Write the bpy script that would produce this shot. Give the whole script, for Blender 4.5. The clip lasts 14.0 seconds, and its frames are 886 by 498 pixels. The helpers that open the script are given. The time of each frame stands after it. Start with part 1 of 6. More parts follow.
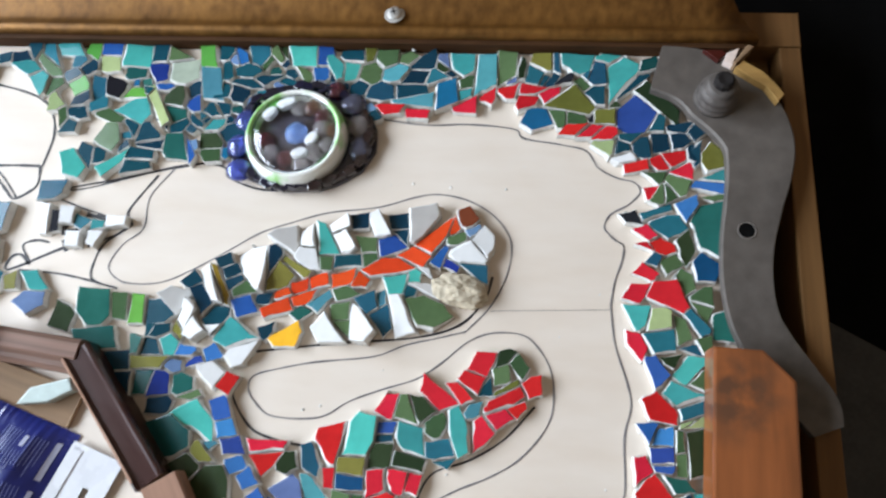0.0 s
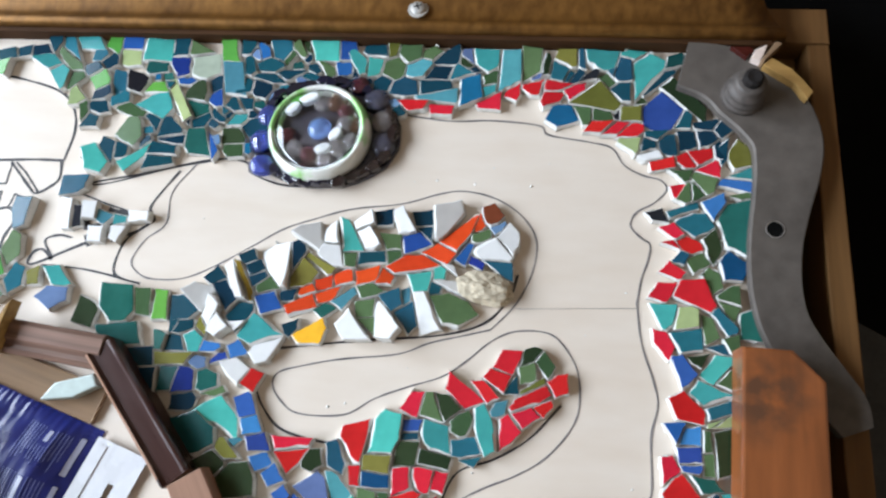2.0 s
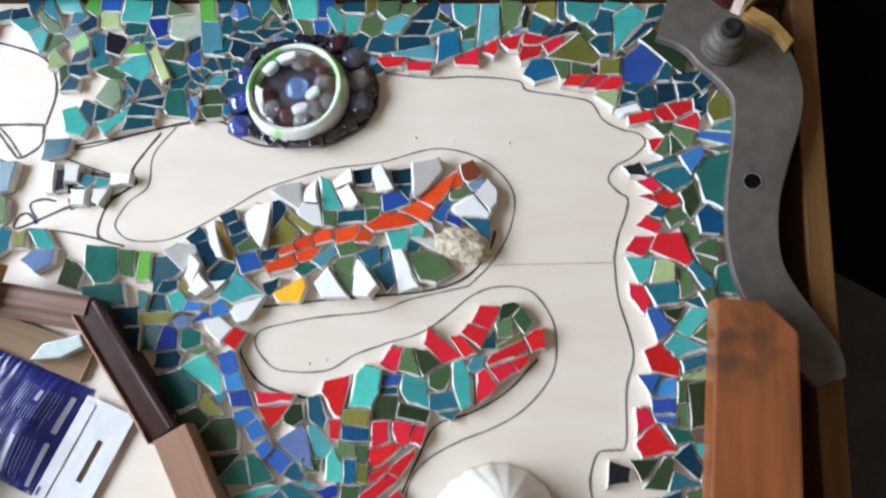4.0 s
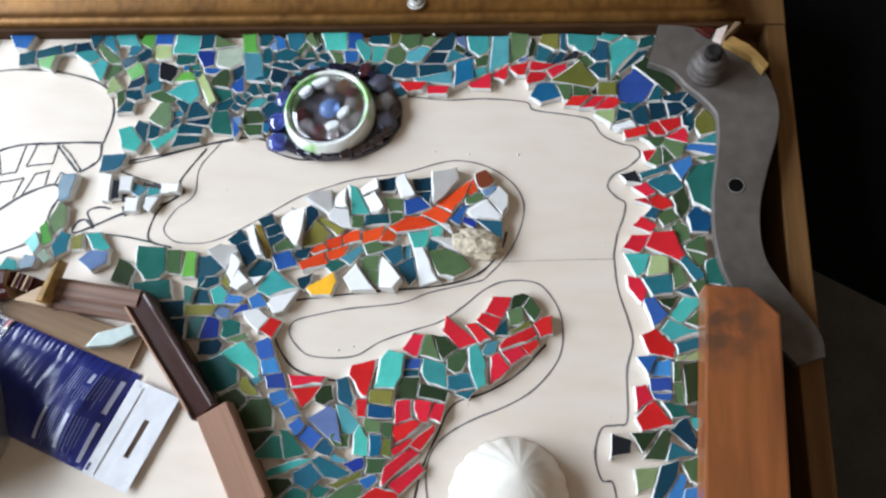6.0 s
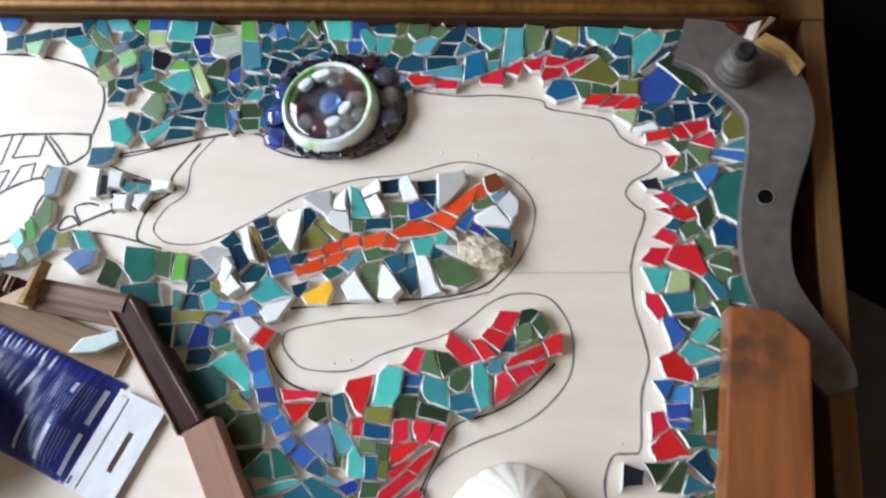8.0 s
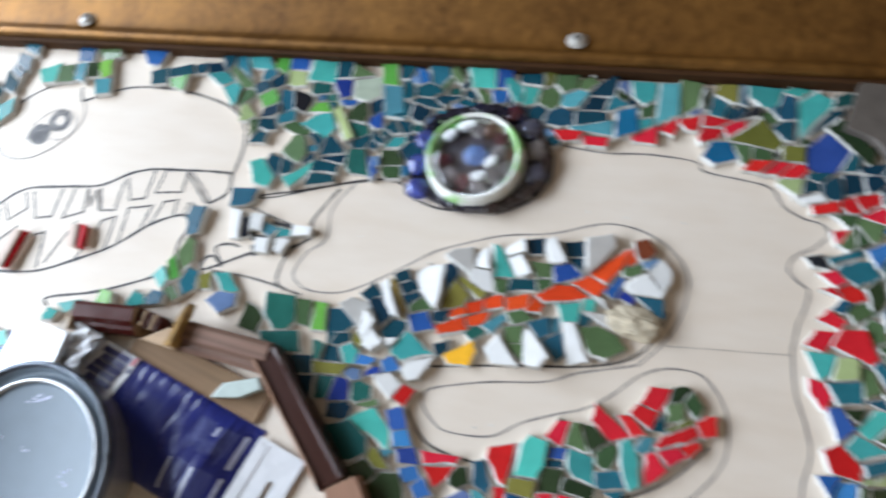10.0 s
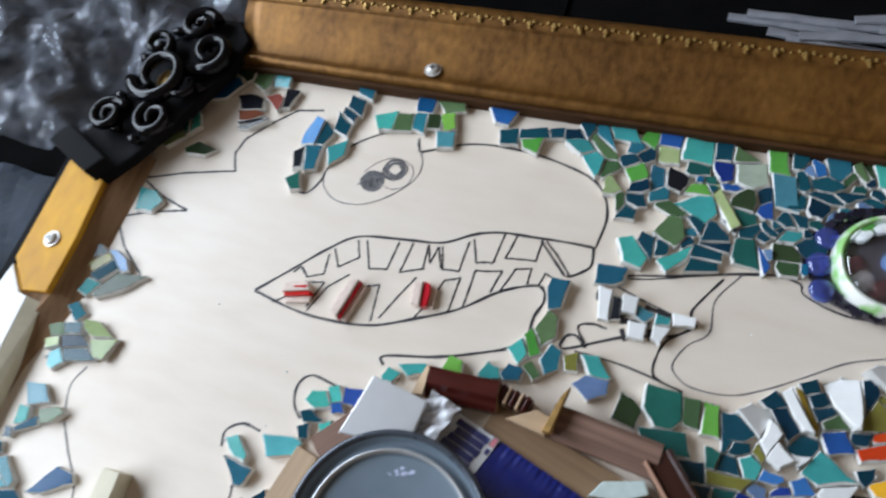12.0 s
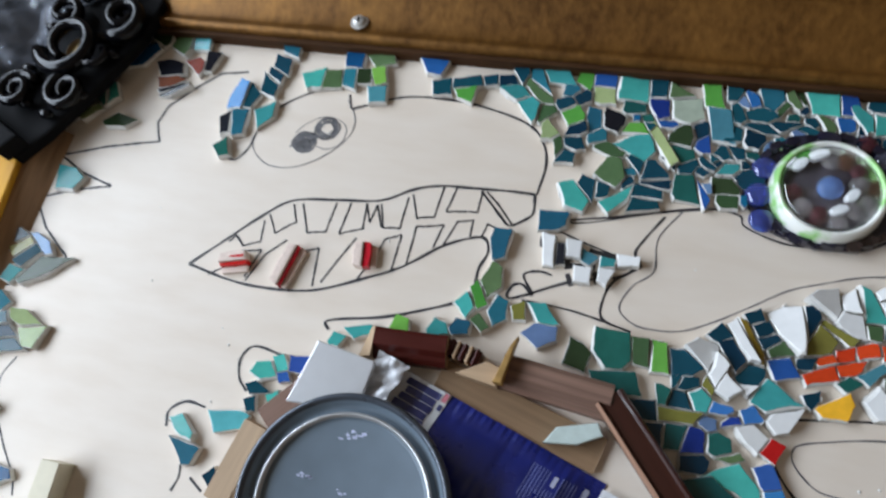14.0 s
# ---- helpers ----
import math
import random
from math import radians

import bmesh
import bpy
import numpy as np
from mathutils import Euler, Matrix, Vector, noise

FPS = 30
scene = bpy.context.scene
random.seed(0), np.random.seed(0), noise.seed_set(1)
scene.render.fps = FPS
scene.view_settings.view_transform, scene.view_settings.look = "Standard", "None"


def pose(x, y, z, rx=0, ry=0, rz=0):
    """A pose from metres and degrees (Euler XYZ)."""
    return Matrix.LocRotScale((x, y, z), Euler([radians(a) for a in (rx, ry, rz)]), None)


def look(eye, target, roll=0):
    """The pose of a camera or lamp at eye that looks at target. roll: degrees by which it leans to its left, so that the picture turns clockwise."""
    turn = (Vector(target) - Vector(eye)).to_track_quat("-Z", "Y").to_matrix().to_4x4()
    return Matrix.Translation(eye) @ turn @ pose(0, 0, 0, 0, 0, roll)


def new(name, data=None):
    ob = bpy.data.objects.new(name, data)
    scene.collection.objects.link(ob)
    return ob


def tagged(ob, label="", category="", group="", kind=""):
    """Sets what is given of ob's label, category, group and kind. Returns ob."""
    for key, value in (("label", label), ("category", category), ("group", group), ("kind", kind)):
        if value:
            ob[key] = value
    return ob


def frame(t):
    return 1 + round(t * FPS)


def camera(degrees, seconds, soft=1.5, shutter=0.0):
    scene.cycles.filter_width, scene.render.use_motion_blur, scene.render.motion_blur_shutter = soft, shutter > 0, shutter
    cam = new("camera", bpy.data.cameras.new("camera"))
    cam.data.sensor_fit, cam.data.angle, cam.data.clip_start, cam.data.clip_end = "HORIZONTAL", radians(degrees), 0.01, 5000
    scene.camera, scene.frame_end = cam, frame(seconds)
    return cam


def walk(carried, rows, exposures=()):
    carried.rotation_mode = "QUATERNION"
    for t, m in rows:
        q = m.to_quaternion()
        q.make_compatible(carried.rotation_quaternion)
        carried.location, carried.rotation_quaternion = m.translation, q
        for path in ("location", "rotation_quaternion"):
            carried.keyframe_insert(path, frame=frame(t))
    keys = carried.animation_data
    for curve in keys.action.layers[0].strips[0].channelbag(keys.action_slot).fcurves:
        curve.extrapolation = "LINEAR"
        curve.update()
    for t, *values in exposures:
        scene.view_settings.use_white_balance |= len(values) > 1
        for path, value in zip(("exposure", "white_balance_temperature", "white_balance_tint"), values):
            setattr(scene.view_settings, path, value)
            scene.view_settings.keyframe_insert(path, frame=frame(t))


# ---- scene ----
cam = camera(63.3, 14.0, soft=2.3, shutter=0.9)
PATH = [
    (0, (0.154, 0.124, 0.328), (-0.051, 0.735, -1.565), -15.1),
    (0.5, (0.149, 0.122, 0.329), (-0.073, 0.712, -1.569), -16.7),
    (1, (0.146, 0.125, 0.329), (-0.069, 0.707, -1.572), -16.6),
    (1.5, (0.147, 0.124, 0.327), (-0.061, 0.728, -1.568), -15.4),
    (2, (0.143, 0.126, 0.328), (-0.067, 0.716, -1.572), -15.8),
    (2.5, (0.134, 0.151, 0.328), (-0.126, 0.672, -1.585), -21.0),
    (3, (0.136, 0.165, 0.321), (-0.12, 0.646, -1.603), -22.4),
    (3.5, (0.154, 0.148, 0.323), (-0.087, 0.608, -1.609), -23.6),
    (5.8, (0.164, 0.08, 0.353), (-0.084, 0.744, -1.517), -18.1),
    (6, (0.159, 0.083, 0.355), (-0.1, 0.734, -1.518), -18.6),
    (6.5, (0.166, 0.088, 0.347), (-0.111, 0.703, -1.536), -20.1),
    (7, (0.169, 0.087, 0.345), (-0.104, 0.715, -1.534), -19.7),
    (9.3, (0.145, 0.137, 0.326), (-0.177, 0.676, -1.573), -24.7),
    (9.5, (0.146, 0.138, 0.329), (-0.171, 0.7, -1.564), -23.1),
    (10, (0.112, 0.137, 0.347), (-0.331, 0.67, -1.53), -31.6),
    (10.5, (0.043, 0.14, 0.332), (-0.425, 0.67, -1.539), -27.9),
    (11, (-0.027, 0.15, 0.331), (-0.53, 0.696, -1.526), -27.7),
    (11.5, (-0.051, 0.142, 0.345), (-0.566, 0.776, -1.481), -25.8),
    (12, (-0.063, 0.119, 0.358), (-0.639, 0.766, -1.444), -26.6),
    (12.5, (-0.065, 0.113, 0.363), (-0.646, 0.751, -1.441), -28.0),
    (13, (-0.065, 0.112, 0.366), (-0.671, 0.755, -1.428), -30.5),
    (13.5, (-0.06, 0.11, 0.353), (-0.563, 0.775, -1.464), -25.7),
    (14, (-0.057, 0.118, 0.345), (-0.501, 0.716, -1.511), -26.0),
]
walk(cam, [(t, look(eye, target, roll)) for t, eye, target, roll in PATH],
     exposures=[(0.0, 0.26), (3.5, 0.25), (6.0, 0.20), (9.5, 0.11), (10.5, -0.08), (11.5, -0.38), (13.0, -0.38), (14.0, -0.46)])

# ---- light ----
world = bpy.data.worlds.new("sky")
scene.world = world
world.use_nodes = True
wn = world.node_tree.nodes
sky = wn.new("ShaderNodeTexSky")
sky.sky_type, sky.sun_disc = "NISHITA", False
sky.sun_elevation, sky.sun_rotation = radians(35), radians(270)
world.node_tree.links.new(sky.outputs["Color"], wn["Background"].inputs["Color"])
wn["Background"].inputs["Strength"].default_value = 0.1
lamp = bpy.data.lights.new("window_light", "AREA")
lamp.shape, lamp.size, lamp.size_y, lamp.energy = "RECTANGLE", 1.7, 0.8, 60
lamp.color = (0.745, 0.86, 1.0)
lamp_ob = new("window_light", lamp)
lamp_ob.matrix_world = look((-1.24, 0.10, 0.78), (0.0, 0.10, 0.78))

# ---- materials ----
MATS = {}


def shader(name):
    m = bpy.data.materials.new(name)
    m.use_nodes = True
    MATS[name] = m
    return m, m.node_tree.nodes, m.node_tree.links, m.node_tree.nodes["Principled BSDF"]


def plain(name, colour, rough=0.5, metal=0.0, grain=120.0, vary=0.25, bump=0.15, stretch=(1, 1, 1), dark=None, coat=0.0, depth=0.0006, random_tone=0.0, shine=0.5):
    """A surface with broad stains and fine grain, in object space."""
    m, n, l, b = shader(name)
    tc = n.new("ShaderNodeTexCoord")
    mp = n.new("ShaderNodeMapping")
    mp.inputs["Scale"].default_value = stretch
    l.new(tc.outputs["Object"], mp.inputs["Vector"])
    fine, broad = n.new("ShaderNodeTexNoise"), n.new("ShaderNodeTexNoise")
    for tex, s, d in ((fine, grain, 6.0), (broad, grain / 9, 3.0)):
        tex.inputs["Scale"].default_value, tex.inputs["Detail"].default_value = s, d
        l.new(mp.outputs["Vector"], tex.inputs["Vector"])
    both = n.new("ShaderNodeMix")
    both.data_type = "FLOAT"
    both.inputs[0].default_value = 0.5
    l.new(fine.outputs["Fac"], both.inputs[2])
    l.new(broad.outputs["Fac"], both.inputs[3])
    ramp = n.new("ShaderNodeValToRGB")
    lo = dark or tuple(c * (1 - vary) for c in colour)
    hi = tuple(min(0.95, c * (1 + vary * 0.6)) for c in colour)
    ramp.color_ramp.elements[0].position, ramp.color_ramp.elements[1].position = 0.34, 0.66
    ramp.color_ramp.elements[0].color, ramp.color_ramp.elements[1].color = (*lo, 1), (*hi, 1)
    l.new(both.outputs[0], ramp.inputs["Fac"])
    out = ramp.outputs["Color"]
    if random_tone:
        info, tone, hsv = n.new("ShaderNodeObjectInfo"), n.new("ShaderNodeMapRange"), n.new("ShaderNodeHueSaturation")
        tone.inputs["To Min"].default_value, tone.inputs["To Max"].default_value = 1 - random_tone, 1 + random_tone
        l.new(info.outputs["Random"], tone.inputs["Value"])
        l.new(tone.outputs["Result"], hsv.inputs["Value"])
        hue = n.new("ShaderNodeMapRange")
        hue.inputs["To Min"].default_value, hue.inputs["To Max"].default_value = 0.5 + random_tone * 0.07, 0.5 - random_tone * 0.07
        l.new(info.outputs["Random"], hue.inputs["Value"])
        l.new(hue.outputs["Result"], hsv.inputs["Hue"])
        l.new(out, hsv.inputs["Color"])
        out = hsv.outputs["Color"]
    l.new(out, b.inputs["Base Color"])
    rr = n.new("ShaderNodeMapRange")
    wear = 0.12 * min(1.0, vary * 4)
    rr.inputs["To Min"].default_value, rr.inputs["To Max"].default_value = max(0.03, rough - wear), min(1.0, rough + wear)
    l.new(fine.outputs["Fac"], rr.inputs["Value"])
    l.new(rr.outputs["Result"], b.inputs["Roughness"])
    b.inputs["Metallic"].default_value = metal
    b.inputs["Coat Weight"].default_value = coat
    b.inputs["Specular IOR Level"].default_value = shine
    b.inputs["Coat Roughness"].default_value = 0.08
    bp = n.new("ShaderNodeBump")
    bp.inputs["Strength"].default_value, bp.inputs["Distance"].default_value = bump, depth
    l.new(both.outputs[0], bp.inputs["Height"])
    l.new(bp.outputs["Normal"], b.inputs["Normal"])
    return m


GLAZE = {"turquoise": (0.0588, 0.37, 0.344), "petrol": (0.00672, 0.0504, 0.0798), "teal": (0.0202, 0.126, 0.185), "blue": (0.019, 0.072, 0.30),
         "cobalt": (0.040, 0.140, 0.42), "red": (0.62, 0.018, 0.030), "orange": (0.72, 0.060, 0.016), "rust": (0.22, 0.052, 0.026),
         "white": (0.80, 0.805, 0.80), "moss": (0.0756, 0.139, 0.0605), "lime": (0.134, 0.386, 0.0672), "yellow": (0.80, 0.50, 0.03),
         "bottle": (0.0252, 0.0462, 0.0202), "olive": (0.176, 0.176, 0.0378), "greyblue": (0.134, 0.21, 0.386), "pale": (0.319, 0.403, 0.185),
         "azure": (0.0084, 0.0924, 0.218), "black": (0.0168, 0.0185, 0.0252), "seagreen": (0.0151, 0.105, 0.0924), "aqua": (0.084, 0.302, 0.361),
         "gold": (0.353, 0.202, 0.0336), "clear": (0.353, 0.42, 0.336)}
for key, rgb in GLAZE.items():
    plain(key, rgb, 0.22, grain=150, vary=0.10 if key == "white" else 0.20, bump=0.10, coat=0.06, random_tone=0.06 if key in ("red", "orange", "white") else 0.30, shine=0.24)
plain("clay_cream", (0.76, 0.62, 0.54), 0.85, grain=700, vary=0.15, bump=0.5)
plain("body", (0.72, 0.71, 0.68), 0.85, grain=700, vary=0.15, bump=0.5)
plain("glue", (0.42, 0.385, 0.33), 0.7, grain=500, vary=0.2, bump=0.6)
plain("plywood", (0.74, 0.66, 0.575), 0.46, grain=60, vary=0.05, bump=0.05, stretch=(0.45, 1.6, 1), depth=0.0003, dark=(0.69, 0.59, 0.49), shine=0.55)
plain("ink", (0.022, 0.020, 0.024), 0.55, grain=300, vary=0.4, bump=0.0)
plain("pencil", (0.16, 0.145, 0.15), 0.6, grain=900, vary=0.6, bump=0.0)
plain("graphite", (0.13, 0.125, 0.13), 0.5, grain=900, vary=0.7, bump=0.0)
plain("gilt", (0.215, 0.100, 0.022), 0.45, metal=0.6, grain=260, vary=0.3, bump=0.3, dark=(0.11, 0.047, 0.010), stretch=(1.0, 0.5, 1))
plain("gilt_bead", (0.36, 0.22, 0.065), 0.38, metal=0.6, grain=300, vary=0.5, bump=0.4)
plain("lip_shade", (0.060, 0.027, 0.011), 0.7, grain=150, vary=0.5, bump=0.3, stretch=(0.3, 2, 2), shine=0.12)
plain("steel", (0.112, 0.096, 0.084), 0.58, metal=0.2, grain=130, vary=0.36, bump=0.25)
plain("hole_highlight", (0.50, 0.49, 0.48), 0.35, metal=0.8, grain=160, vary=0.3, bump=0.2)
plain("bolt_grey", (0.105, 0.09, 0.08), 0.6, metal=0.2, grain=300, vary=0.4, bump=0.4)
plain("hole_black", (0.004, 0.004, 0.004), 0.9, grain=200, vary=0.5, bump=0.2, shine=0.05)
# soot for the bolt tip, and the painted dark of the screw slots
plain("slot_shade_soot", (0.018, 0.015, 0.014), 0.8, grain=200, vary=0.5, bump=0.4, shine=0.2)
plain("zinc", (0.60, 0.59, 0.56), 0.35, metal=0.35, grain=400, vary=0.3, bump=0.2)
wood = plain("orange_wood", (0.30, 0.092, 0.027), 0.34, grain=45, vary=0.45, bump=0.2, stretch=(3, 0.35, 3), coat=0.45)
# a dusty, sooty patch near the end of the block
wt = wood.node_tree
old = wt.nodes["Principled BSDF"].inputs["Base Color"].links[0].from_socket
place, away, patch, fleck, dust = (wt.nodes.new(k) for k in ("ShaderNodeTexCoord", "ShaderNodeVectorMath", "ShaderNodeMapRange", "ShaderNodeTexNoise", "ShaderNodeMix"))
away.operation = "DISTANCE"
away.inputs[1].default_value = (0.247, 0.166, 0.02)
patch.inputs["From Min"].default_value, patch.inputs["From Max"].default_value = 0.024, 0.004
fleck.inputs["Scale"].default_value, fleck.inputs["Detail"].default_value = 90, 5
both = wt.nodes.new("ShaderNodeMath")
both.operation = "MULTIPLY"
dust.data_type = "RGBA"
dust.inputs["B"].default_value = (0.11, 0.045, 0.022, 1)
wt.links.new(place.outputs["Object"], away.inputs[0])
wt.links.new(place.outputs["Object"], fleck.inputs["Vector"])
wt.links.new(away.outputs["Value"], patch.inputs["Value"])
wt.links.new(patch.outputs["Result"], both.inputs[0])
stretchy = wt.nodes.new("ShaderNodeMapRange")
stretchy.inputs["From Min"].default_value, stretchy.inputs["From Max"].default_value, stretchy.inputs["To Max"].default_value = 0.35, 0.6, 1.4
wt.links.new(fleck.outputs["Fac"], stretchy.inputs["Value"])
wt.links.new(stretchy.outputs["Result"], both.inputs[1])
wt.links.new(both.outputs["Value"], dust.inputs["Factor"])
wt.links.new(old, dust.inputs["A"])
wt.links.new(dust.outputs["Result"], wt.nodes["Principled BSDF"].inputs["Base Color"])
plain("mahogany", (0.062, 0.009, 0.006), 0.34, grain=60, vary=0.4, bump=0.2, stretch=(0.3, 4, 4), coat=0.1, shine=0.25)
plain("dark_wood", (0.040, 0.0095, 0.006), 0.30, grain=60, vary=0.4, bump=0.2, stretch=(0.3, 4, 4), coat=0.25, shine=0.4)
plain("striped_wood", (0.235, 0.14, 0.105), 0.5, grain=60, vary=0.55, bump=0.25, stretch=(0.15, 6, 6), shine=0.2)
plain("pink_wood", (0.35, 0.195, 0.13), 0.55, grain=60, vary=0.3, bump=0.25, stretch=(0.2, 5, 5), shine=0.2)
plain("raw_wood", (0.45, 0.31, 0.19), 0.65, grain=70, vary=0.25, bump=0.25, stretch=(0.25, 5, 5))
plain("gold_wood", (0.40, 0.235, 0.075), 0.6, grain=70, vary=0.4, bump=0.3, stretch=(0.5, 4, 4), shine=0.25)
plain("tan_wood", (0.26, 0.165, 0.095), 0.65, grain=70, vary=0.25, bump=0.25, stretch=(0.25, 5, 5), shine=0.2)
plain("rail_brown", (0.36, 0.215, 0.12), 0.7, grain=70, vary=0.4, bump=0.25, stretch=(4, 0.4, 4), shine=0.15)
plain("strip_wood", (0.17, 0.085, 0.030), 0.6, grain=60, vary=0.35, bump=0.25, stretch=(4, 0.25, 4), shine=0.2)
plain("yellow_paint", (0.64, 0.33, 0.022), 0.5, grain=50, vary=0.2, bump=0.15, stretch=(2, 1, 2), dark=(0.46, 0.21, 0.016), shine=0.2)
plain("white_paint", (0.80, 0.79, 0.76), 0.5, grain=80, vary=0.08, bump=0.15)
plain("cream_paint", (0.72, 0.66, 0.50), 0.55, grain=90, vary=0.15, bump=0.2)
plain("black_matte", (0.006, 0.006, 0.007), 0.7, grain=120, vary=0.4, bump=0.4, shine=0.08)
plain("black_lacquer", (0.004, 0.004, 0.005), 0.16, grain=120, vary=0.1, bump=0.25, coat=0.0, shine=0.22)
plain("lid_grey", (0.145, 0.185, 0.225), 0.42, metal=0.05, grain=90, vary=0.10, bump=0.08, coat=0.0, shine=0.4)
plain("rim_grey", (0.085, 0.10, 0.125), 0.3, metal=0.5, grain=120, vary=0.3, bump=0.1, coat=0.2)
plain("tin", (0.55, 0.56, 0.57), 0.35, metal=0.8, grain=120, vary=0.2, bump=0.1)
plain("silver_card", (0.66, 0.67, 0.69), 0.34, metal=0.55, grain=200, vary=0.03, bump=0.03)
plain("film_blue", (0.013, 0.022, 0.19), 0.30, grain=90, vary=0.35, bump=0.5, coat=0.12, depth=0.001)
plain("film_white", (0.72, 0.73, 0.76), 0.28, grain=90, vary=0.1, bump=0.4, coat=0.3, depth=0.001)
plain("print_white", (0.50, 0.53, 0.70), 0.35, grain=200, vary=0.2, bump=0.0)
plain("print_dark", (0.045, 0.05, 0.17), 0.35, grain=200, vary=0.2, bump=0.0)
plain("print_line", (0.17, 0.20, 0.46), 0.35, grain=300, vary=0.4, bump=0.0)
plain("print_pink", (0.62, 0.20, 0.25), 0.35, grain=200, vary=0.2, bump=0.0)
plain("celadon", (0.56, 0.66, 0.63), 0.25, grain=300, vary=0.12, bump=0.1)
plain("shell_cream", (0.78, 0.74, 0.66), 0.5, grain=110, vary=0.10, bump=0.35)
plain("pumice", (0.58, 0.50, 0.37), 0.9, grain=350, vary=0.4, bump=1.0, depth=0.0015)
plain("dish_green", (0.80, 0.81, 0.76), 0.12, grain=70, vary=0.1, dark=(0.30, 0.60, 0.20), bump=0.05, coat=0.6)
for node in MATS["dish_green"].node_tree.nodes:
    if node.type == "VALTORGB":
        node.color_ramp.elements[0].position, node.color_ramp.elements[1].position = 0.46, 0.53
plain("dish_inside", (0.085, 0.078, 0.098), 0.2, grain=120, vary=0.4, bump=0.1, coat=0.4)
plain("navy_glass", (0.012, 0.012, 0.030), 0.1, grain=200, vary=0.5, bump=0.2, coat=0.5)
plain("table_black", (0.0040, 0.0040, 0.0041), 0.95, grain=60, vary=0.4, bump=0.3, shine=0.02)
plain("grey_cloth", (0.042, 0.041, 0.040), 0.95, grain=500, vary=0.3, bump=0.5)
plain("blue_cloth", (0.006, 0.014, 0.028), 0.8, grain=300, vary=0.4, bump=0.5)
plain("pale_blue_plastic", (0.30, 0.52, 0.66), 0.35, grain=90, vary=0.15, bump=0.1)
plain("strip_plastic", (0.24, 0.25, 0.28), 0.35, grain=90, vary=0.3, bump=0.3)
plain("room_bounce", (0.47, 0.365, 0.26), 0.85, grain=30, vary=0.08, bump=0.1)
plain("floor_wood", (0.15, 0.09, 0.05), 0.5, grain=20, vary=0.3, bump=0.2, stretch=(0.3, 4, 1))


def glassy(name, colour, see=0.55, rough=0.05):
    m, n, l, b = shader(name)
    tex = n.new("ShaderNodeTexNoise")
    tex.inputs["Scale"].default_value = 160
    ramp = n.new("ShaderNodeValToRGB")
    ramp.color_ramp.elements[0].color = (*[c * 0.55 for c in colour], 1)
    ramp.color_ramp.elements[1].color = (*[min(1, c * 1.35) for c in colour], 1)
    tc = n.new("ShaderNodeTexCoord")
    l.new(tc.outputs["Object"], tex.inputs["Vector"])
    l.new(tex.outputs["Fac"], ramp.inputs["Fac"])
    l.new(ramp.outputs["Color"], b.inputs["Base Color"])
    b.inputs["Roughness"].default_value, b.inputs["Transmission Weight"].default_value = rough, see
    b.inputs["IOR"].default_value, b.inputs["Coat Weight"].default_value = 1.5, 0.5
    return m


plain("brown_glass", (0.035, 0.022, 0.020), 0.12, grain=200, vary=0.5, bump=0.2, coat=0.5)
glassy("cover_glass", (0.93, 0.94, 0.95), 1.0, 0.03)
glassy("bead_blue", (0.14, 0.20, 0.80), 0.75, 0.02)
glassy("bead_sky", (0.22, 0.38, 0.78), 0.6, 0.02)
glassy("bead_violet", (0.40, 0.42, 0.62), 0.85, 0.02)
glassy("bead_wine", (0.16, 0.035, 0.055), 0.6, 0.02)
glassy("bead_brown", (0.20, 0.09, 0.05), 0.6, 0.02)
glassy("bead_clear", (0.62, 0.57, 0.58), 0.75, 0.02)
film, fn, fl, fb = shader("clear_film")
fb.inputs["Base Color"].default_value = (0.40, 0.43, 0.50, 1)
fb.inputs["Roughness"].default_value = 0.14
fb.inputs["Coat Weight"].default_value = 0.6
see = fn.new("ShaderNodeBsdfTransparent")
mixer = fn.new("ShaderNodeMixShader")
cloud = fn.new("ShaderNodeTexNoise")
cloud.inputs["Scale"].default_value, cloud.inputs["Detail"].default_value = 75, 8
level = fn.new("ShaderNodeMapRange")
level.inputs["From Min"].default_value, level.inputs["From Max"].default_value = 0.3, 0.7
level.inputs["To Min"].default_value, level.inputs["To Max"].default_value = 0.09, 0.36
ftc = fn.new("ShaderNodeTexCoord")
fl.new(ftc.outputs["Object"], cloud.inputs["Vector"])
fl.new(cloud.outputs["Fac"], level.inputs["Value"])
fl.new(level.outputs["Result"], mixer.inputs["Fac"])
fl.new(see.outputs["BSDF"], mixer.inputs[1])
fl.new(fb.outputs["BSDF"], mixer.inputs[2])
fl.new(mixer.outputs["Shader"], fn["Material Output"].inputs["Surface"])

# ---- building helpers ----
MM = 0.001


def mesh_of(name, verts, faces, mats, slots=None, smooth=False):
    me = bpy.data.meshes.new(name)
    me.from_pydata([tuple(v) for v in verts], [], faces)
    for m in mats:
        me.materials.append(MATS[m])
    if slots:
        for p, s in zip(me.polygons, slots):
            p.material_index = s
    if smooth:
        for p in me.polygons:
            p.use_smooth = True
    me.update()
    return me


def part(name, bm, material, parent=None, label="", smooth=False):
    me = bpy.data.meshes.new(name)
    bm.to_mesh(me)
    bm.free()
    me.materials.append(MATS[material])
    if smooth:
        for p in me.polygons:
            p.use_smooth = True
    ob = new(name, me)
    ob.parent = parent
    return tagged(ob, label)


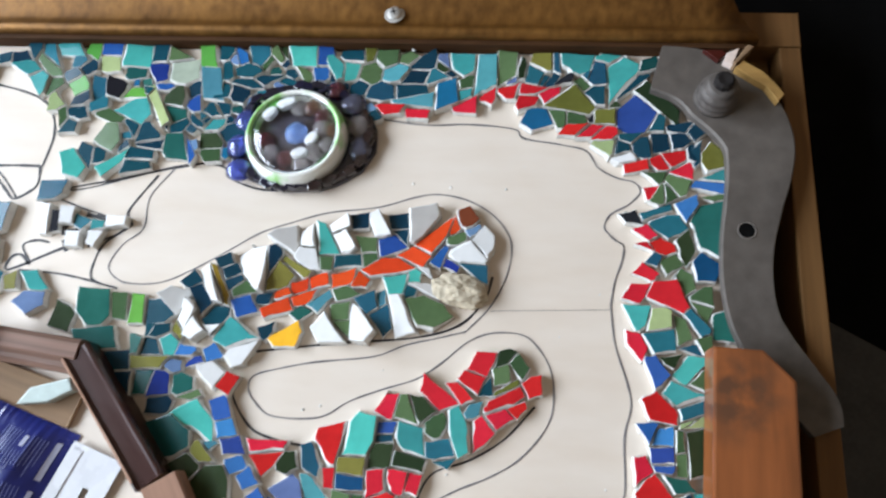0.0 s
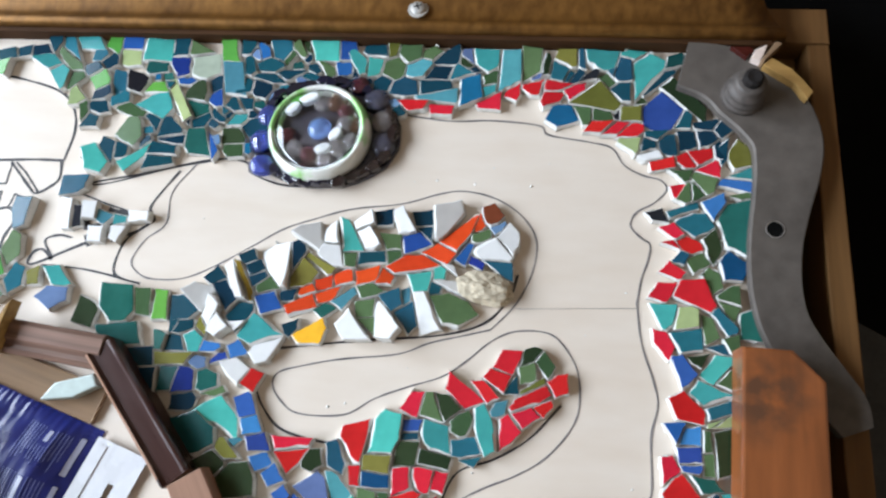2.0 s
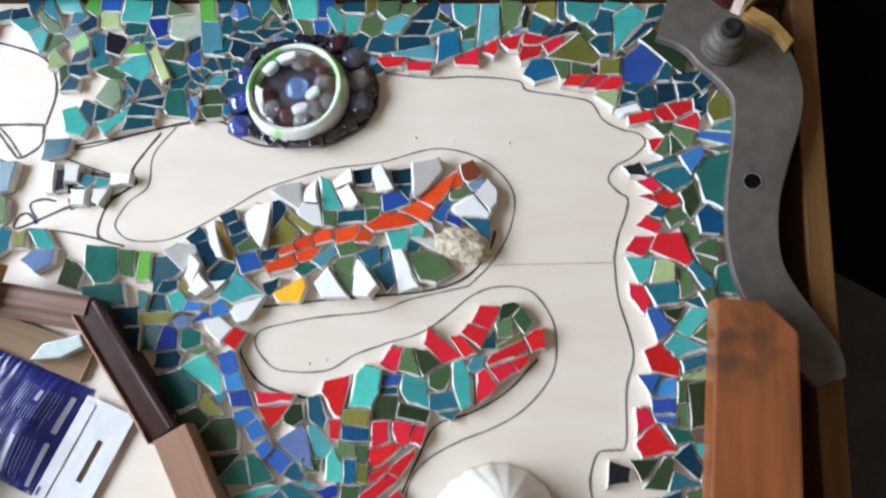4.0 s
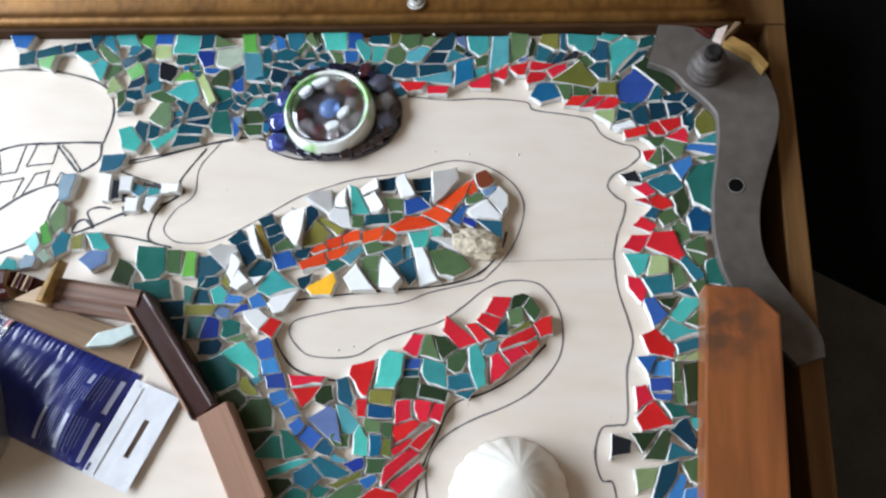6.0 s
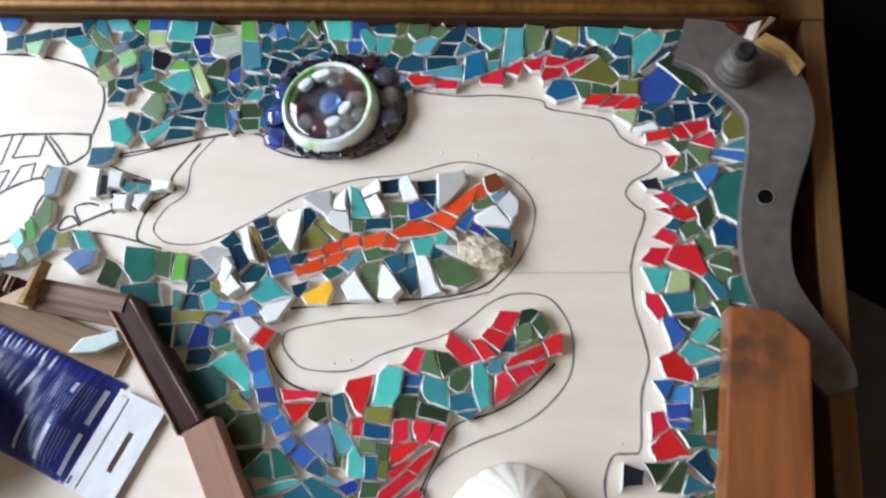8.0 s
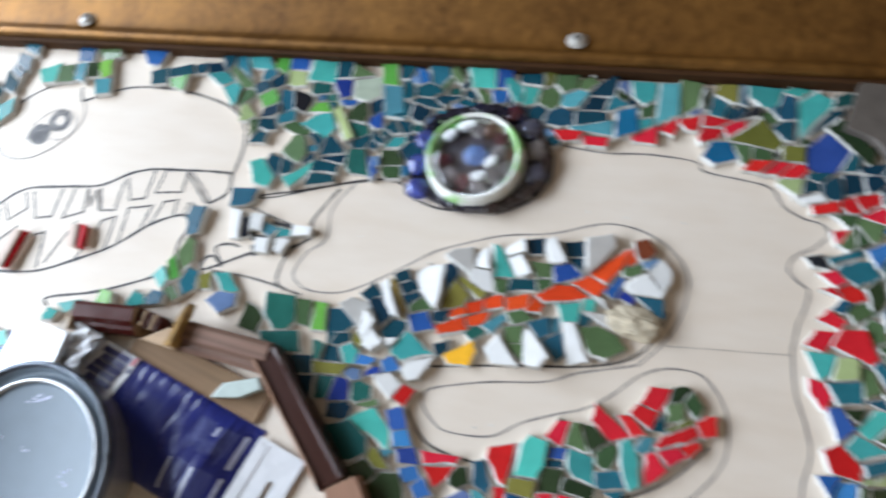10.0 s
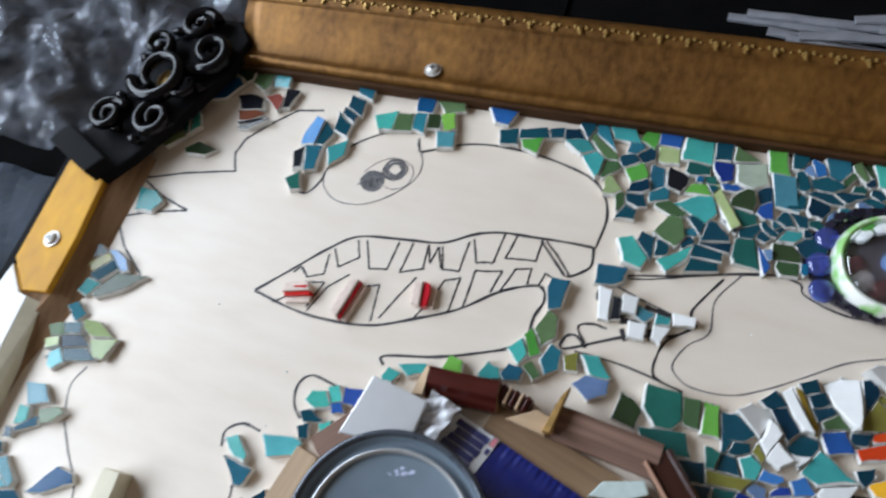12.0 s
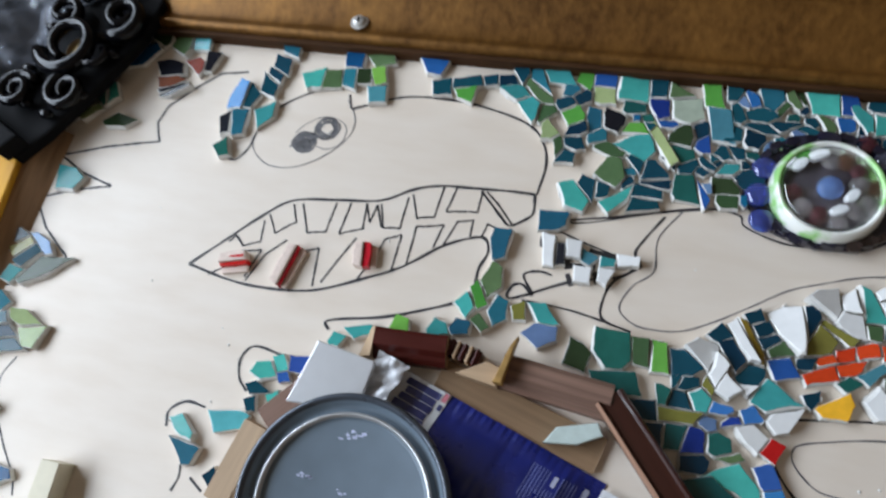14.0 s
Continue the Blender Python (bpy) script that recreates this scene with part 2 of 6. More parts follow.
def slab_bm(pts, z0, z1, bevel=0.0, top_in=0.0):
    """A plate with the outline pts, in millimetres, between two heights."""
    bm = bmesh.new()
    low = [bm.verts.new((x * MM, y * MM, z0 * MM)) for x, y in pts]
    top = [bm.verts.new((x * MM, y * MM, z1 * MM)) for x, y in pts]
    n = len(pts)
    bm.faces.new(top)
    bm.faces.new(low[::-1])
    for i in range(n):
        bm.faces.new((low[i], low[(i + 1) % n], top[(i + 1) % n], top[i]))
    bmesh.ops.recalc_face_normals(bm, faces=bm.faces)
    if bevel:
        edges = [e for e in bm.edges if all(v.co.z > (z1 - 0.01) * MM for v in e.verts)]
        bmesh.ops.bevel(bm, geom=edges, offset=bevel * MM, segments=2, affect="EDGES", profile=0.6)
    return bm


def lathe_bm(profile, steps=48, wobble=None):
    """Turns (radius, height) pairs, in millimetres, about the z axis."""
    bm = bmesh.new()
    rings = []
    for k, (r, z) in enumerate(profile):
        if r == 0:
            rings.append([bm.verts.new((0, 0, z * MM))])
            continue
        ring = []
        for i in range(steps):
            a = 2 * math.pi * i / steps
            s = wobble(a, r, z) if wobble else 1.0
            ring.append(bm.verts.new((r * s * math.cos(a) * MM, r * s * math.sin(a) * MM, z * MM)))
        rings.append(ring)
    for a, b in zip(rings, rings[1:]):
        for i in range(steps):
            j = (i + 1) % steps
            if len(a) == 1 and len(b) > 1:
                bm.faces.new((a[0], b[i], b[j]))
            elif len(b) == 1 and len(a) > 1:
                bm.faces.new((a[i], b[0], a[j]))
            elif len(a) > 1:
                bm.faces.new((a[i], b[i], b[j], a[j]))
    bmesh.ops.recalc_face_normals(bm, faces=bm.faces)
    return bm


def smooth_line(pts, per=8):
    """Points along a smooth curve through pts."""
    if len(pts) < 3:
        return [Vector(p) for p in pts]
    p = [Vector(q) for q in pts]
    p = [p[0] * 2 - p[1]] + p + [p[-1] * 2 - p[-2]]
    out = []
    for a, b, c, d in zip(p, p[1:], p[2:], p[3:]):
        for k in range(per):
            t = k / per
            out.append(0.5 * (2 * b + (c - a) * t + (2 * a - 5 * b + 4 * c - d) * t * t + (3 * b - a - 3 * c + d) * t ** 3))
    return out + [p[-2]]


def sweep_bm(points, radius, sides=8, flat=1.0):
    """A round rod along points (metres), its radius given per point."""
    bm = bmesh.new()
    rings = []
    n = len(points)
    for i, p in enumerate(points):
        d = (points[min(i + 1, n - 1)] - points[max(i - 1, 0)]).normalized()
        side = d.cross(Vector((0, 0, 1)))
        side = side.normalized() if side.length > 1e-6 else Vector((1, 0, 0))
        up = side.cross(d)
        r = radius(i / (n - 1))
        rings.append([bm.verts.new(p + side * r * math.cos(a) + up * r * flat * math.sin(a)) for a in [2 * math.pi * k / sides for k in range(sides)]])
    for a, b in zip(rings, rings[1:]):
        for i in range(sides):
            bm.faces.new((a[i], a[(i + 1) % sides], b[(i + 1) % sides], b[i]))
    bm.faces.new(rings[0][::-1])
    bm.faces.new(rings[-1])
    bmesh.ops.recalc_face_normals(bm, faces=bm.faces)
    return bm


def moulding_bm(profile, length, wave=0.0, seed=0):
    """Extrudes a closed (y, z) profile, in millimetres, along x from 0 to length, with slightly worn edges."""
    bm = bmesh.new()
    rnd = random.Random(seed)
    steps = max(2, int(length / 12))
    rings = []
    for k in range(steps + 1):
        x = length * k / steps
        rings.append([bm.verts.new((x * MM, (y + rnd.uniform(-wave, wave)) * MM, (z + (rnd.uniform(-wave, wave) if z > 0.5 else 0)) * MM)) for y, z in profile])
    m = len(profile)
    for a, b in zip(rings, rings[1:]):
        for i in range(m):
            bm.faces.new((a[i], b[i], b[(i + 1) % m], a[(i + 1) % m]))
    bm.faces.new(rings[0])
    bm.faces.new(rings[-1][::-1])
    bmesh.ops.recalc_face_normals(bm, faces=bm.faces)
    return bm


def empty(name, x=0, y=0, z=0, turn=0):
    ob = new(name)
    ob.matrix_world = pose(x * MM, y * MM, z * MM, 0, 0, turn)
    return ob


# ---- room and table ----
def box(name, lo, hi, material, kind="structure", label="", category=""):
    bm = bmesh.new()
    bmesh.ops.create_cube(bm, size=1.0)
    for v in bm.verts:
        v.co = Vector([a + (b - a) * (c + 0.5) for a, b, c in zip(lo, hi, v.co)])
    return tagged(part(name, bm, material), label, category, kind=kind)


# unseen room shell, added to close off the sky and give warm bounce
box("floor", (-1.35, -2.0, -0.85), (2.4, 2.4, -0.75), "floor_wood")
box("ceiling", (-1.35, -2.0, 2.2), (2.4, 2.4, 2.3), "room_bounce")
box("wall_north", (-1.35, 2.3, -0.75), (2.4, 2.4, 2.2), "room_bounce")
box("wall_south", (-1.35, -2.0, -0.75), (2.4, -1.9, 2.2), "room_bounce")
box("wall_east", (2.3, -1.9, -0.75), (2.4, 2.3, 2.2), "room_bounce")
# the west wall, in four pieces round its window opening
box("wall_west", (-1.35, -1.9, -0.75), (-1.27, -0.77, 2.2), "room_bounce")
box("wall_west", (-1.35, 0.97, -0.75), (-1.27, 2.3, 2.2), "room_bounce")
box("wall_west", (-1.35, -0.77, -0.75), (-1.27, 0.97, 0.36), "room_bounce")
box("wall_west", (-1.35, -0.77, 1.20), (-1.27, 0.97, 2.2), "room_bounce")

table = tagged(empty("work_table", 0, 0, -750), "black-topped work table under the mosaic panel", "table")
bm = slab_bm([(-950, -600), (800, -600), (800, 800), (-950, 800)], 690, 718, 3)
part("tabletop", bm, "table_black", table)
for x in (-900, 750):
    for y in (-550, 750):
        part("leg", slab_bm([(x - 25, y - 25), (x + 25, y - 25), (x + 25, y + 25), (x - 25, y + 25)], 0, 690), "table_black", table)

# ---- the panel: board, rails ----
panel = tagged(empty("mosaic_panel"), "half-finished tile mosaic on pale plywood in a gilt-railed frame", "mosaic")
board = part("plywood_board", slab_bm([(-450, -110), (262, -110), (262, 352), (-385, 352)], -12, 0, 0.4), "plywood", panel, "pale birch plywood with drawn outlines")
part("backing_batten", slab_bm([(-445, -108), (280, -108), (280, -60), (-445, -60)], -32, -12), "strip_wood", panel)
part("backing_batten", slab_bm([(-370, 300), (280, 300), (280, 364), (-370, 364)], -32, -12), "strip_wood", panel)

# right-hand strip and the piece that carries the gilt rail
part("side_strip", slab_bm([(285, -110), (297, -110), (291.5, 344), (281, 344)], -32, 2, 0.8), "strip_wood", panel, "plain brown wooden edge strip")
part("top_strip", slab_bm([(-350, 344), (291.5, 344), (291.5, 364), (-350, 364)], -12, 3, 0.8), "strip_wood", panel)

# gilt moulding, with a dark brown strip that paints the shade below its lip
gilt = [(341.5, 3), (341.5, 11), (343, 13), (345.5, 13.6), (347, 11.8), (350.5, 11.5), (354, 12.0), (358, 13.6), (362, 16.2), (366, 19.2), (370, 22.0), (374, 23.6), (377.5, 24.2), (378.5, 25.2), (379.5, 28.6), (386, 29.5), (390, 28), (391, 22), (391, -14), (364.4, -14), (364.4, 3)]
rail = part("gilt_rail", moulding_bm(gilt, 600, 0.1, 3), "gilt", panel, "worn antique gold picture-frame moulding", smooth=True)
rail.matrix_local = pose(-0.348, 0, 0)
# the far end is cut on the slant and split at its foot
for v in rail.data.vertices:
    if v.co.x > 0.58:
        v.co.x += max(-0.030, min(0.024, (0.358 - v.co.y) * 0.62 + 0.006)) * (v.co.x - 0.58) / 0.02
part("rebate_edge", slab_bm([(-346, 338.6), (262, 338.6), (262, 341.3), (-346, 341.3)], 0.05, 8.5), "lip_shade", panel)
bead_bm = bmesh.new()
bmesh.ops.create_icosphere(bead_bm, subdivisions=1, radius=2.1 * MM)
bead_me = bpy.data.meshes.new("ornament_bead")
bead_bm.to_mesh(bead_me)
bead_bm.free()
bead_me.materials.append(MATS["gilt_bead"])
rng = random.Random(5)
for k in range(40):
    x0 = -336 + k * 14.6
    for dx, dy, s in ((0, 0, 1.0), (-3.2, 1.6, 0.7), (3.2, 1.4, 0.7), (0.3, -2.6, 0.62), (6.9, 0.3, 0.45)):
        o = new("ornament_bead", bead_me)
        o.parent = panel
        o.matrix_local = pose((x0 + dx + rng.uniform(-0.5, 0.5)) * MM, (381.6 + dy) * MM, 29.4 * MM) @ Matrix.Diagonal((s, s, s * 0.8, 1))


def screw(x, y, z, tilt=0.0, parent=None, size=1.0):
    s = tagged(empty("screw", x, y, z), "zinc cross-head screw with a washer", "screw")
    s.matrix_world = pose(x * MM, y * MM, z * MM, tilt, 0, 0) @ Matrix.Scale(size, 4)
    part("washer", lathe_bm([(0, 0), (5.2, 0), (5.4, 0.5), (5.2, 1.0), (0, 1.0)], 28), "zinc", s)
    part("head", lathe_bm([(0, 0.9), (3.9, 0.9), (4.0, 1.4), (3.4, 2.5), (2.0, 3.1), (0.9, 3.2), (0, 2.2)], 24), "zinc", s, smooth=False)
    # black bars paint the shaded cross slot
    for a in (20, 110):
        slot = part("slot", slab_bm([(-2.1, -0.35), (2.1, -0.35), (2.1, 0.35), (-2.1, 0.35)], 2.6, 3.25), "slot_shade_soot", s)
        slot.matrix_local = pose(0, 0, 0, 0, 0, a)


screw(85, 353, 12.4, -6)
screw(-214, 353, 12.4, -6)

# left-hand rail, running out of square
LEFT = [(-379, 266), (-380, 250), (-384, 165), (-399, 120), (-404, 76), (-416, -105)]


def rail_bm(foot, profile):
    """Carries a closed (offset, height) profile along the foot line of a rail."""
    bm = bmesh.new()
    rings = [[bm.verts.new(((x - d) * MM, (y + d * 0.12) * MM, z * MM)) for d, z in profile] for x, y in foot]
    m = len(profile)
    for a, b in zip(rings, rings[1:]):
        for k in range(m):
            bm.faces.new((a[k], b[k], b[(k + 1) % m], a[(k + 1) % m]))
    bm.faces.new(rings[0])
    bm.faces.new(rings[-1][::-1])
    bmesh.ops.recalc_face_normals(bm, faces=bm.faces)
    return bm


# dusty brown that also stands for the shaded plywood along the rail's foot
part("left_rail", rail_bm(LEFT, [(0, 0.1), (5, 4), (13, 9.5), (46, 9.5), (46, 0.1)]), "rail_brown", panel, "unpainted brown wooden rail, dusty, its colour taking in shade at the foot")
part("outer_edge", rail_bm(LEFT, [(46.3, -30), (46.3, 11), (47, 12), (53, 12), (54, 11), (54, -30)]), "black_matte", panel)
part("yellow_block", slab_bm([(-428, 262), (-398, 262), (-395.5, 199), (-397, 164.5), (-414, 162), (-430, 180)], 9.6, 14, 0.7), "yellow_paint", panel, "ochre-yellow painted wooden block")
part("white_strip", slab_bm([(-430, 176), (-415.5, 160.3), (-408.6, 159.3), (-408, 76), (-412, -100), (-456, -100), (-446, 100)], 9.6, 13.5, 0.8), "white_paint", panel, "white painted wooden strip")
bm = slab_bm([(-408.4, 159.2), (-400.0, 158.2), (-401.5, 76), (-405, -100), (-411.8, -100), (-407.8, 76)], 0.2, 13.1)
for v in bm.verts:
    if v.co.z > 0.01 and v.co.x > -0.4058 + (0.0035 if v.co.y < 0 else 0) * -1:
        v.co.z = 0.0085
part("strip_edge", bm, "cream_paint", panel, "bare wooden edge of the white strip")
screw(-411, 196, 14)

# ---- drawn outlines ----
def stroke(width, material, *pts):
    """A line on the board, hand-drawn or painting in edge shade: a thin ribbon of ink that swells a little on its way.
    """
    line = smooth_line([(x * MM, y * MM, 0.0) for x, y in pts], 6) if len(pts) > 2 else [Vector((x * MM, y * MM, 0.0)) for x, y in pts]
    verts, faces = [], []
    n = len(line)
    k = random.random() * 9
    for i, p in enumerate(line):
        d = line[min(i + 1, n - 1)] - line[max(i - 1, 0)]
        d = d.normalized() if d.length else Vector((1, 0, 0))
        w = width * 0.62 * MM * (1 + 0.28 * math.sin(i * 0.9 + k) * math.sin(i * 0.37 + k))
        side = Vector((-d.y, d.x, 0)) * w
        jog = Vector((0, 0, 0.12 * MM + len(strokes) % 5 * 0.012 * MM))
        verts += [p + side + jog, p - side + jog]
        if i:
            faces.append((2 * i - 2, 2 * i - 1, 2 * i + 1, 2 * i))
    ob = new("drawn_line", mesh_of("drawn_line", verts, faces, [material]))
    ob.parent = board
    strokes.append(ob)


def stroke_straight(width, material, *pts):
    """A drawn line with sharp corners."""
    dense = []
    for p, q in zip(pts, pts[1:]):
        dense += [(p[0] + (q[0] - p[0]) * k / 4, p[1] + (q[1] - p[1]) * k / 4) for k in range(4)]
    stroke(width, material, *dense, pts[-1])


strokes = []
stroke(1.1, "ink", (-209, 304), (-180, 315), (-150, 316), (-126, 312), (-108, 306), (-99, 297), (-95, 284), (-97, 266))
stroke(0.9, "ink", (-213, 313), (-210, 304))
stroke(1.2, "ink", (-277, 199), (-260, 216), (-244, 232), (-228, 244), (-202, 248), (-179, 251), (-162, 260), (-148, 264), (-131, 265), (-112, 266), (-98, 266))
stroke(1.2, "ink", (-277, 199), (-251, 194), (-229, 193), (-203, 196), (-179, 206), (-159, 216), (-141, 230), (-127, 237), (-119, 238), (-116, 231), (-119, 222), (-120, 211), (-126, 203), (-144, 195), (-164, 188), (-190, 182), (-189, 177))
stroke(1.1, "ink", (-126, 264), (-120, 258), (-113, 251), (-108, 247), (-101, 251), (-97, 256), (-98, 266))
stroke_straight(0.85, "ink", (-254, 219), (-249, 214), (-240, 218), (-241, 230))
stroke_straight(0.85, "ink", (-239, 234), (-233, 224), (-223, 232), (-227, 242))
stroke_straight(0.85, "ink", (-222, 243), (-215, 227), (-205, 229), (-203, 246))
stroke_straight(0.85, "ink", (-195, 247), (-197, 229), (-184, 234))
stroke_straight(0.85, "ink", (-185, 234), (-186, 248), (-182, 238), (-180, 248), (-175, 236))
stroke_straight(0.85, "ink", (-178, 249), (-174, 236), (-165, 237), (-164, 255))
stroke_straight(0.85, "ink", (-162, 257), (-157, 244), (-148, 246), (-146, 264))
stroke_straight(0.85, "ink", (-139, 265), (-142, 250), (-126, 252), (-125, 264))
stroke_straight(0.85, "ink", (-123, 264), (-116, 258), (-107, 248))
stroke_straight(0.85, "ink", (-242, 195), (-235, 211), (-225, 221))
stroke_straight(0.85, "ink", (-204, 198), (-206, 219), (-212, 217), (-214, 211))
stroke_straight(0.85, "ink", (-200, 201), (-194, 214), (-187, 228))
stroke_straight(0.85, "ink", (-181, 206), (-175, 218), (-171, 230))
stroke_straight(0.85, "ink", (-164, 213), (-163, 233), (-171, 230))
stroke_straight(0.85, "ink", (-157, 218), (-156, 239), (-142, 242), (-145, 229))
stroke_straight(0.85, "ink", (-140, 231), (-135, 245), (-127, 247), (-127, 238))
stroke_straight(0.85, "ink", (-121, 239), (-119, 246), (-110, 243))
stroke_straight(0.85, "ink", (-258, 215), (-255, 219), (-249, 214))
stroke_straight(0.85, "ink", (-264, 195), (-257, 200))
stroke_straight(0.85, "ink", (-249, 211), (-238, 213), (-243, 197))
stroke_straight(1.1, "ink", (-280, 321), (-297, 318), (-311, 306), (-324, 292), (-327, 281), (-322, 269), (-355, 261), (-382, 252), (-364, 243), (-342, 237), (-366, 231), (-387, 223), (-373, 206), (-353, 191), (-366, 180), (-384, 169))
stroke(0.7, "ink", (-359, 132), (-364, 120), (-360, 106))
stroke_straight(0.8, "ink", (-357, 100), (-346, 86), (-334, 73), (-331, 65))
stroke(1.0, "ink", (-280, 265), (-270, 264), (-264, 273), (-262, 284), (-253, 300), (-234, 313), (-217, 317))
stroke(0.5, "pencil", (-264, 279), (-260, 270), (-249, 263), (-233, 264), (-218, 273), (-207, 286), (-206, 298), (-213, 309))
stroke(0.4, "pencil", (-239, 285), (-233, 292), (-224, 297), (-213, 295), (-209, 289), (-211, 281), (-218, 277), (-224, 278))
stroke(1.1, "ink", (-223, 139), (-229, 145), (-231, 155), (-225, 162), (-210, 160))
stroke(1.1, "ink", (-260, 114), (-261, 122), (-253, 128), (-242, 127))
stroke(0.9, "ink", (-246, 98), (-245, 92), (-247, 85))
stroke(0.9, "ink", (-239, 93), (-231, 88))
stroke(1.0, "ink", (-90, 238), (-90, 245), (-82, 253), (-58, 259), (-31, 266), (-7, 271))
stroke(1.0, "ink", (-32, 263), (-39, 252), (-44, 242), (-41, 235), (-52, 226), (-56, 216), (-55, 206), (-41, 202))
stroke(1.2, "ink", (-40, 236), (-51, 228), (-73, 222), (-100, 209), (-101, 215), (-96, 217), (-90, 212))
stroke(1.0, "ink", (-91, 214), (-96, 222), (-89, 225), (-82, 224))
stroke_straight(0.8, "ink", (-83, 248), (-68, 243), (-42, 236))
stroke(0.9, "ink", (-95, 209), (-73, 208), (-54, 205))
stroke(0.8, "ink", (-93, 252), (-71, 254), (-48, 261), (-16, 270), (2, 269), (6, 263), (26, 257), (52, 260), (70, 270))
stroke(0.6, "pencil", (-24, 267), (-34, 251), (-34, 234), (-43, 225), (-48, 214), (-44, 208), (-36, 205), (-20, 206), (-5, 213), (12, 224), (27, 234), (42, 240), (60, 246), (85, 250), (103, 256), (115, 258), (130, 255), (143, 247), (151, 235), (150, 219), (143, 203), (132, 190))
stroke(0.6, "pencil", (132, 190), (118, 186), (104, 182), (90, 176), (64, 172), (47, 168), (35, 164), (33, 158), (38, 151), (47, 146), (68, 147), (81, 155), (95, 161), (111, 167), (122, 175), (133, 185), (144, 190), (158, 190), (166, 184), (172, 173), (173, 158), (169, 147), (159, 135), (147, 127), (134, 121))
stroke(0.6, "pencil", (134, 121), (125, 116), (117, 110), (112, 103), (110, 93), (112, 79))
stroke(0.9, "ink", (33, 175), (51, 178), (78, 182), (109, 186), (129, 193), (140, 206), (143, 217))
stroke(0.9, "ink", (24, 159), (29, 149), (39, 139), (55, 135), (68, 134))
# shadow line of the red lobe's tile edge, painted in ink
stroke(0.8, "ink", (165, 158), (152, 143), (137, 133), (121, 126), (114, 111), (108, 95), (105, 78))
stroke(0.7, "pencil", (79, 299), (105, 296), (127, 297), (150, 295), (155, 290), (174, 287), (186, 284), (192, 275), (201, 270), (209, 268), (212, 263), (206, 256), (198, 251), (195, 244), (200, 238), (204, 235), (203, 227), (200, 218), (198, 206))
stroke(0.7, "pencil", (198, 206), (200, 188), (205, 172), (207, 161), (204, 147), (204, 124), (199, 121), (192, 119), (189, 107), (192, 96), (197, 95), (199, 87))
stroke(0.17, "pencil", (143, 200.5), (166, 202), (198, 204))
# thick dark strokes filling the gaps between the white teeth
stroke(2.2, "ink", (-81, 242), (-80, 237), (-75, 232))
stroke(2.4, "ink", (-77, 230), (-69, 231), (-62, 231))
stroke(2.0, "ink", (-75, 226), (-72, 220))
stroke(1.8, "ink", (-62, 229), (-60, 223))
stroke(1.8, "ink", (-66, 240), (-54, 238), (-43, 236))

# the drawn round marks, scribbled over and over in pencil
re_ = random.Random(17)
for x, y, r, hole in ((-232, 280, 7.2, 0.4), (-220.6, 289.8, 8.0, 3.6)):
    for k in range(9 if hole < 1 else 8):
        q = hole + (r - hole) * (k + 0.6) / 9 if hole < 1 else hole + (r - hole) * (k % 4 + 0.3) / 4
        a0 = re_.uniform(0, 6.3)
        loop = [(x + re_.uniform(-0.5, 0.5) + q * math.cos(a0 + u * 0.62), y + re_.uniform(-0.4, 0.4) + q * 0.95 * math.sin(a0 + u * 0.62)) for u in range(12)]
        stroke(0.75 if hole < 1 else 0.6, "graphite", *loop)
    if hole < 1:
        for k in range(7):
            d = -5 + k * 1.6
            stroke(0.6, "graphite", (x + d - 3, y - 4.5 + re_.uniform(-1, 1)), (x + d, y + re_.uniform(-1, 1)), (x + d + 2.4, y + 4.2 + re_.uniform(-1, 1)))

# ---- tiles ----
LAID = []


def lay(bed, glaze, x, y, length, width, turn):
    """A broken piece of tile: its middle, size and turn, in millimetres and degrees."""
    LAID.append((bed, glaze, x, y, length * 0.5, width * 0.5, radians(turn)))


def shard(bed, glaze, *corners):
    """A broken piece of tile, by its corners in millimetres."""
    p = [Vector(c) for c in corners]
    m = sum(p, Vector((0, 0))) / len(p)
    far = max((q - m).length for q in p)
    LAID.append((bed, glaze, m.x, m.y, far, far, 0.0, p))


lay("sea", "petrol", -117, 334, 9, 12, 1)
lay("sea", "teal", -105, 333, 16, 9, 129)
lay("sea", "petrol", -43, 334, 9, 11, 1)
lay("sea", "moss", -30, 334, 16, 8, 1)
lay("sea", "turquoise", -116, 323, 13, 7, -27)
lay("sea", "turquoise", -109, 316, 15, 8, -43)
lay("sea", "moss", -106, 325, 19, 6, -43)
lay("sea", "teal", -87, 327, 8, 6, 1)
lay("sea", "petrol", -82, 324, 10, 7, 31)
lay("sea", "petrol", -90, 319, 10, 6, 25)
lay("sea", "pale", -70, 326, 11, 7, 1)
lay("sea", "seagreen", -54, 321, 10, 9, 1)
lay("sea", "blue", -42, 321, 9, 11, 1)
lay("sea", "blue", -38, 313, 10, 4, 1)
lay("sea", "clear", -25, 323, 16, 14, 1)
lay("sea", "moss", -100, 313, 10, 8, 37)
lay("sea", "lime", -85, 312, 10, 11, 37)
lay("sea", "pale", -94, 305, 11, 13, 1)
lay("sea", "petrol", -82, 305, 11, 7, 37)
lay("sea", "teal", -74, 310, 14, 8, 94)
lay("sea", "black", -64, 311, 10, 9, -9)
lay("sea", "lime", -52, 308, 11, 6, 2)
lay("sea", "teal", -71, 302, 8, 8, 2)
lay("sea", "bottle", -28, 307, 11, 10, 2)
lay("sea", "petrol", -20, 311, 6, 10, 2)
lay("sea", "blue", -17, 304, 10, 8, -19)
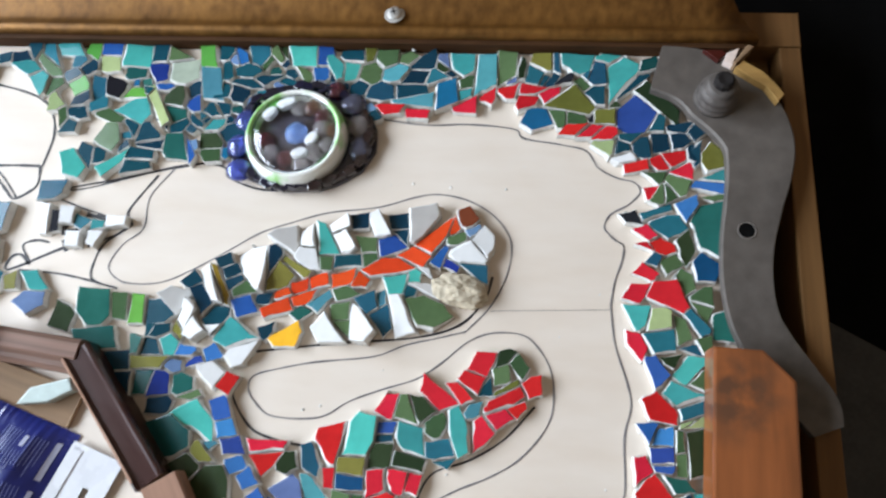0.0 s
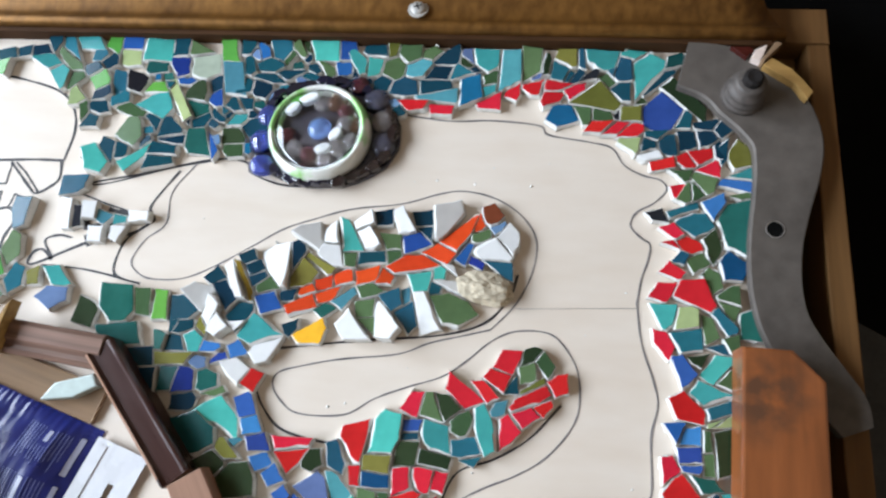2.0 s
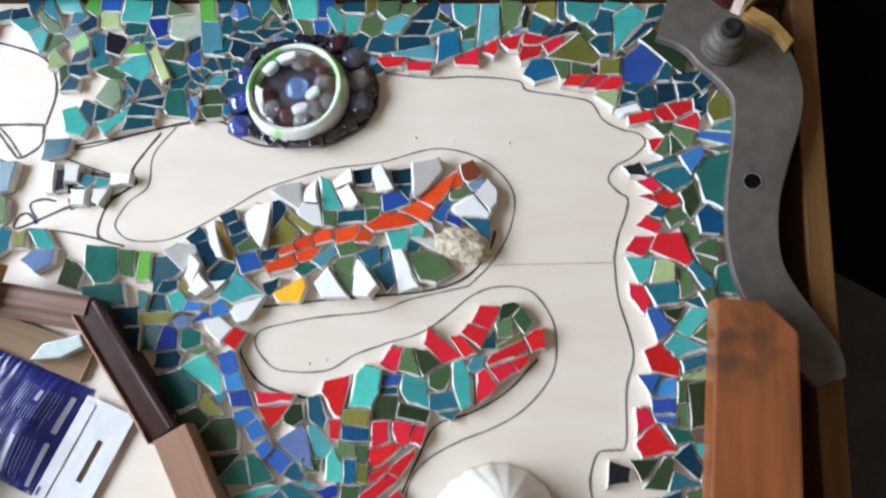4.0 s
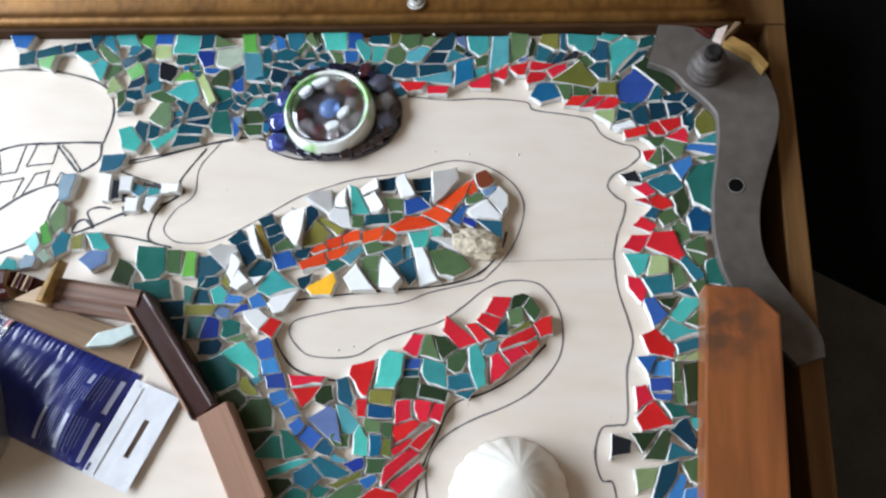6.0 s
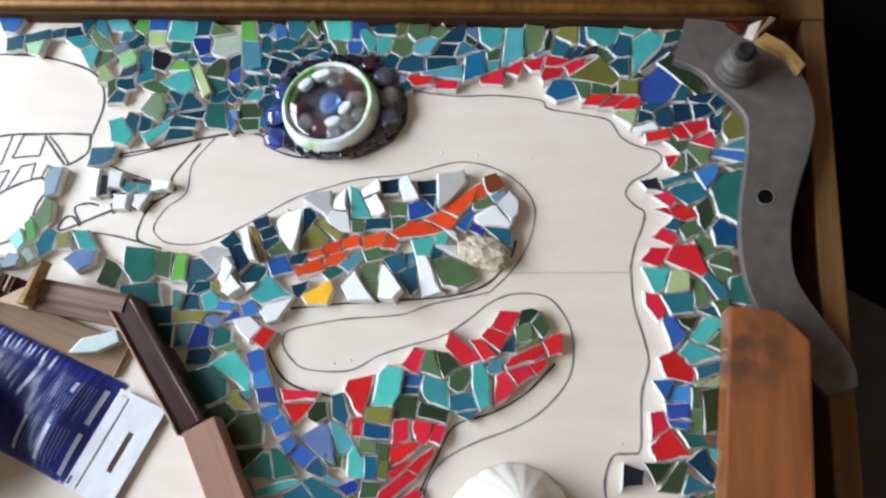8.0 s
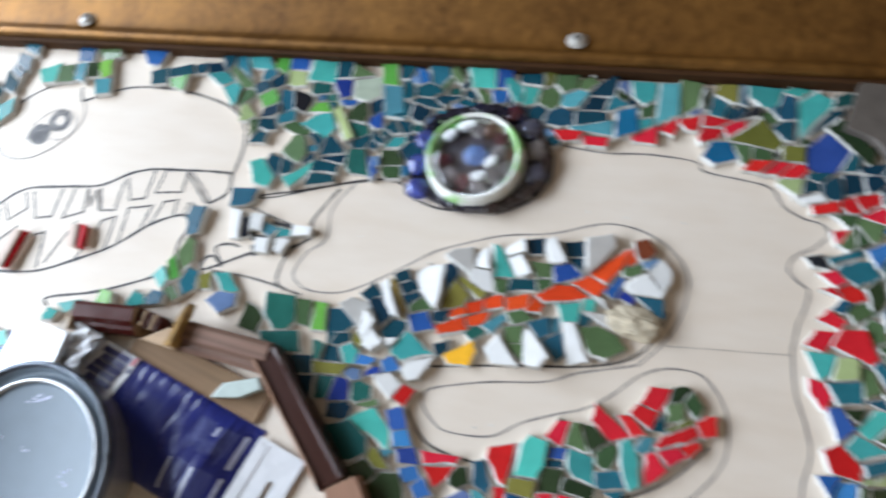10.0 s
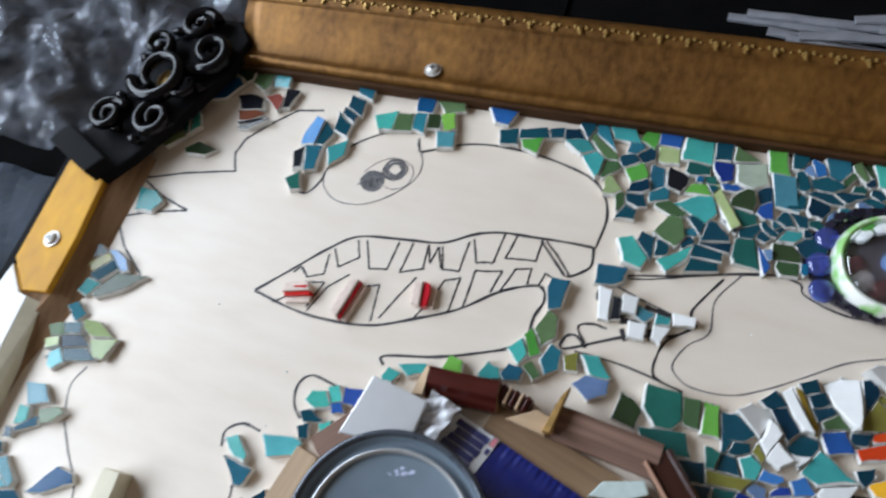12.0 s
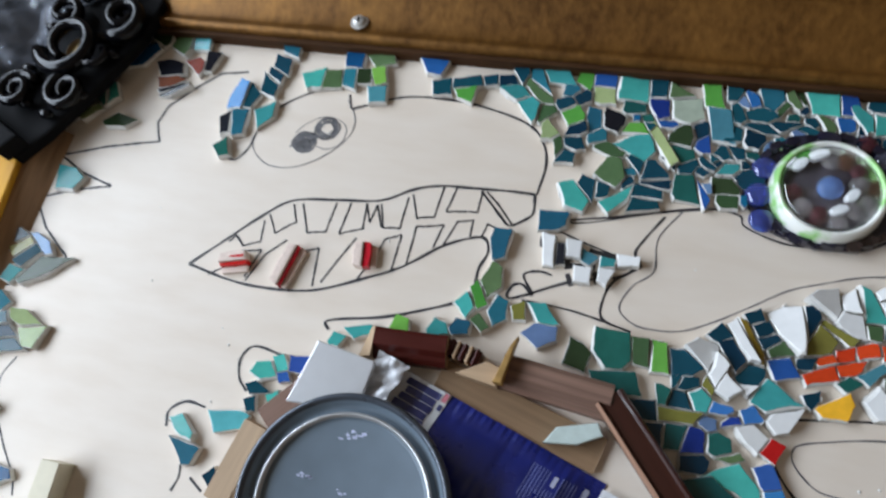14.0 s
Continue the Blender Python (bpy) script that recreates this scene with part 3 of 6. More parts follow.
lay("sea", "seagreen", -31, 296, 15, 9, 2)
lay("sea", "petrol", -83, 296, 8, 7, 24)
lay("sea", "petrol", -86, 289, 8, 8, 1)
lay("sea", "moss", -90, 294, 10, 4, 104)
lay("sea", "moss", -64, 295, 13, 5, -23)
lay("sea", "moss", -61, 283, 12, 11, 61)
lay("sea", "petrol", -51, 287, 9, 10, 1)
lay("sea", "petrol", -40, 285, 12, 10, 2)
lay("sea", "petrol", -24, 290, 10, 6, 19)
lay("sea", "petrol", -34, 290, 7, 7, 2)
lay("sea", "petrol", -14, 294, 9, 7, 1)
lay("sea", "turquoise", -5, 291, 9, 7, 1)
lay("sea", "petrol", -8, 300, 9, 7, 1)
lay("sea", "blue", -17, 281, 21, 6, 105)
lay("sea", "seagreen", -24, 279, 12, 11, 1)
lay("sea", "petrol", -38, 279, 12, 5, 2)
lay("sea", "petrol", -43, 273, 15, 8, 2)
lay("sea", "bottle", -5, 283, 11, 10, 2)
lay("sea", "moss", -4, 274, 9, 6, 2)
lay("sea", "petrol", -72, 271, 9, 8, 73)
lay("sea", "petrol", -65, 271, 6, 7, 2)
lay("sea", "teal", -86, 252, 11, 8, 2)
lay("sea", "petrol", -45, 267, 12, 6, 13)
lay("sea", "petrol", 3, 287, 8, 12, 99)
lay("sea", "petrol", -3, 323, 6, 11, 1)
lay("sea", "petrol", -3, 303, 7, 8, 2)
lay("sea", "blue", 2, 330, 9, 11, 60)
lay("sea", "petrol", -5, 334, 6, 7, 2)
lay("sea", "teal", 13, 332, 11, 11, 1)
lay("sea", "petrol", 8, 324, 16, 8, -7)
lay("sea", "moss", 19, 326, 8, 12, 1)
lay("sea", "moss", 23, 333, 8, 6, -48)
lay("sea", "petrol", 19, 319, 13, 6, 7)
lay("sea", "petrol", 8, 316, 14, 5, 1)
lay("sea", "blue", 48, 323, 7, 8, 2)
lay("sea", "bottle", 28, 335, 8, 7, 1)
lay("sea", "moss", 36, 322, 12, 7, -30)
lay("sea", "turquoise", 55, 328, 14, 7, -57)
lay("sea", "turquoise", 64, 325, 8, 10, 1)
lay("sea", "petrol", 65, 333, 12, 7, 1)
lay("sea", "moss", 74, 323, 10, 12, 1)
lay("sea", "olive", 72, 334, 9, 5, 87)
lay("sea", "moss", 83, 332, 10, 8, 1)
lay("sea", "moss", 93, 333, 10, 6, 18)
lay("sea", "aqua", 87, 324, 12, 10, 47)
lay("sea", "petrol", 102, 330, 12, 8, 25)
lay("sea", "petrol", 98, 322, 15, 8, 24)
lay("sea", "petrol", 95, 314, 15, 8, 1)
lay("sea", "greyblue", 112, 329, 11, 6, -69)
lay("sea", "teal", 81, 313, 14, 9, 2)
lay("sea", "petrol", 5, 310, 9, 9, 1)
lay("sea", "petrol", -4, 311, 7, 10, 2)
lay("sea", "teal", 110, 321, 8, 11, 67)
lay("sea", "petrol", 28, 316, 12, 6, 7)
lay("sea", "petrol", 70, 315, 8, 7, 1)
lay("sea", "moss", 124, 319, 7, 7, 2)
lay("sea", "turquoise", 126, 312, 8, 6, 1)
lay("sea", "moss", 144, 326, 20, 11, 93)
lay("sea", "bottle", 153, 325, 16, 5, 84)
lay("sea", "olive", 163, 331, 10, 9, 1)
lay("sea", "teal", 159, 324, 12, 13, 1)
lay("sea", "petrol", 166, 322, 9, 7, 24)
lay("sea", "teal", 171, 331, 9, 6, 91)
lay("sea", "black", 174, 320, 13, 5, 40)
lay("sea", "teal", 191, 326, 14, 10, 55)
lay("sea", "moss", 183, 319, 9, 6, -32)
lay("sea", "petrol", 189, 314, 10, 8, 1)
lay("sea", "turquoise", 196, 335, 11, 5, 1)
lay("sea", "seagreen", 215, 331, 12, 6, 24)
lay("sea", "petrol", 208, 318, 18, 5, 50)
lay("sea", "moss", 172, 300, 7, 8, 2)
lay("sea", "moss", 180, 300, 10, 7, 2)
lay("sea", "black", 188, 302, 5, 6, 1)
lay("sea", "petrol", 220, 301, 9, 11, 2)
lay("sea", "petrol", 230, 298, 13, 7, -21)
lay("sea", "pale", 196, 286, 10, 7, -32)
lay("sea", "petrol", 205, 291, 11, 6, 2)
lay("sea", "petrol", 202, 284, 7, 8, 2)
lay("sea", "petrol", 212, 285, 7, 9, 2)
lay("sea", "petrol", 222, 287, 9, 9, 2)
lay("sea", "petrol", 231, 288, 11, 9, 2)
lay("sea", "petrol", 239, 292, 14, 8, -49)
lay("sea", "white", 204, 279, 8, 6, -20)
lay("edge", "petrol", 235, 284, 8, 9, 2)
lay("edge", "moss", 221, 260, 10, 6, 62)
lay("edge", "moss", 232, 217, 11, 9, -31)
lay("edge", "moss", 238, 211, 10, 8, 3)
lay("edge", "pale", 232, 156, 10, 4, 14)
lay("edge", "moss", 236, 113, 10, 4, 89)
lay("bend", "seagreen", -47, 192, 17, 16, 3)
lay("bend", "white", 9, 185, 10, 9, 46)
lay("bend", "turquoise", -7, 175, 14, 9, -33)
lay("bend", "olive", -2, 181, 21, 6, -42)
lay("bend", "cobalt", 0, 173, 11, 8, 24)
lay("bend", "blue", 7, 167, 10, 6, 46)
lay("bend", "cobalt", 14, 172, 9, 8, 35)
lay("bend", "greyblue", -3, 166, 8, 7, 4)
lay("bend", "blue", -8, 157, 14, 11, 70)
lay("bend", "seagreen", 1, 158, 11, 9, 4)
lay("bend", "moss", 6, 150, 14, 6, 24)
lay("bend", "aqua", 22, 130, 10, 6, 5)
lay("bend", "olive", 18, 128, 10, 8, 4)
lay("bend", "seagreen", 0, 133, 18, 17, 4)
lay("bend", "bottle", 10, 121, 12, 10, 4)
lay("bend", "bottle", 23, 114, 17, 14, 5)
lay("bend", "petrol", -7, 148, 12, 9, 4)
lay("bend", "petrol", -17, 173, 12, 10, 3)
lay("bend", "seagreen", -24, 174, 9, 9, 4)
lay("bend", "petrol", -14, 183, 12, 9, 24)
lay("bend", "petrol", -19, 184, 11, 10, 3)
lay("bend", "bottle", 59, 125, 12, 10, 5)
lay("bend", "bottle", 53, 119, 12, 5, 5)
lay("bend", "moss", 67, 106, 8, 7, 5)
lay("bend", "teal", 59, 102, 14, 6, -32)
lay("bend", "aqua", 68, 98, 11, 6, 5)
lay("bend", "teal", 62, 92, 17, 8, -22)
lay("bend", "moss", 71, 80, 16, 10, 5)
lay("bend", "teal", 55, 88, 14, 13, 5)
lay("bend", "seagreen", 33, 100, 17, 9, 5)
lay("bend", "seagreen", 44, 102, 14, 11, 5)
lay("bend", "bottle", 37, 81, 17, 9, 5)
lay("bend", "seagreen", 48, 78, 14, 8, 5)
lay("bend", "bottle", 26, 102, 14, 11, 5)
lay("bend", "seagreen", 62, 83, 11, 8, 5)
shard("redfin", "red", (76.0, 125.7), (78.5, 125.9), (80.0, 133.9), (81.7, 144.8), (69.6, 141.4), (68.1, 136.0))
shard("redfin", "red", (75.8, 117.1), (78.9, 117.0), (78.5, 125.9), (74.4, 125.0))
shard("redfin", "turquoise", (81.0, 130.9), (91.8, 131.7), (95.6, 139.9), (95.5, 148.0), (87.7, 149.4), (82.1, 144.0))
shard("redfin", "red", (100.9, 147.5), (102.7, 151.5), (104.2, 158.4), (99.4, 158.4), (94.6, 151.0))
shard("redfin", "moss", (104.1, 149.1), (113.2, 146.7), (108.7, 158.4), (104.5, 158.1))
shard("redfin", "bottle", (115.2, 146.3), (122.1, 152.3), (115.2, 158.0), (109.0, 158.4))
shard("redfin", "cobalt", (95.7, 141.3), (103.2, 141.9), (104.2, 147.5), (95.6, 146.9))
shard("redfin", "petrol", (94.7, 138.0), (103.5, 138.6), (103.2, 141.6), (94.9, 140.4))
shard("redfin", "turquoise", (103.5, 141.6), (109.4, 135.0), (117.6, 132.9), (116.4, 145.0), (104.8, 147.5))
shard("redfin", "bottle", (93.4, 127.0), (102.2, 127.7), (103.6, 137.5), (94.8, 136.9))
shard("redfin", "bottle", (103.3, 127.8), (116.4, 125.8), (117.7, 131.8), (104.5, 134.6))
shard("redfin", "red", (114.4, 160.8), (123.2, 152.9), (130.9, 156.3), (115.4, 167.7))
shard("redfin", "red", (132.2, 156.9), (136.2, 158.8), (130.2, 165.5), (125.8, 164.6))
shard("redfin", "red", (139.3, 161.8), (142.4, 168.8), (133.6, 171.4), (131.1, 167.5))
shard("redfin", "red", (142.9, 170.0), (147.2, 179.4), (138.6, 179.4), (135.2, 172.3))
shard("redfin", "bottle", (145.9, 173.6), (151.9, 175.7), (155.5, 180.5), (152.6, 181.7), (147.2, 180.0))
shard("redfin", "moss", (146.1, 166.5), (152.9, 168.1), (151.9, 175.7), (145.7, 173.0))
shard("redfin", "moss", (158.3, 168.7), (160.8, 174.5), (156.6, 179.4), (152.4, 176.0))
shard("redfin", "olive", (147.8, 161.6), (157.4, 166.1), (157.2, 168.6), (147.2, 162.4))
shard("redfin", "petrol", (145.9, 162.3), (144.9, 169.0), (140.4, 161.9))
shard("redfin", "red", (144.0, 153.3), (153.0, 156.9), (159.5, 162.3), (157.9, 166.1), (146.6, 160.1), (143.4, 155.2))
shard("redfin", "red", (161.5, 161.4), (166.8, 163.4), (166.4, 170.3), (162.1, 169.5), (158.4, 166.7))
shard("redfin", "red", (147.7, 146.7), (155.8, 152.2), (152.0, 155.7), (144.7, 152.2))
shard("redfin", "red", (157.1, 152.3), (160.4, 156.3), (159.7, 159.3), (152.6, 155.8))
shard("redfin", "aqua", (134.3, 151.5), (139.2, 151.6), (140.2, 156.9), (136.5, 155.8))
shard("redfin", "red", (138.7, 137.1), (143.3, 140.4), (147.8, 146.2), (142.4, 152.6), (138.8, 150.4))
shard("redfin", "turquoise", (127.4, 145.2), (132.2, 134.2), (137.4, 137.0), (136.7, 145.9), (131.5, 155.5), (126.7, 154.0))
shard("redfin", "moss", (116.5, 144.5), (122.9, 140.8), (126.1, 148.2), (123.8, 151.9), (116.1, 148.3))
shard("redfin", "teal", (118.7, 132.9), (123.7, 132.2), (130.7, 135.7), (127.7, 141.7), (117.5, 139.6))
shard("redfin", "teal", (127.7, 129.6), (131.2, 133.3), (121.6, 131.0))
shard("redfin", "olive", (79.3, 124.0), (92.0, 123.1), (92.4, 131.0), (79.3, 130.3))
shard("redfin", "azure", (79.7, 117.4), (92.0, 118.3), (91.5, 122.6), (79.6, 122.2))
shard("redfin", "red", (93.0, 114.2), (101.0, 118.8), (100.1, 126.4), (92.3, 124.8))
shard("redfin", "red", (102.6, 121.8), (105.6, 116.8), (109.8, 117.9), (110.6, 126.2), (102.6, 126.6))
shard("redfin", "red", (109.9, 117.7), (114.3, 116.4), (116.3, 126.1), (111.4, 126.2))
shard("redfin", "red", (95.0, 106.8), (100.9, 110.1), (106.2, 116.3), (103.1, 117.4), (92.6, 113.4))
shard("redfin", "red", (106.4, 104.1), (112.2, 113.1), (113.0, 116.3), (102.5, 105.6))
shard("redfin", "red", (94.6, 101.3), (98.7, 103.0), (103.0, 108.5), (101.2, 107.0), (93.7, 102.0))
shard("redfin", "red", (90.3, 86.2), (105.4, 101.2), (101.6, 103.7), (90.1, 93.5))
shard("redfin", "red", (97.9, 83.0), (108.6, 94.2), (106.5, 96.2), (93.2, 86.0))
shard("redfin", "red", (87.0, 74.3), (97.4, 78.5), (96.8, 83.4), (87.5, 84.7), (79.3, 77.3))
shard("redfin", "moss", (79.2, 110.4), (87.2, 110.1), (86.6, 114.7), (79.3, 116.0))
shard("redfin", "moss", (88.2, 109.1), (92.3, 108.6), (92.2, 114.1), (87.5, 114.3))
shard("redfin", "azure", (82.1, 99.2), (88.4, 100.8), (87.4, 109.0), (81.3, 109.0))
shard("redfin", "olive", (87.3, 100.7), (92.9, 99.4), (92.6, 106.3), (87.9, 107.2))
shard("redfin", "moss", (81.8, 91.0), (89.6, 91.7), (90.6, 98.2), (81.7, 97.9))
shard("orange", "white", (-5.1, 189.3), (-1.9, 202.1), (-9.8, 203.3), (-15.5, 198.5))
shard("orange", "white", (-1.2, 183.9), (3.9, 194.5), (-2.2, 197.0), (-5.1, 189.3))
shard("orange", "white", (4.2, 178.7), (8.4, 182.3), (2.3, 188.1), (0.0, 180.9))
shard("orange", "petrol", (-2.8, 203.3), (3.7, 205.9), (-1.5, 211.4), (-6.2, 206.0))
shard("orange", "petrol", (5.5, 189.9), (11.2, 195.8), (3.7, 205.9), (-2.6, 202.1))
shard("orange", "white", (11.3, 197.1), (15.4, 196.6), (5.7, 215.3), (2.5, 212.2))
shard("orange", "gold", (15.7, 197.0), (17.7, 196.1), (17.5, 200.8), (9.3, 214.8), (6.3, 215.3))
shard("orange", "petrol", (10.9, 214.9), (16.1, 217.4), (14.5, 220.9), (8.8, 217.7))
shard("orange", "petrol", (15.3, 209.3), (21.1, 212.5), (18.9, 215.9), (13.7, 213.1))
shard("orange", "petrol", (18.5, 201.8), (24.8, 206.9), (22.1, 210.3), (15.6, 208.0))
shard("orange", "moss", (21.7, 199.8), (30.2, 202.4), (25.3, 207.9), (18.9, 205.3))
shard("orange", "blue", (23.3, 190.8), (32.6, 193.8), (27.8, 202.0), (19.3, 199.0))
shard("orange", "petrol", (12.5, 181.9), (19.1, 188.4), (17.9, 195.2), (11.2, 195.8), (6.7, 189.6))
shard("orange", "white", (25.5, 210.4), (33.0, 202.6), (33.7, 215.3), (32.4, 225.6), (25.9, 225.0), (19.6, 221.1))
shard("orange", "petrol", (35.6, 209.6), (40.7, 220.1), (38.4, 227.2), (33.6, 225.7))
shard("orange", "olive", (36.5, 204.0), (45.0, 206.6), (47.6, 211.5), (41.1, 217.9), (36.4, 211.9))
shard("orange", "olive", (53.2, 211.1), (56.0, 215.1), (43.9, 221.6), (40.7, 220.1))
shard("orange", "white", (46.0, 222.3), (48.6, 227.6), (46.2, 235.7), (37.8, 233.0), (34.3, 229.3))
shard("orange", "white", (53.7, 216.2), (59.2, 216.5), (56.7, 225.7), (50.1, 226.4), (47.9, 221.7))
shard("orange", "white", (50.9, 227.0), (56.9, 227.9), (55.0, 237.3), (49.6, 233.5))
shard("orange", "turquoise", (57.1, 231.5), (59.5, 222.9), (67.7, 223.3), (68.3, 226.2), (61.8, 237.6), (56.7, 238.7))
shard("orange", "moss", (60.9, 215.3), (66.0, 215.2), (66.2, 221.3), (59.7, 221.6))
shard("orange", "white", (71.3, 224.0), (75.7, 227.5), (69.7, 236.3), (64.6, 233.1))
shard("orange", "white", (66.6, 234.2), (72.5, 236.4), (70.8, 242.6), (63.1, 237.0))
shard("orange", "petrol", (66.7, 217.5), (80.6, 219.7), (79.3, 225.4), (67.0, 223.9))
shard("orange", "petrol", (75.1, 237.5), (81.8, 238.4), (81.6, 245.0), (73.5, 243.3))
shard("orange", "white", (86.6, 233.4), (92.6, 234.3), (86.5, 245.1), (82.7, 243.0))
shard("orange", "petrol", (93.7, 237.6), (101.5, 238.5), (100.8, 245.7), (92.1, 244.0))
shard("orange", "petrol", (102.4, 229.2), (101.7, 236.3), (95.0, 236.6))
shard("orange", "moss", (79.9, 225.4), (86.9, 225.7), (86.7, 232.7), (76.3, 233.0))
shard("orange", "blue", (88.9, 224.2), (101.9, 228.3), (95.2, 234.7), (87.4, 232.1))
shard("orange", "moss", (81.9, 219.1), (87.1, 221.2), (87.5, 225.1), (80.7, 224.5))
shard("orange", "white", (102.8, 231.8), (105.5, 231.3), (115.3, 245.6), (114.0, 249.8), (101.7, 245.7))
shard("orange", "orange", (113.5, 225.9), (121.4, 237.1), (123.5, 244.2), (120.5, 244.1), (105.0, 230.0))
shard("orange", "orange", (123.2, 236.5), (126.5, 240.1), (123.9, 245.9), (121.7, 240.0))
shard("orange", "rust", (126.4, 241.4), (130.4, 239.7), (134.1, 244.6), (130.2, 249.7), (125.6, 247.6))
shard("orange", "moss", (121.6, 231.3), (128.8, 232.6), (129.1, 237.4), (121.3, 234.8))
shard("orange", "greyblue", (130.7, 235.8), (135.7, 238.9), (135.0, 241.1), (129.0, 238.0))
shard("orange", "white", (139.9, 224.6), (142.2, 229.3), (141.8, 236.3), (137.7, 240.6), (132.4, 232.7))
shard("orange", "white", (125.1, 223.9), (138.1, 221.7), (139.9, 225.2), (132.1, 232.7), (121.3, 227.2))
shard("orange", "blue", (119.4, 219.3), (122.7, 228.5), (119.3, 229.9), (113.8, 222.4))
shard("orange", "blue", (119.2, 221.4), (125.6, 218.3), (126.5, 220.8), (119.6, 223.6))
shard("orange", "teal", (133.3, 216.5), (140.1, 214.0), (139.6, 221.4), (126.5, 221.8))
shard("orange", "orange", (109.6, 220.1), (113.6, 224.6), (104.5, 229.3), (97.5, 225.2))
shard("orange", "orange", (84.8, 212.6), (100.5, 215.6), (106.8, 218.7), (97.7, 222.7), (89.1, 222.3), (79.9, 215.9))
shard("orange", "orange", (83.2, 208.5), (84.8, 212.6), (79.9, 215.9), (76.6, 208.2))
shard("orange", "orange", (67.4, 207.1), (76.5, 209.4), (76.9, 215.7), (66.4, 212.7))
shard("orange", "orange", (58.4, 206.3), (66.3, 208.9), (64.8, 215.2), (56.6, 210.7))
shard("orange", "orange", (48.7, 204.0), (55.1, 206.2), (55.0, 211.2), (48.6, 208.7))
shard("orange", "orange", (41.7, 199.9), (48.4, 202.4), (46.3, 205.7), (39.1, 202.9))
shard("orange", "orange", (37.0, 191.3), (49.4, 195.6), (47.0, 201.1), (34.3, 194.8))
shard("orange", "orange", (49.7, 197.8), (57.3, 199.4), (59.2, 205.1), (48.6, 201.2))
shard("orange", "aqua", (60.9, 195.3), (67.9, 203.4), (66.1, 205.5), (56.3, 198.2))
shard("orange", "moss", (70.1, 200.7), (80.9, 204.7), (74.5, 208.1), (67.6, 205.6))
shard("orange", "moss", (69.2, 191.8), (77.4, 192.8), (77.6, 200.5), (68.5, 198.8))
shard("orange", "seagreen", (52.8, 190.9), (57.9, 195.2), (53.2, 196.4), (49.4, 193.5))
shard("orange", "white", (65.2, 181.3), (75.8, 181.9), (65.5, 194.3), (60.5, 187.4))
shard("orange", "moss", (77.4, 185.3), (77.3, 191.0), (71.4, 190.4))
shard("orange", "white", (79.8, 183.0), (86.3, 182.5), (89.3, 186.9), (82.2, 196.4), (77.7, 199.3))
shard("orange", "teal", (85.5, 196.0), (90.4, 199.9), (87.7, 205.3), (80.1, 201.8))
shard("orange", "aqua", (90.5, 199.0), (93.5, 201.3), (93.0, 206.2), (89.0, 204.5))
shard("orange", "teal", (94.0, 186.2), (97.9, 190.6), (94.9, 199.2), (87.8, 194.3))
shard("orange", "turquoise", (94.2, 205.3), (101.5, 206.0), (103.3, 215.1), (90.9, 213.6))
shard("orange", "turquoise", (104.2, 211.7), (108.3, 211.9), (108.4, 217.2), (103.7, 216.3))
shard("orange", "white", (99.0, 185.9), (109.6, 189.2), (101.7, 204.5), (94.7, 203.5))
shard("orange", "petrol", (102.5, 205.1), (105.8, 204.1), (107.1, 208.8), (103.2, 209.5))
shard("orange", "moss", (109.4, 191.3), (116.7, 190.5), (124.5, 196.3), (119.8, 201.5), (110.1, 204.9), (102.4, 203.0))
shard("orange", "white", (115.4, 205.2), (124.2, 203.5), (119.2, 208.1), (111.7, 210.5), (104.3, 210.2))
shard("orange", "white", (114.5, 214.1), (112.5, 217.4), (106.8, 218.7))
shard("orange", "turquoise", (14.6, 179.3), (23.7, 174.4), (38.2, 179.7), (28.3, 186.8), (18.7, 190.3), (14.9, 183.9))
shard("orange", "yellow", (42.8, 177.9), (52.6, 178.5), (54.9, 184.9), (53.1, 188.8), (40.2, 180.8))
shard("orange", "petrol", (38.2, 179.7), (41.0, 183.2), (41.2, 187.5), (35.9, 185.1))
shard("orange", "petrol", (31.9, 198.1), (39.5, 198.5), (41.0, 204.2), (32.4, 202.5))
shard("orange", "lime", (-30.5, 185.1), (-22.6, 185.2), (-24.7, 198.1), (-31.8, 198.3))
shard("orange", "moss", (-37.4, 187.6), (-31.5, 186.9), (-32.5, 198.3), (-39.2, 198.0))
shard("orange", "petrol", (-21.3, 185.3), (-12.1, 186.7), (-8.1, 190.4), (-16.5, 197.2), (-22.8, 196.6))
shard("bend", "red", (40.0, 129.5), (53.6, 131.6), (54.8, 134.5), (38.1, 134.4))
shard("bend", "red", (46.0, 121.2), (49.5, 124.7), (53.2, 130.5), (40.5, 128.5))
shard("bend", "turquoise", (9.7, 139.4), (20.9, 131.7), (20.3, 141.6), (11.5, 150.2), (3.2, 146.2), (-1.6, 143.0))
shard("bend", "cobalt", (21.2, 143.1), (27.5, 144.4), (24.1, 153.4), (18.1, 150.1))
shard("bend", "cobalt", (23.9, 134.8), (31.2, 136.7), (28.3, 143.0), (22.2, 141.2))
shard("bend", "cobalt", (28.0, 128.6), (36.0, 129.2), (33.2, 135.4), (25.8, 134.1))
shard("bend", "cobalt", (31.7, 120.6), (37.6, 123.3), (35.2, 127.2), (29.2, 124.8))
shard("bend", "cobalt", (39.1, 114.7), (44.4, 117.0), (40.1, 122.4), (36.1, 118.8))
shard("bend", "cobalt", (44.9, 107.6), (48.4, 110.1), (45.6, 113.6), (42.1, 110.6))
shard("bend", "cobalt", (53.8, 101.5), (57.5, 106.0), (50.0, 110.7), (46.8, 106.2))
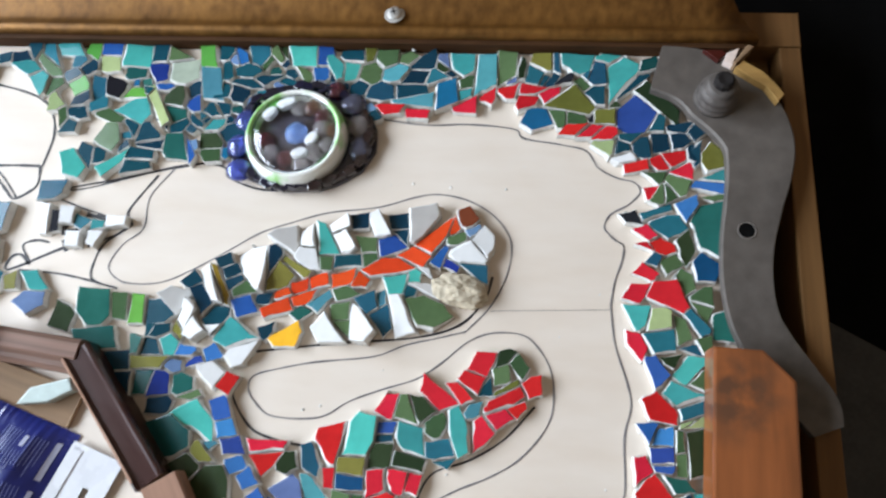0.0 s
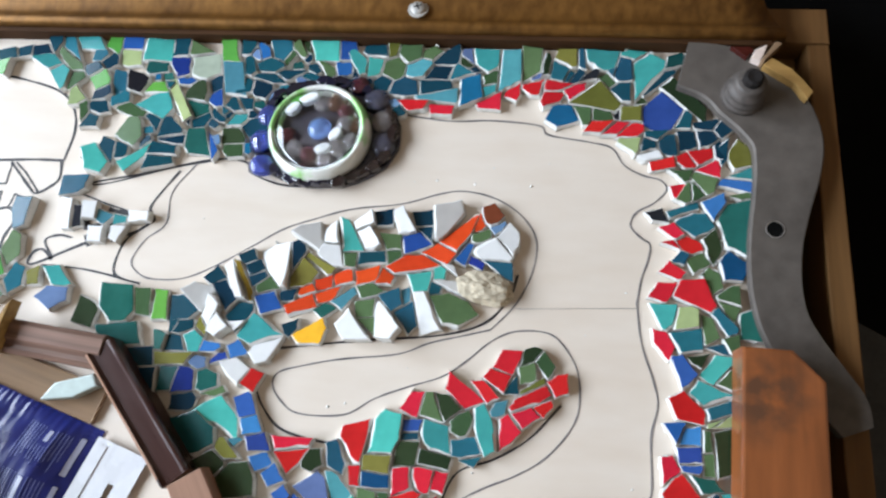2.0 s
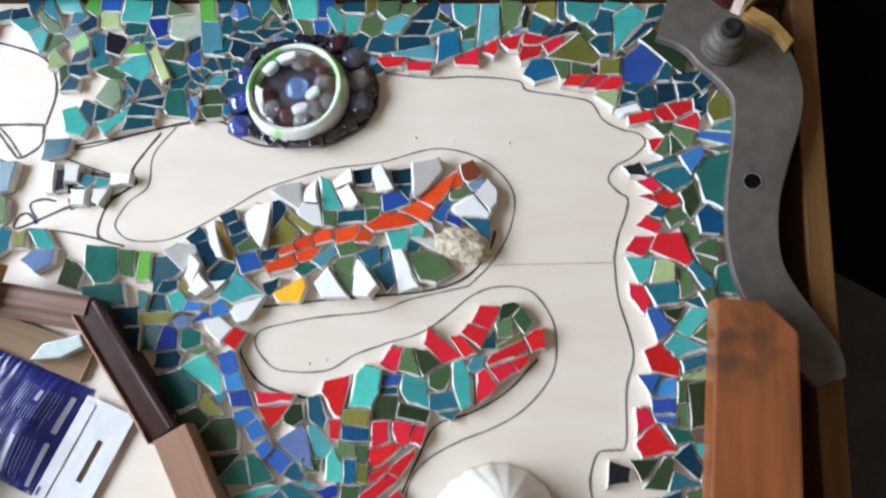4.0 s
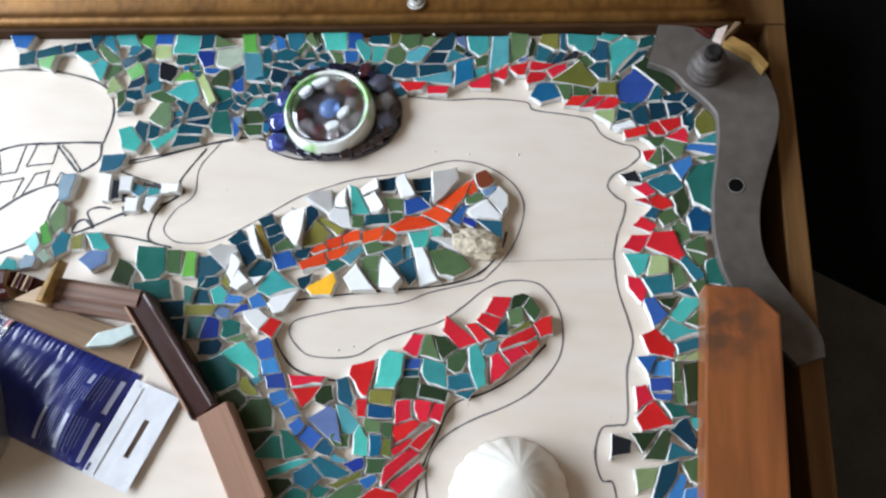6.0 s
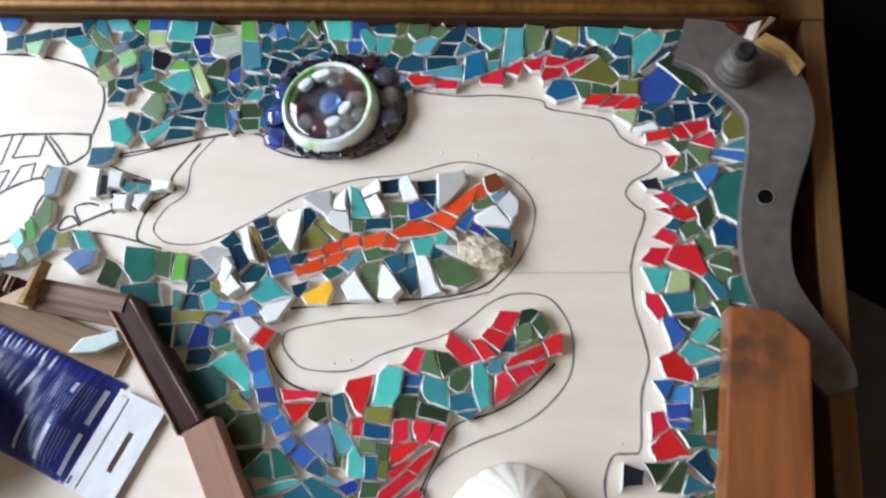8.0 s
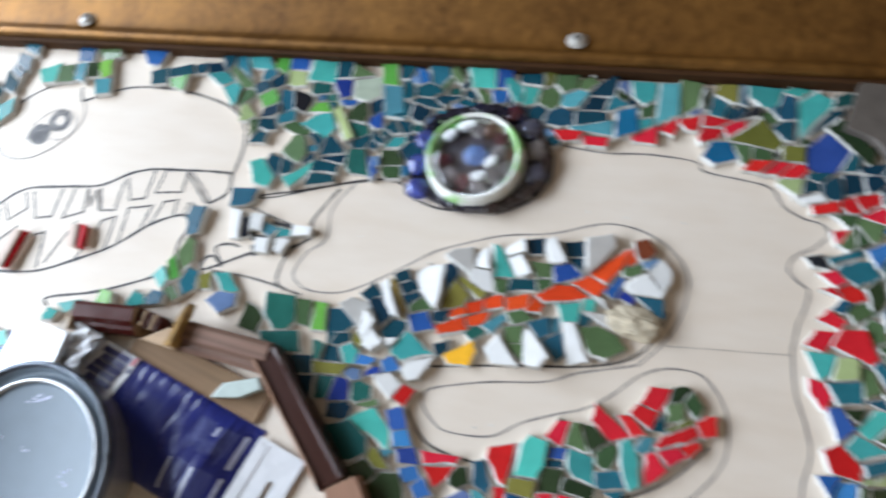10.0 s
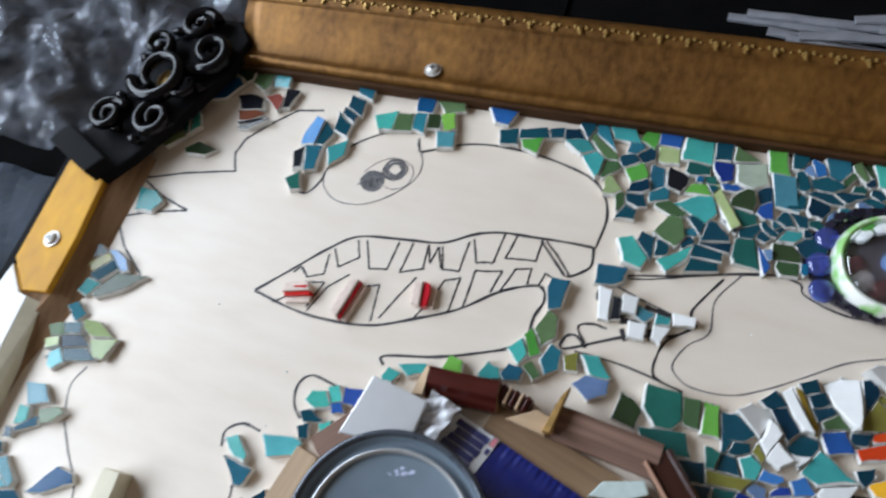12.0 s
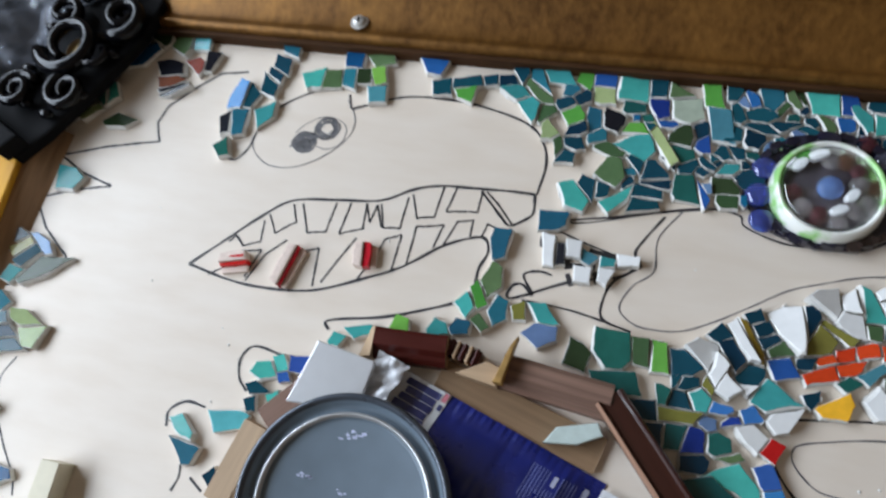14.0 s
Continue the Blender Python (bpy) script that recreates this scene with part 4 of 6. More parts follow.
shard("bend", "greyblue", (61.9, 106.9), (67.2, 105.3), (64.3, 117.2), (59.8, 120.6), (51.1, 114.6))
shard("bend", "aqua", (67.0, 110.0), (73.2, 110.0), (75.0, 112.7), (67.6, 121.2), (63.7, 121.2))
shard("bend", "turquoise", (75.1, 100.2), (81.2, 99.7), (81.3, 106.7), (77.3, 112.4), (74.3, 110.0))
shard("bend", "blue", (76.8, 91.6), (80.2, 94.5), (78.8, 97.4), (72.6, 94.3))
shard("bend", "blue", (83.1, 85.1), (86.5, 88.4), (85.1, 90.8), (79.5, 88.3))
shard("bend", "olive", (69.8, 83.4), (79.4, 88.8), (78.0, 91.2), (65.3, 84.5))
shard("bend", "turquoise", (40.8, 88.5), (48.5, 92.7), (55.2, 95.9), (48.1, 94.8), (35.5, 90.1), (29.7, 84.4))
shard("bend", "teal", (64.7, 124.3), (69.8, 121.9), (70.9, 125.8), (67.4, 134.9), (63.3, 133.5))
shard("bend", "white", (25.2, 167.6), (29.2, 169.0), (34.3, 178.3), (25.3, 177.2), (21.8, 171.5))
shard("bend", "white", (11.2, 162.8), (17.4, 157.3), (21.1, 163.5), (15.5, 167.6), (9.7, 165.7))
shard("bend", "red", (24.8, 154.6), (28.0, 161.8), (23.5, 163.3), (19.8, 157.2))
shard("edge", "red", (209.6, 207.6), (215.2, 215.6), (207.3, 215.2), (203.9, 209.4))
shard("edge", "red", (228.9, 202.5), (231.6, 205.8), (226.1, 217.9), (216.3, 216.8), (213.1, 209.3))
shard("edge", "turquoise", (209.7, 194.2), (213.7, 197.6), (215.3, 205.6), (204.4, 205.6))
shard("edge", "pale", (213.7, 195.6), (223.8, 196.2), (224.4, 204.9), (215.3, 203.8))
shard("edge", "moss", (226.4, 188.6), (233.0, 192.7), (231.0, 199.7), (225.4, 201.7))
shard("edge", "teal", (238.5, 191.6), (240.4, 196.5), (233.2, 204.2), (230.5, 202.6))
shard("edge", "moss", (240.0, 199.6), (242.2, 205.2), (233.2, 208.2))
shard("edge", "teal", (216.4, 184.4), (225.9, 186.4), (225.9, 195.7), (211.9, 192.6))
shard("edge", "red", (205.8, 187.4), (210.9, 181.8), (213.2, 186.7), (209.2, 193.1), (205.1, 194.0))
shard("edge", "teal", (236.3, 185.0), (235.3, 188.6), (227.0, 187.0))
shard("edge", "bottle", (224.3, 179.0), (228.8, 184.6), (218.8, 181.7))
shard("edge", "cobalt", (217.5, 169.5), (223.2, 175.6), (217.5, 182.8), (212.7, 181.9))
shard("edge", "turquoise", (229.7, 171.3), (240.7, 183.1), (231.4, 183.6), (224.8, 175.1))
shard("edge", "turquoise", (225.8, 161.3), (239.4, 166.8), (224.8, 172.7), (220.4, 166.1))
shard("edge", "moss", (239.9, 168.5), (240.1, 178.9), (231.8, 171.5))
shard("edge", "teal", (227.3, 155.8), (239.3, 160.1), (239.4, 165.2), (226.3, 160.3))
shard("edge", "red", (215.0, 155.5), (225.2, 154.1), (225.8, 159.7), (217.5, 167.5), (211.5, 163.9))
shard("edge", "pale", (237.9, 154.4), (237.5, 157.6), (228.5, 152.4))
shard("edge", "blue", (214.0, 146.4), (217.5, 153.5), (210.1, 152.5))
shard("edge", "cobalt", (216.5, 145.5), (224.2, 145.6), (224.2, 152.1), (217.5, 151.1))
shard("edge", "cobalt", (215.5, 137.4), (224.1, 138.5), (224.1, 143.5), (215.0, 142.8))
shard("edge", "cobalt", (217.1, 133.9), (221.9, 133.5), (224.1, 136.7), (215.5, 136.1))
shard("edge", "bottle", (230.3, 132.6), (238.3, 134.8), (238.6, 153.2), (229.0, 150.4))
shard("edge", "moss", (225.2, 143.0), (227.7, 142.7), (228.2, 150.3), (225.2, 150.6))
shard("edge", "moss", (225.1, 132.7), (229.9, 133.6), (229.9, 141.6), (224.6, 140.6))
shard("edge", "red", (208.8, 129.1), (215.1, 134.0), (212.2, 139.2), (208.2, 138.4))
shard("edge", "red", (211.4, 118.7), (224.1, 122.5), (215.6, 132.5), (208.8, 124.3))
shard("edge", "seagreen", (225.1, 125.6), (232.3, 126.7), (228.3, 131.7), (220.8, 132.4))
shard("edge", "turquoise", (237.3, 119.9), (238.2, 126.7), (231.3, 125.6))
shard("edge", "petrol", (233.3, 112.9), (234.4, 117.6), (230.3, 126.0), (224.1, 120.3))
shard("edge", "bottle", (210.4, 110.9), (217.6, 119.2), (206.1, 117.8))
shard("edge", "bottle", (219.8, 107.6), (222.3, 117.1), (219.8, 118.9), (212.5, 107.4))
shard("edge", "black", (197.3, 107.6), (203.8, 109.1), (204.2, 113.4), (197.6, 115.1))
shard("edge", "teal", (234.3, 109.8), (224.0, 113.1), (221.8, 107.3))
shard("edge", "pale", (208.7, 92.4), (215.7, 95.9), (216.7, 102.2), (207.8, 100.4))
shard("edge", "petrol", (212.6, 90.6), (217.7, 89.6), (225.4, 99.4), (226.9, 106.0), (217.6, 102.3), (215.7, 95.9))
shard("edge", "cobalt", (226.8, 90.5), (229.5, 99.3), (225.9, 99.9), (220.3, 90.3))
shard("edge", "cobalt", (228.0, 90.6), (237.6, 91.5), (237.7, 96.4), (229.0, 94.2))
shard("edge", "moss", (230.0, 98.8), (237.0, 96.8), (236.7, 109.0), (226.9, 105.5))
shard("edge", "seagreen", (243.0, 192.7), (252.8, 192.4), (247.2, 204.3), (242.7, 202.7))
shard("edge", "moss", (237.4, 185.1), (241.2, 183.6), (240.9, 195.4), (233.6, 192.7))
shard("edge", "red", (205.1, 272.5), (215.3, 274.3), (214.8, 277.6), (204.6, 275.1))
shard("edge", "red", (220.6, 273.9), (224.8, 274.7), (221.2, 280.5), (215.3, 277.6))
shard("edge", "red", (226.2, 276.5), (232.6, 278.8), (232.2, 283.0), (222.1, 281.1))
shard("edge", "red", (235.2, 269.1), (235.7, 276.2), (233.4, 277.6), (224.8, 272.6))
shard("edge", "olive", (243.3, 274.4), (252.6, 277.7), (252.3, 283.0), (244.8, 287.9), (239.8, 280.5))
shard("edge", "moss", (219.4, 267.1), (222.3, 268.7), (223.5, 272.5), (214.2, 271.6))
shard("edge", "moss", (228.7, 260.4), (232.7, 262.3), (234.7, 268.2), (226.1, 271.4), (222.9, 268.4))
shard("edge", "moss", (222.6, 256.2), (228.2, 260.1), (222.3, 265.4))
shard("edge", "red", (215.1, 258.5), (221.1, 257.5), (221.7, 264.5), (214.1, 263.1))
shard("edge", "turquoise", (252.1, 267.7), (252.4, 274.7), (238.9, 269.0))
shard("edge", "cobalt", (250.8, 261.3), (252.1, 267.1), (238.3, 268.4), (235.3, 264.5))
shard("edge", "moss", (247.3, 258.3), (249.5, 261.3), (239.1, 259.4))
shard("edge", "cobalt", (231.7, 247.7), (237.1, 256.2), (236.7, 259.3), (227.3, 254.9))
shard("edge", "teal", (212.6, 246.0), (225.6, 251.7), (224.9, 255.7), (210.8, 250.0))
shard("edge", "teal", (223.6, 239.5), (232.4, 243.8), (230.2, 249.9), (218.3, 249.7), (215.4, 245.0))
shard("edge", "black", (205.0, 246.6), (212.0, 246.0), (208.4, 251.6), (202.7, 249.6))
shard("edge", "seagreen", (237.2, 235.1), (247.6, 230.7), (250.7, 258.7), (240.0, 256.3), (234.0, 247.0))
shard("edge", "red", (215.3, 237.5), (218.2, 239.5), (214.3, 244.1), (208.9, 242.2))
shard("edge", "red", (218.3, 231.8), (224.4, 231.5), (227.2, 233.6), (220.5, 238.8), (216.0, 236.1))
shard("edge", "red", (216.5, 232.0), (214.2, 236.0), (211.1, 234.8))
shard("edge", "bottle", (228.0, 231.7), (231.6, 226.9), (235.4, 233.9), (233.4, 243.8), (226.3, 237.4))
shard("edge", "teal", (218.7, 225.8), (220.5, 229.7), (217.0, 231.2), (213.4, 226.9))
shard("edge", "moss", (223.2, 222.5), (229.6, 226.8), (227.2, 230.5), (220.5, 227.2))
shard("edge", "azure", (236.7, 219.4), (243.9, 219.7), (246.9, 226.6), (239.1, 231.6), (235.2, 227.1))
shard("edge", "red", (216.8, 218.4), (218.6, 220.9), (212.3, 225.5), (209.0, 221.8))
shard("edge", "petrol", (236.8, 276.3), (239.8, 279.6), (240.1, 287.8), (234.6, 282.5))
shard("sea", "red", (119.4, 303.6), (129.9, 302.6), (130.0, 310.7), (119.0, 305.2))
shard("sea", "red", (137.3, 307.9), (139.9, 313.2), (140.0, 316.1), (131.2, 309.7))
shard("sea", "red", (145.4, 311.1), (149.7, 311.2), (152.0, 319.0), (140.7, 315.2))
shard("sea", "red", (152.0, 303.8), (159.0, 306.9), (160.8, 311.4), (152.3, 311.2), (150.8, 306.0))
shard("sea", "red", (152.8, 313.5), (161.9, 313.7), (166.9, 316.8), (152.6, 317.7))
shard("sea", "red", (165.1, 308.7), (170.9, 314.0), (171.4, 316.9), (161.8, 314.4))
shard("sea", "azure", (158.6, 293.6), (168.0, 297.3), (164.7, 305.1), (157.1, 304.0), (153.7, 296.9))
shard("sea", "olive", (186.5, 302.9), (189.3, 306.4), (178.2, 318.3), (164.1, 306.4))
shard("sea", "cobalt", (200.9, 293.3), (213.1, 294.3), (219.0, 305.0), (209.2, 312.6), (200.3, 303.2))
shard("sea", "turquoise", (197.8, 310.8), (209.3, 325.5), (210.5, 331.5), (203.5, 335.6), (196.4, 329.9))
shard("sea", "turquoise", (173.7, 329.4), (181.2, 325.6), (186.2, 328.7), (188.1, 335.7), (173.0, 335.4))
shard("sea", "turquoise", (116.9, 328.2), (123.0, 323.7), (127.0, 326.1), (127.9, 334.5), (115.8, 335.0))
shard("sea", "bottle", (229.7, 298.4), (229.9, 305.3), (214.3, 320.8), (209.2, 316.2))
shard("sea", "red", (179.5, 291.4), (186.0, 296.2), (176.4, 295.3), (173.7, 291.8))
shard("sea", "red", (188.6, 290.7), (193.5, 295.8), (188.5, 296.3), (182.5, 290.5))
shard("sea", "red", (197.3, 289.8), (200.9, 293.3), (195.4, 296.5), (188.6, 289.5))
shard("sea", "olive", (190.4, 297.3), (199.2, 297.3), (199.2, 305.1), (190.4, 304.2))
shard("sea", "red", (83.4, 300.4), (91.5, 301.2), (94.0, 305.8), (85.7, 306.6), (79.4, 304.8))
shard("sea", "red", (95.8, 298.8), (105.1, 298.7), (105.9, 302.9), (94.8, 303.3))
shard("sea", "turquoise", (-100.8, 332.4), (-87.8, 331.9), (-92.0, 339.8), (-104.5, 340.3))
shard("sea", "lime", (-79.1, 329.9), (-77.5, 338.6), (-83.6, 339.2), (-85.5, 333.4))
shard("sea", "blue", (-77.2, 332.8), (-65.3, 332.3), (-64.7, 338.8), (-77.3, 339.3))
shard("sea", "turquoise", (-63.2, 326.0), (-49.1, 326.3), (-49.7, 338.3), (-64.6, 338.1))
shard("sea", "lime", (-18.4, 326.2), (-10.1, 325.7), (-12.9, 337.5), (-20.5, 337.4))
shard("sea", "aqua", (-13.7, 307.1), (-4.2, 306.0), (-7.9, 323.6), (-16.8, 324.1))
shard("sea", "turquoise", (-46.2, 291.5), (-42.3, 296.9), (-44.5, 304.3), (-52.0, 304.1), (-61.1, 299.1))
shard("sea", "pale", (-33.9, 289.2), (-30.7, 291.9), (-45.8, 316.6), (-50.1, 315.8))
shard("sea", "turquoise", (-81.6, 261.0), (-73.2, 259.4), (-71.3, 264.6), (-80.0, 274.6), (-86.2, 271.8))
shard("sea", "turquoise", (-59.8, 260.5), (-51.9, 269.1), (-49.8, 276.3), (-63.9, 264.8))
shard("sea", "turquoise", (31.9, 327.9), (44.2, 328.1), (43.5, 337.8), (29.0, 337.6))
shard("sea", "blue", (45.9, 328.9), (53.8, 329.0), (51.5, 338.0), (44.8, 337.8))
shard("sea", "azure", (108.8, 303.0), (120.0, 307.8), (118.3, 320.9), (108.3, 317.4))
shard("sea", "aqua", (91.1, 305.1), (107.0, 304.2), (108.7, 311.5), (88.6, 307.0))
shard("sea", "aqua", (129.6, 312.0), (139.1, 318.1), (138.2, 335.4), (130.6, 334.6))
shard("snout", "teal", (-259.0, 335.0), (-250.0, 332.0), (-250.0, 342.0), (-261.0, 344.0))
shard("snout", "petrol", (-263.0, 325.0), (-253.0, 320.0), (-253.0, 330.0), (-263.0, 333.0))
shard("snout", "petrol", (-265.0, 319.0), (-256.0, 313.0), (-255.0, 319.0), (-265.0, 324.0))
shard("snout", "petrol", (-266.0, 307.0), (-257.0, 304.0), (-257.0, 314.0), (-268.0, 320.0))
shard("snout", "cobalt", (-284.0, 301.0), (-284.0, 294.0), (-276.0, 295.0), (-273.0, 311.0), (-279.0, 313.0))
shard("snout", "petrol", (-275.0, 296.0), (-270.0, 296.0), (-266.0, 305.0), (-273.0, 312.0))
shard("snout", "teal", (-275.0, 277.0), (-269.0, 279.0), (-270.0, 295.0), (-280.0, 293.0))
shard("snout", "turquoise", (-262.0, 284.0), (-254.0, 292.0), (-254.0, 301.0), (-266.0, 294.0))
shard("snout", "seagreen", (-279.0, 263.0), (-273.0, 265.0), (-277.0, 275.0), (-284.0, 269.0))
shard("snout", "black", (-282.0, 277.0), (-278.0, 279.0), (-281.0, 293.0), (-286.0, 288.0))
shard("snout", "turquoise", (-238.0, 312.0), (-230.0, 314.0), (-230.0, 327.0), (-243.0, 321.0))
shard("snout", "moss", (-229.0, 314.0), (-218.0, 316.0), (-220.0, 327.0), (-230.0, 325.0))
shard("snout", "teal", (-218.0, 317.0), (-210.0, 315.0), (-212.0, 329.0), (-219.0, 327.0))
shard("snout", "azure", (-219.0, 329.0), (-208.0, 329.0), (-207.0, 341.0), (-221.0, 341.0))
shard("snout", "moss", (-200.0, 330.0), (-189.0, 333.0), (-193.0, 342.0), (-208.0, 339.0))
shard("snout", "bottle", (-209.0, 319.0), (-202.0, 320.0), (-203.0, 329.0), (-211.0, 328.0))
shard("snout", "lime", (-197.0, 318.0), (-192.0, 321.0), (-195.0, 332.0), (-203.0, 329.0))
shard("snout", "aqua", (-199.0, 307.0), (-190.0, 309.0), (-191.0, 319.0), (-202.0, 317.0))
shard("snout", "blue", (-170.0, 330.1), (-162.4, 329.8), (-158.1, 339.9), (-175.8, 338.8))
shard("snout", "petrol", (-163.9, 317.1), (-153.3, 318.1), (-155.0, 327.5), (-165.8, 324.6))
shard("snout", "petrol", (-153.6, 321.9), (-135.8, 325.6), (-138.2, 331.4), (-153.9, 327.3))
shard("snout", "petrol", (-136.5, 325.5), (-128.9, 326.8), (-129.6, 332.7), (-137.0, 330.8))
shard("snout", "petrol", (-127.4, 326.2), (-117.0, 328.7), (-120.8, 334.2), (-128.9, 332.5))
shard("snout", "lime", (-149.5, 316.5), (-141.6, 314.1), (-139.9, 323.4), (-151.9, 320.7))
shard("snout", "black", (-326.0, 296.8), (-312.1, 303.3), (-317.9, 307.4), (-332.7, 300.8))
shard("snout", "seagreen", (-364.0, 286.2), (-358.5, 293.2), (-360.6, 301.5), (-370.0, 299.2), (-371.3, 292.4))
shard("snout", "pale", (-374.1, 275.1), (-364.9, 284.4), (-368.8, 287.2), (-379.9, 278.0))
shard("snout", "bottle", (-391.0, 268.8), (-379.4, 276.8), (-383.7, 281.2), (-395.7, 271.0))
shard("snout", "bottle", (-357.0, 273.0), (-345.6, 274.1), (-339.4, 279.4), (-352.6, 282.2), (-359.3, 276.0))
shard("snout", "turquoise", (-363.2, 230.2), (-358.6, 238.3), (-365.3, 243.4), (-376.4, 243.8), (-374.3, 229.2))
shard("snout", "turquoise", (-216.7, 144.7), (-208.8, 148.6), (-212.1, 155.8), (-220.1, 153.7), (-222.5, 147.6))
shard("snout", "turquoise", (-208.4, 151.1), (-202.6, 153.2), (-207.6, 160.0), (-212.9, 158.0))
shard("snout", "cobalt", (-202.4, 152.7), (-195.2, 152.7), (-193.6, 161.0), (-203.6, 159.8))
shard("snout", "blue", (-205.4, 146.4), (-200.0, 147.8), (-202.8, 152.0), (-207.4, 150.2))
shard("snout", "petrol", (-218.9, 138.1), (-208.4, 140.2), (-217.3, 144.6), (-222.4, 142.0))
shard("snout", "turquoise", (-207.8, 135.0), (-203.6, 137.9), (-205.4, 142.8), (-210.8, 139.6))
shard("snout", "petrol", (-218.4, 129.8), (-214.8, 130.7), (-216.4, 136.9), (-220.9, 134.5))
shard("snout", "turquoise", (-251.9, 112.1), (-242.6, 109.6), (-242.1, 113.3), (-251.6, 121.3), (-257.9, 118.1))
shard("snout", "teal", (-243.4, 98.8), (-239.6, 99.3), (-236.9, 107.3), (-242.2, 108.8), (-254.4, 110.0))
shard("snout", "aqua", (-231.9, 116.6), (-218.3, 120.9), (-216.7, 127.2), (-222.0, 128.8), (-237.7, 125.9))
shard("snout", "petrol", (-226.4, 91.6), (-224.1, 97.3), (-226.6, 100.1), (-230.7, 95.5))
shard("snout", "turquoise", (-185.1, 168.7), (-180.8, 169.2), (-178.1, 174.8), (-184.2, 175.8), (-185.9, 171.0))
shard("snout", "turquoise", (-172.8, 174.2), (-162.4, 179.2), (-166.3, 182.6), (-178.8, 178.9))
shard("snout", "lime", (-155.4, 180.9), (-146.5, 181.9), (-147.7, 188.4), (-154.3, 189.9), (-156.7, 183.1))
shard("snout", "turquoise", (-136.5, 183.2), (-127.0, 185.5), (-128.6, 190.6), (-134.7, 192.1), (-137.7, 185.3))
shard("snout", "teal", (-112.1, 226.7), (-106.6, 228.6), (-105.1, 243.0), (-114.1, 243.0), (-115.2, 237.5))
shard("snout", "moss", (-111.6, 206.8), (-105.4, 212.9), (-106.5, 222.9), (-111.8, 225.5), (-116.3, 214.4))
shard("snout", "lime", (-115.3, 200.5), (-110.7, 203.4), (-117.6, 214.7), (-120.7, 210.3))
shard("snout", "turquoise", (-120.5, 195.0), (-117.1, 200.6), (-121.7, 206.9), (-126.9, 201.4))
shard("snout", "teal", (-124.6, 185.5), (-117.2, 186.8), (-116.4, 192.9), (-124.2, 193.4), (-127.0, 187.9))
shard("snout", "moss", (-111.7, 188.1), (-107.9, 191.4), (-113.9, 197.2), (-117.7, 193.2))
shard("snout", "teal", (-106.0, 193.1), (-100.6, 197.4), (-100.9, 206.3), (-106.7, 208.6), (-109.9, 199.9))
shard("snout", "olive", (-96.7, 197.7), (-91.2, 198.5), (-92.5, 207.1), (-98.7, 203.9))
shard("snout", "turquoise", (-85.0, 198.3), (-80.4, 197.6), (-75.2, 199.5), (-82.6, 208.3), (-91.3, 206.8))
shard("snout", "greyblue", (-82.9, 186.0), (-75.1, 190.8), (-75.5, 198.3), (-85.0, 198.3), (-91.5, 192.0))
shard("snout", "white", (-87.0, 228.0), (-82.0, 228.0), (-83.0, 243.0), (-90.0, 244.0))
shard("snout", "black", (-81.0, 229.0), (-77.0, 230.0), (-78.0, 240.0), (-82.0, 240.0))
shard("snout", "white", (-77.0, 234.0), (-70.0, 234.0), (-70.0, 242.0), (-78.0, 242.0))
shard("snout", "aqua", (-69.0, 233.0), (-65.0, 231.0), (-61.0, 236.0), (-69.0, 239.0))
shard("snout", "white", (-71.0, 222.0), (-64.0, 222.0), (-64.0, 229.0), (-72.0, 229.0))
shard("snout", "white", (-60.0, 224.0), (-56.0, 222.0), (-53.0, 230.0), (-60.0, 230.0))
shard("snout", "white", (-51.0, 233.0), (-42.0, 234.0), (-42.0, 238.0), (-52.0, 238.0))
shard("snout", "turquoise", (-60.0, 231.0), (-53.0, 232.0), (-53.0, 235.0), (-60.0, 236.0))
shard("snout", "bottle", (-59.9, 179.0), (-58.3, 187.7), (-62.4, 192.3), (-68.1, 194.3), (-69.9, 181.4))
shard("snout", "aqua", (-320.0, 331.0), (-308.6, 331.8), (-309.8, 345.4), (-322.3, 344.1))
shard("snout", "moss", (-334.9, 332.0), (-322.7, 326.2), (-319.3, 332.5), (-323.7, 345.3), (-334.5, 344.7))
shard("snout", "bottle", (-350.3, 336.6), (-339.4, 330.4), (-334.9, 334.2), (-335.3, 346.4), (-354.2, 345.7))
shard("snout", "moss", (-368.1, 330.8), (-356.3, 330.3), (-351.5, 336.4), (-355.5, 343.6), (-371.0, 342.4))
shard("snout", "azure", (-364.4, 312.9), (-349.2, 317.0), (-340.2, 329.4), (-349.7, 335.3), (-355.9, 329.4), (-370.0, 325.1))
shard("snout", "black", (-333.7, 310.1), (-319.1, 313.3), (-321.1, 320.3), (-332.4, 323.0), (-340.7, 320.5))
shard("snout", "rust", (-332.6, 302.5), (-327.1, 303.4), (-317.6, 309.6), (-324.2, 311.6), (-335.4, 309.0))
shard("snout", "black", (-330.4, 297.3), (-322.8, 298.1), (-311.7, 305.4), (-311.3, 311.5), (-318.5, 306.9), (-331.9, 300.9))
shard("snout", "rust", (-309.4, 313.9), (-306.3, 321.7), (-311.7, 324.8), (-319.5, 321.5))
shard("snout", "black", (-308.2, 316.2), (-302.8, 317.1), (-299.5, 329.7), (-309.4, 329.5))
shard("snout", "turquoise", (-370.1, 290.8), (-363.4, 285.9), (-356.3, 293.1), (-362.0, 302.6), (-372.5, 298.8))
shard("snout", "bottle", (-390.0, 270.3), (-380.3, 278.8), (-390.9, 283.1), (-396.9, 277.7))
shard("snout", "petrol", (-387.8, 192.8), (-378.0, 199.5), (-387.2, 203.0), (-394.5, 198.7))
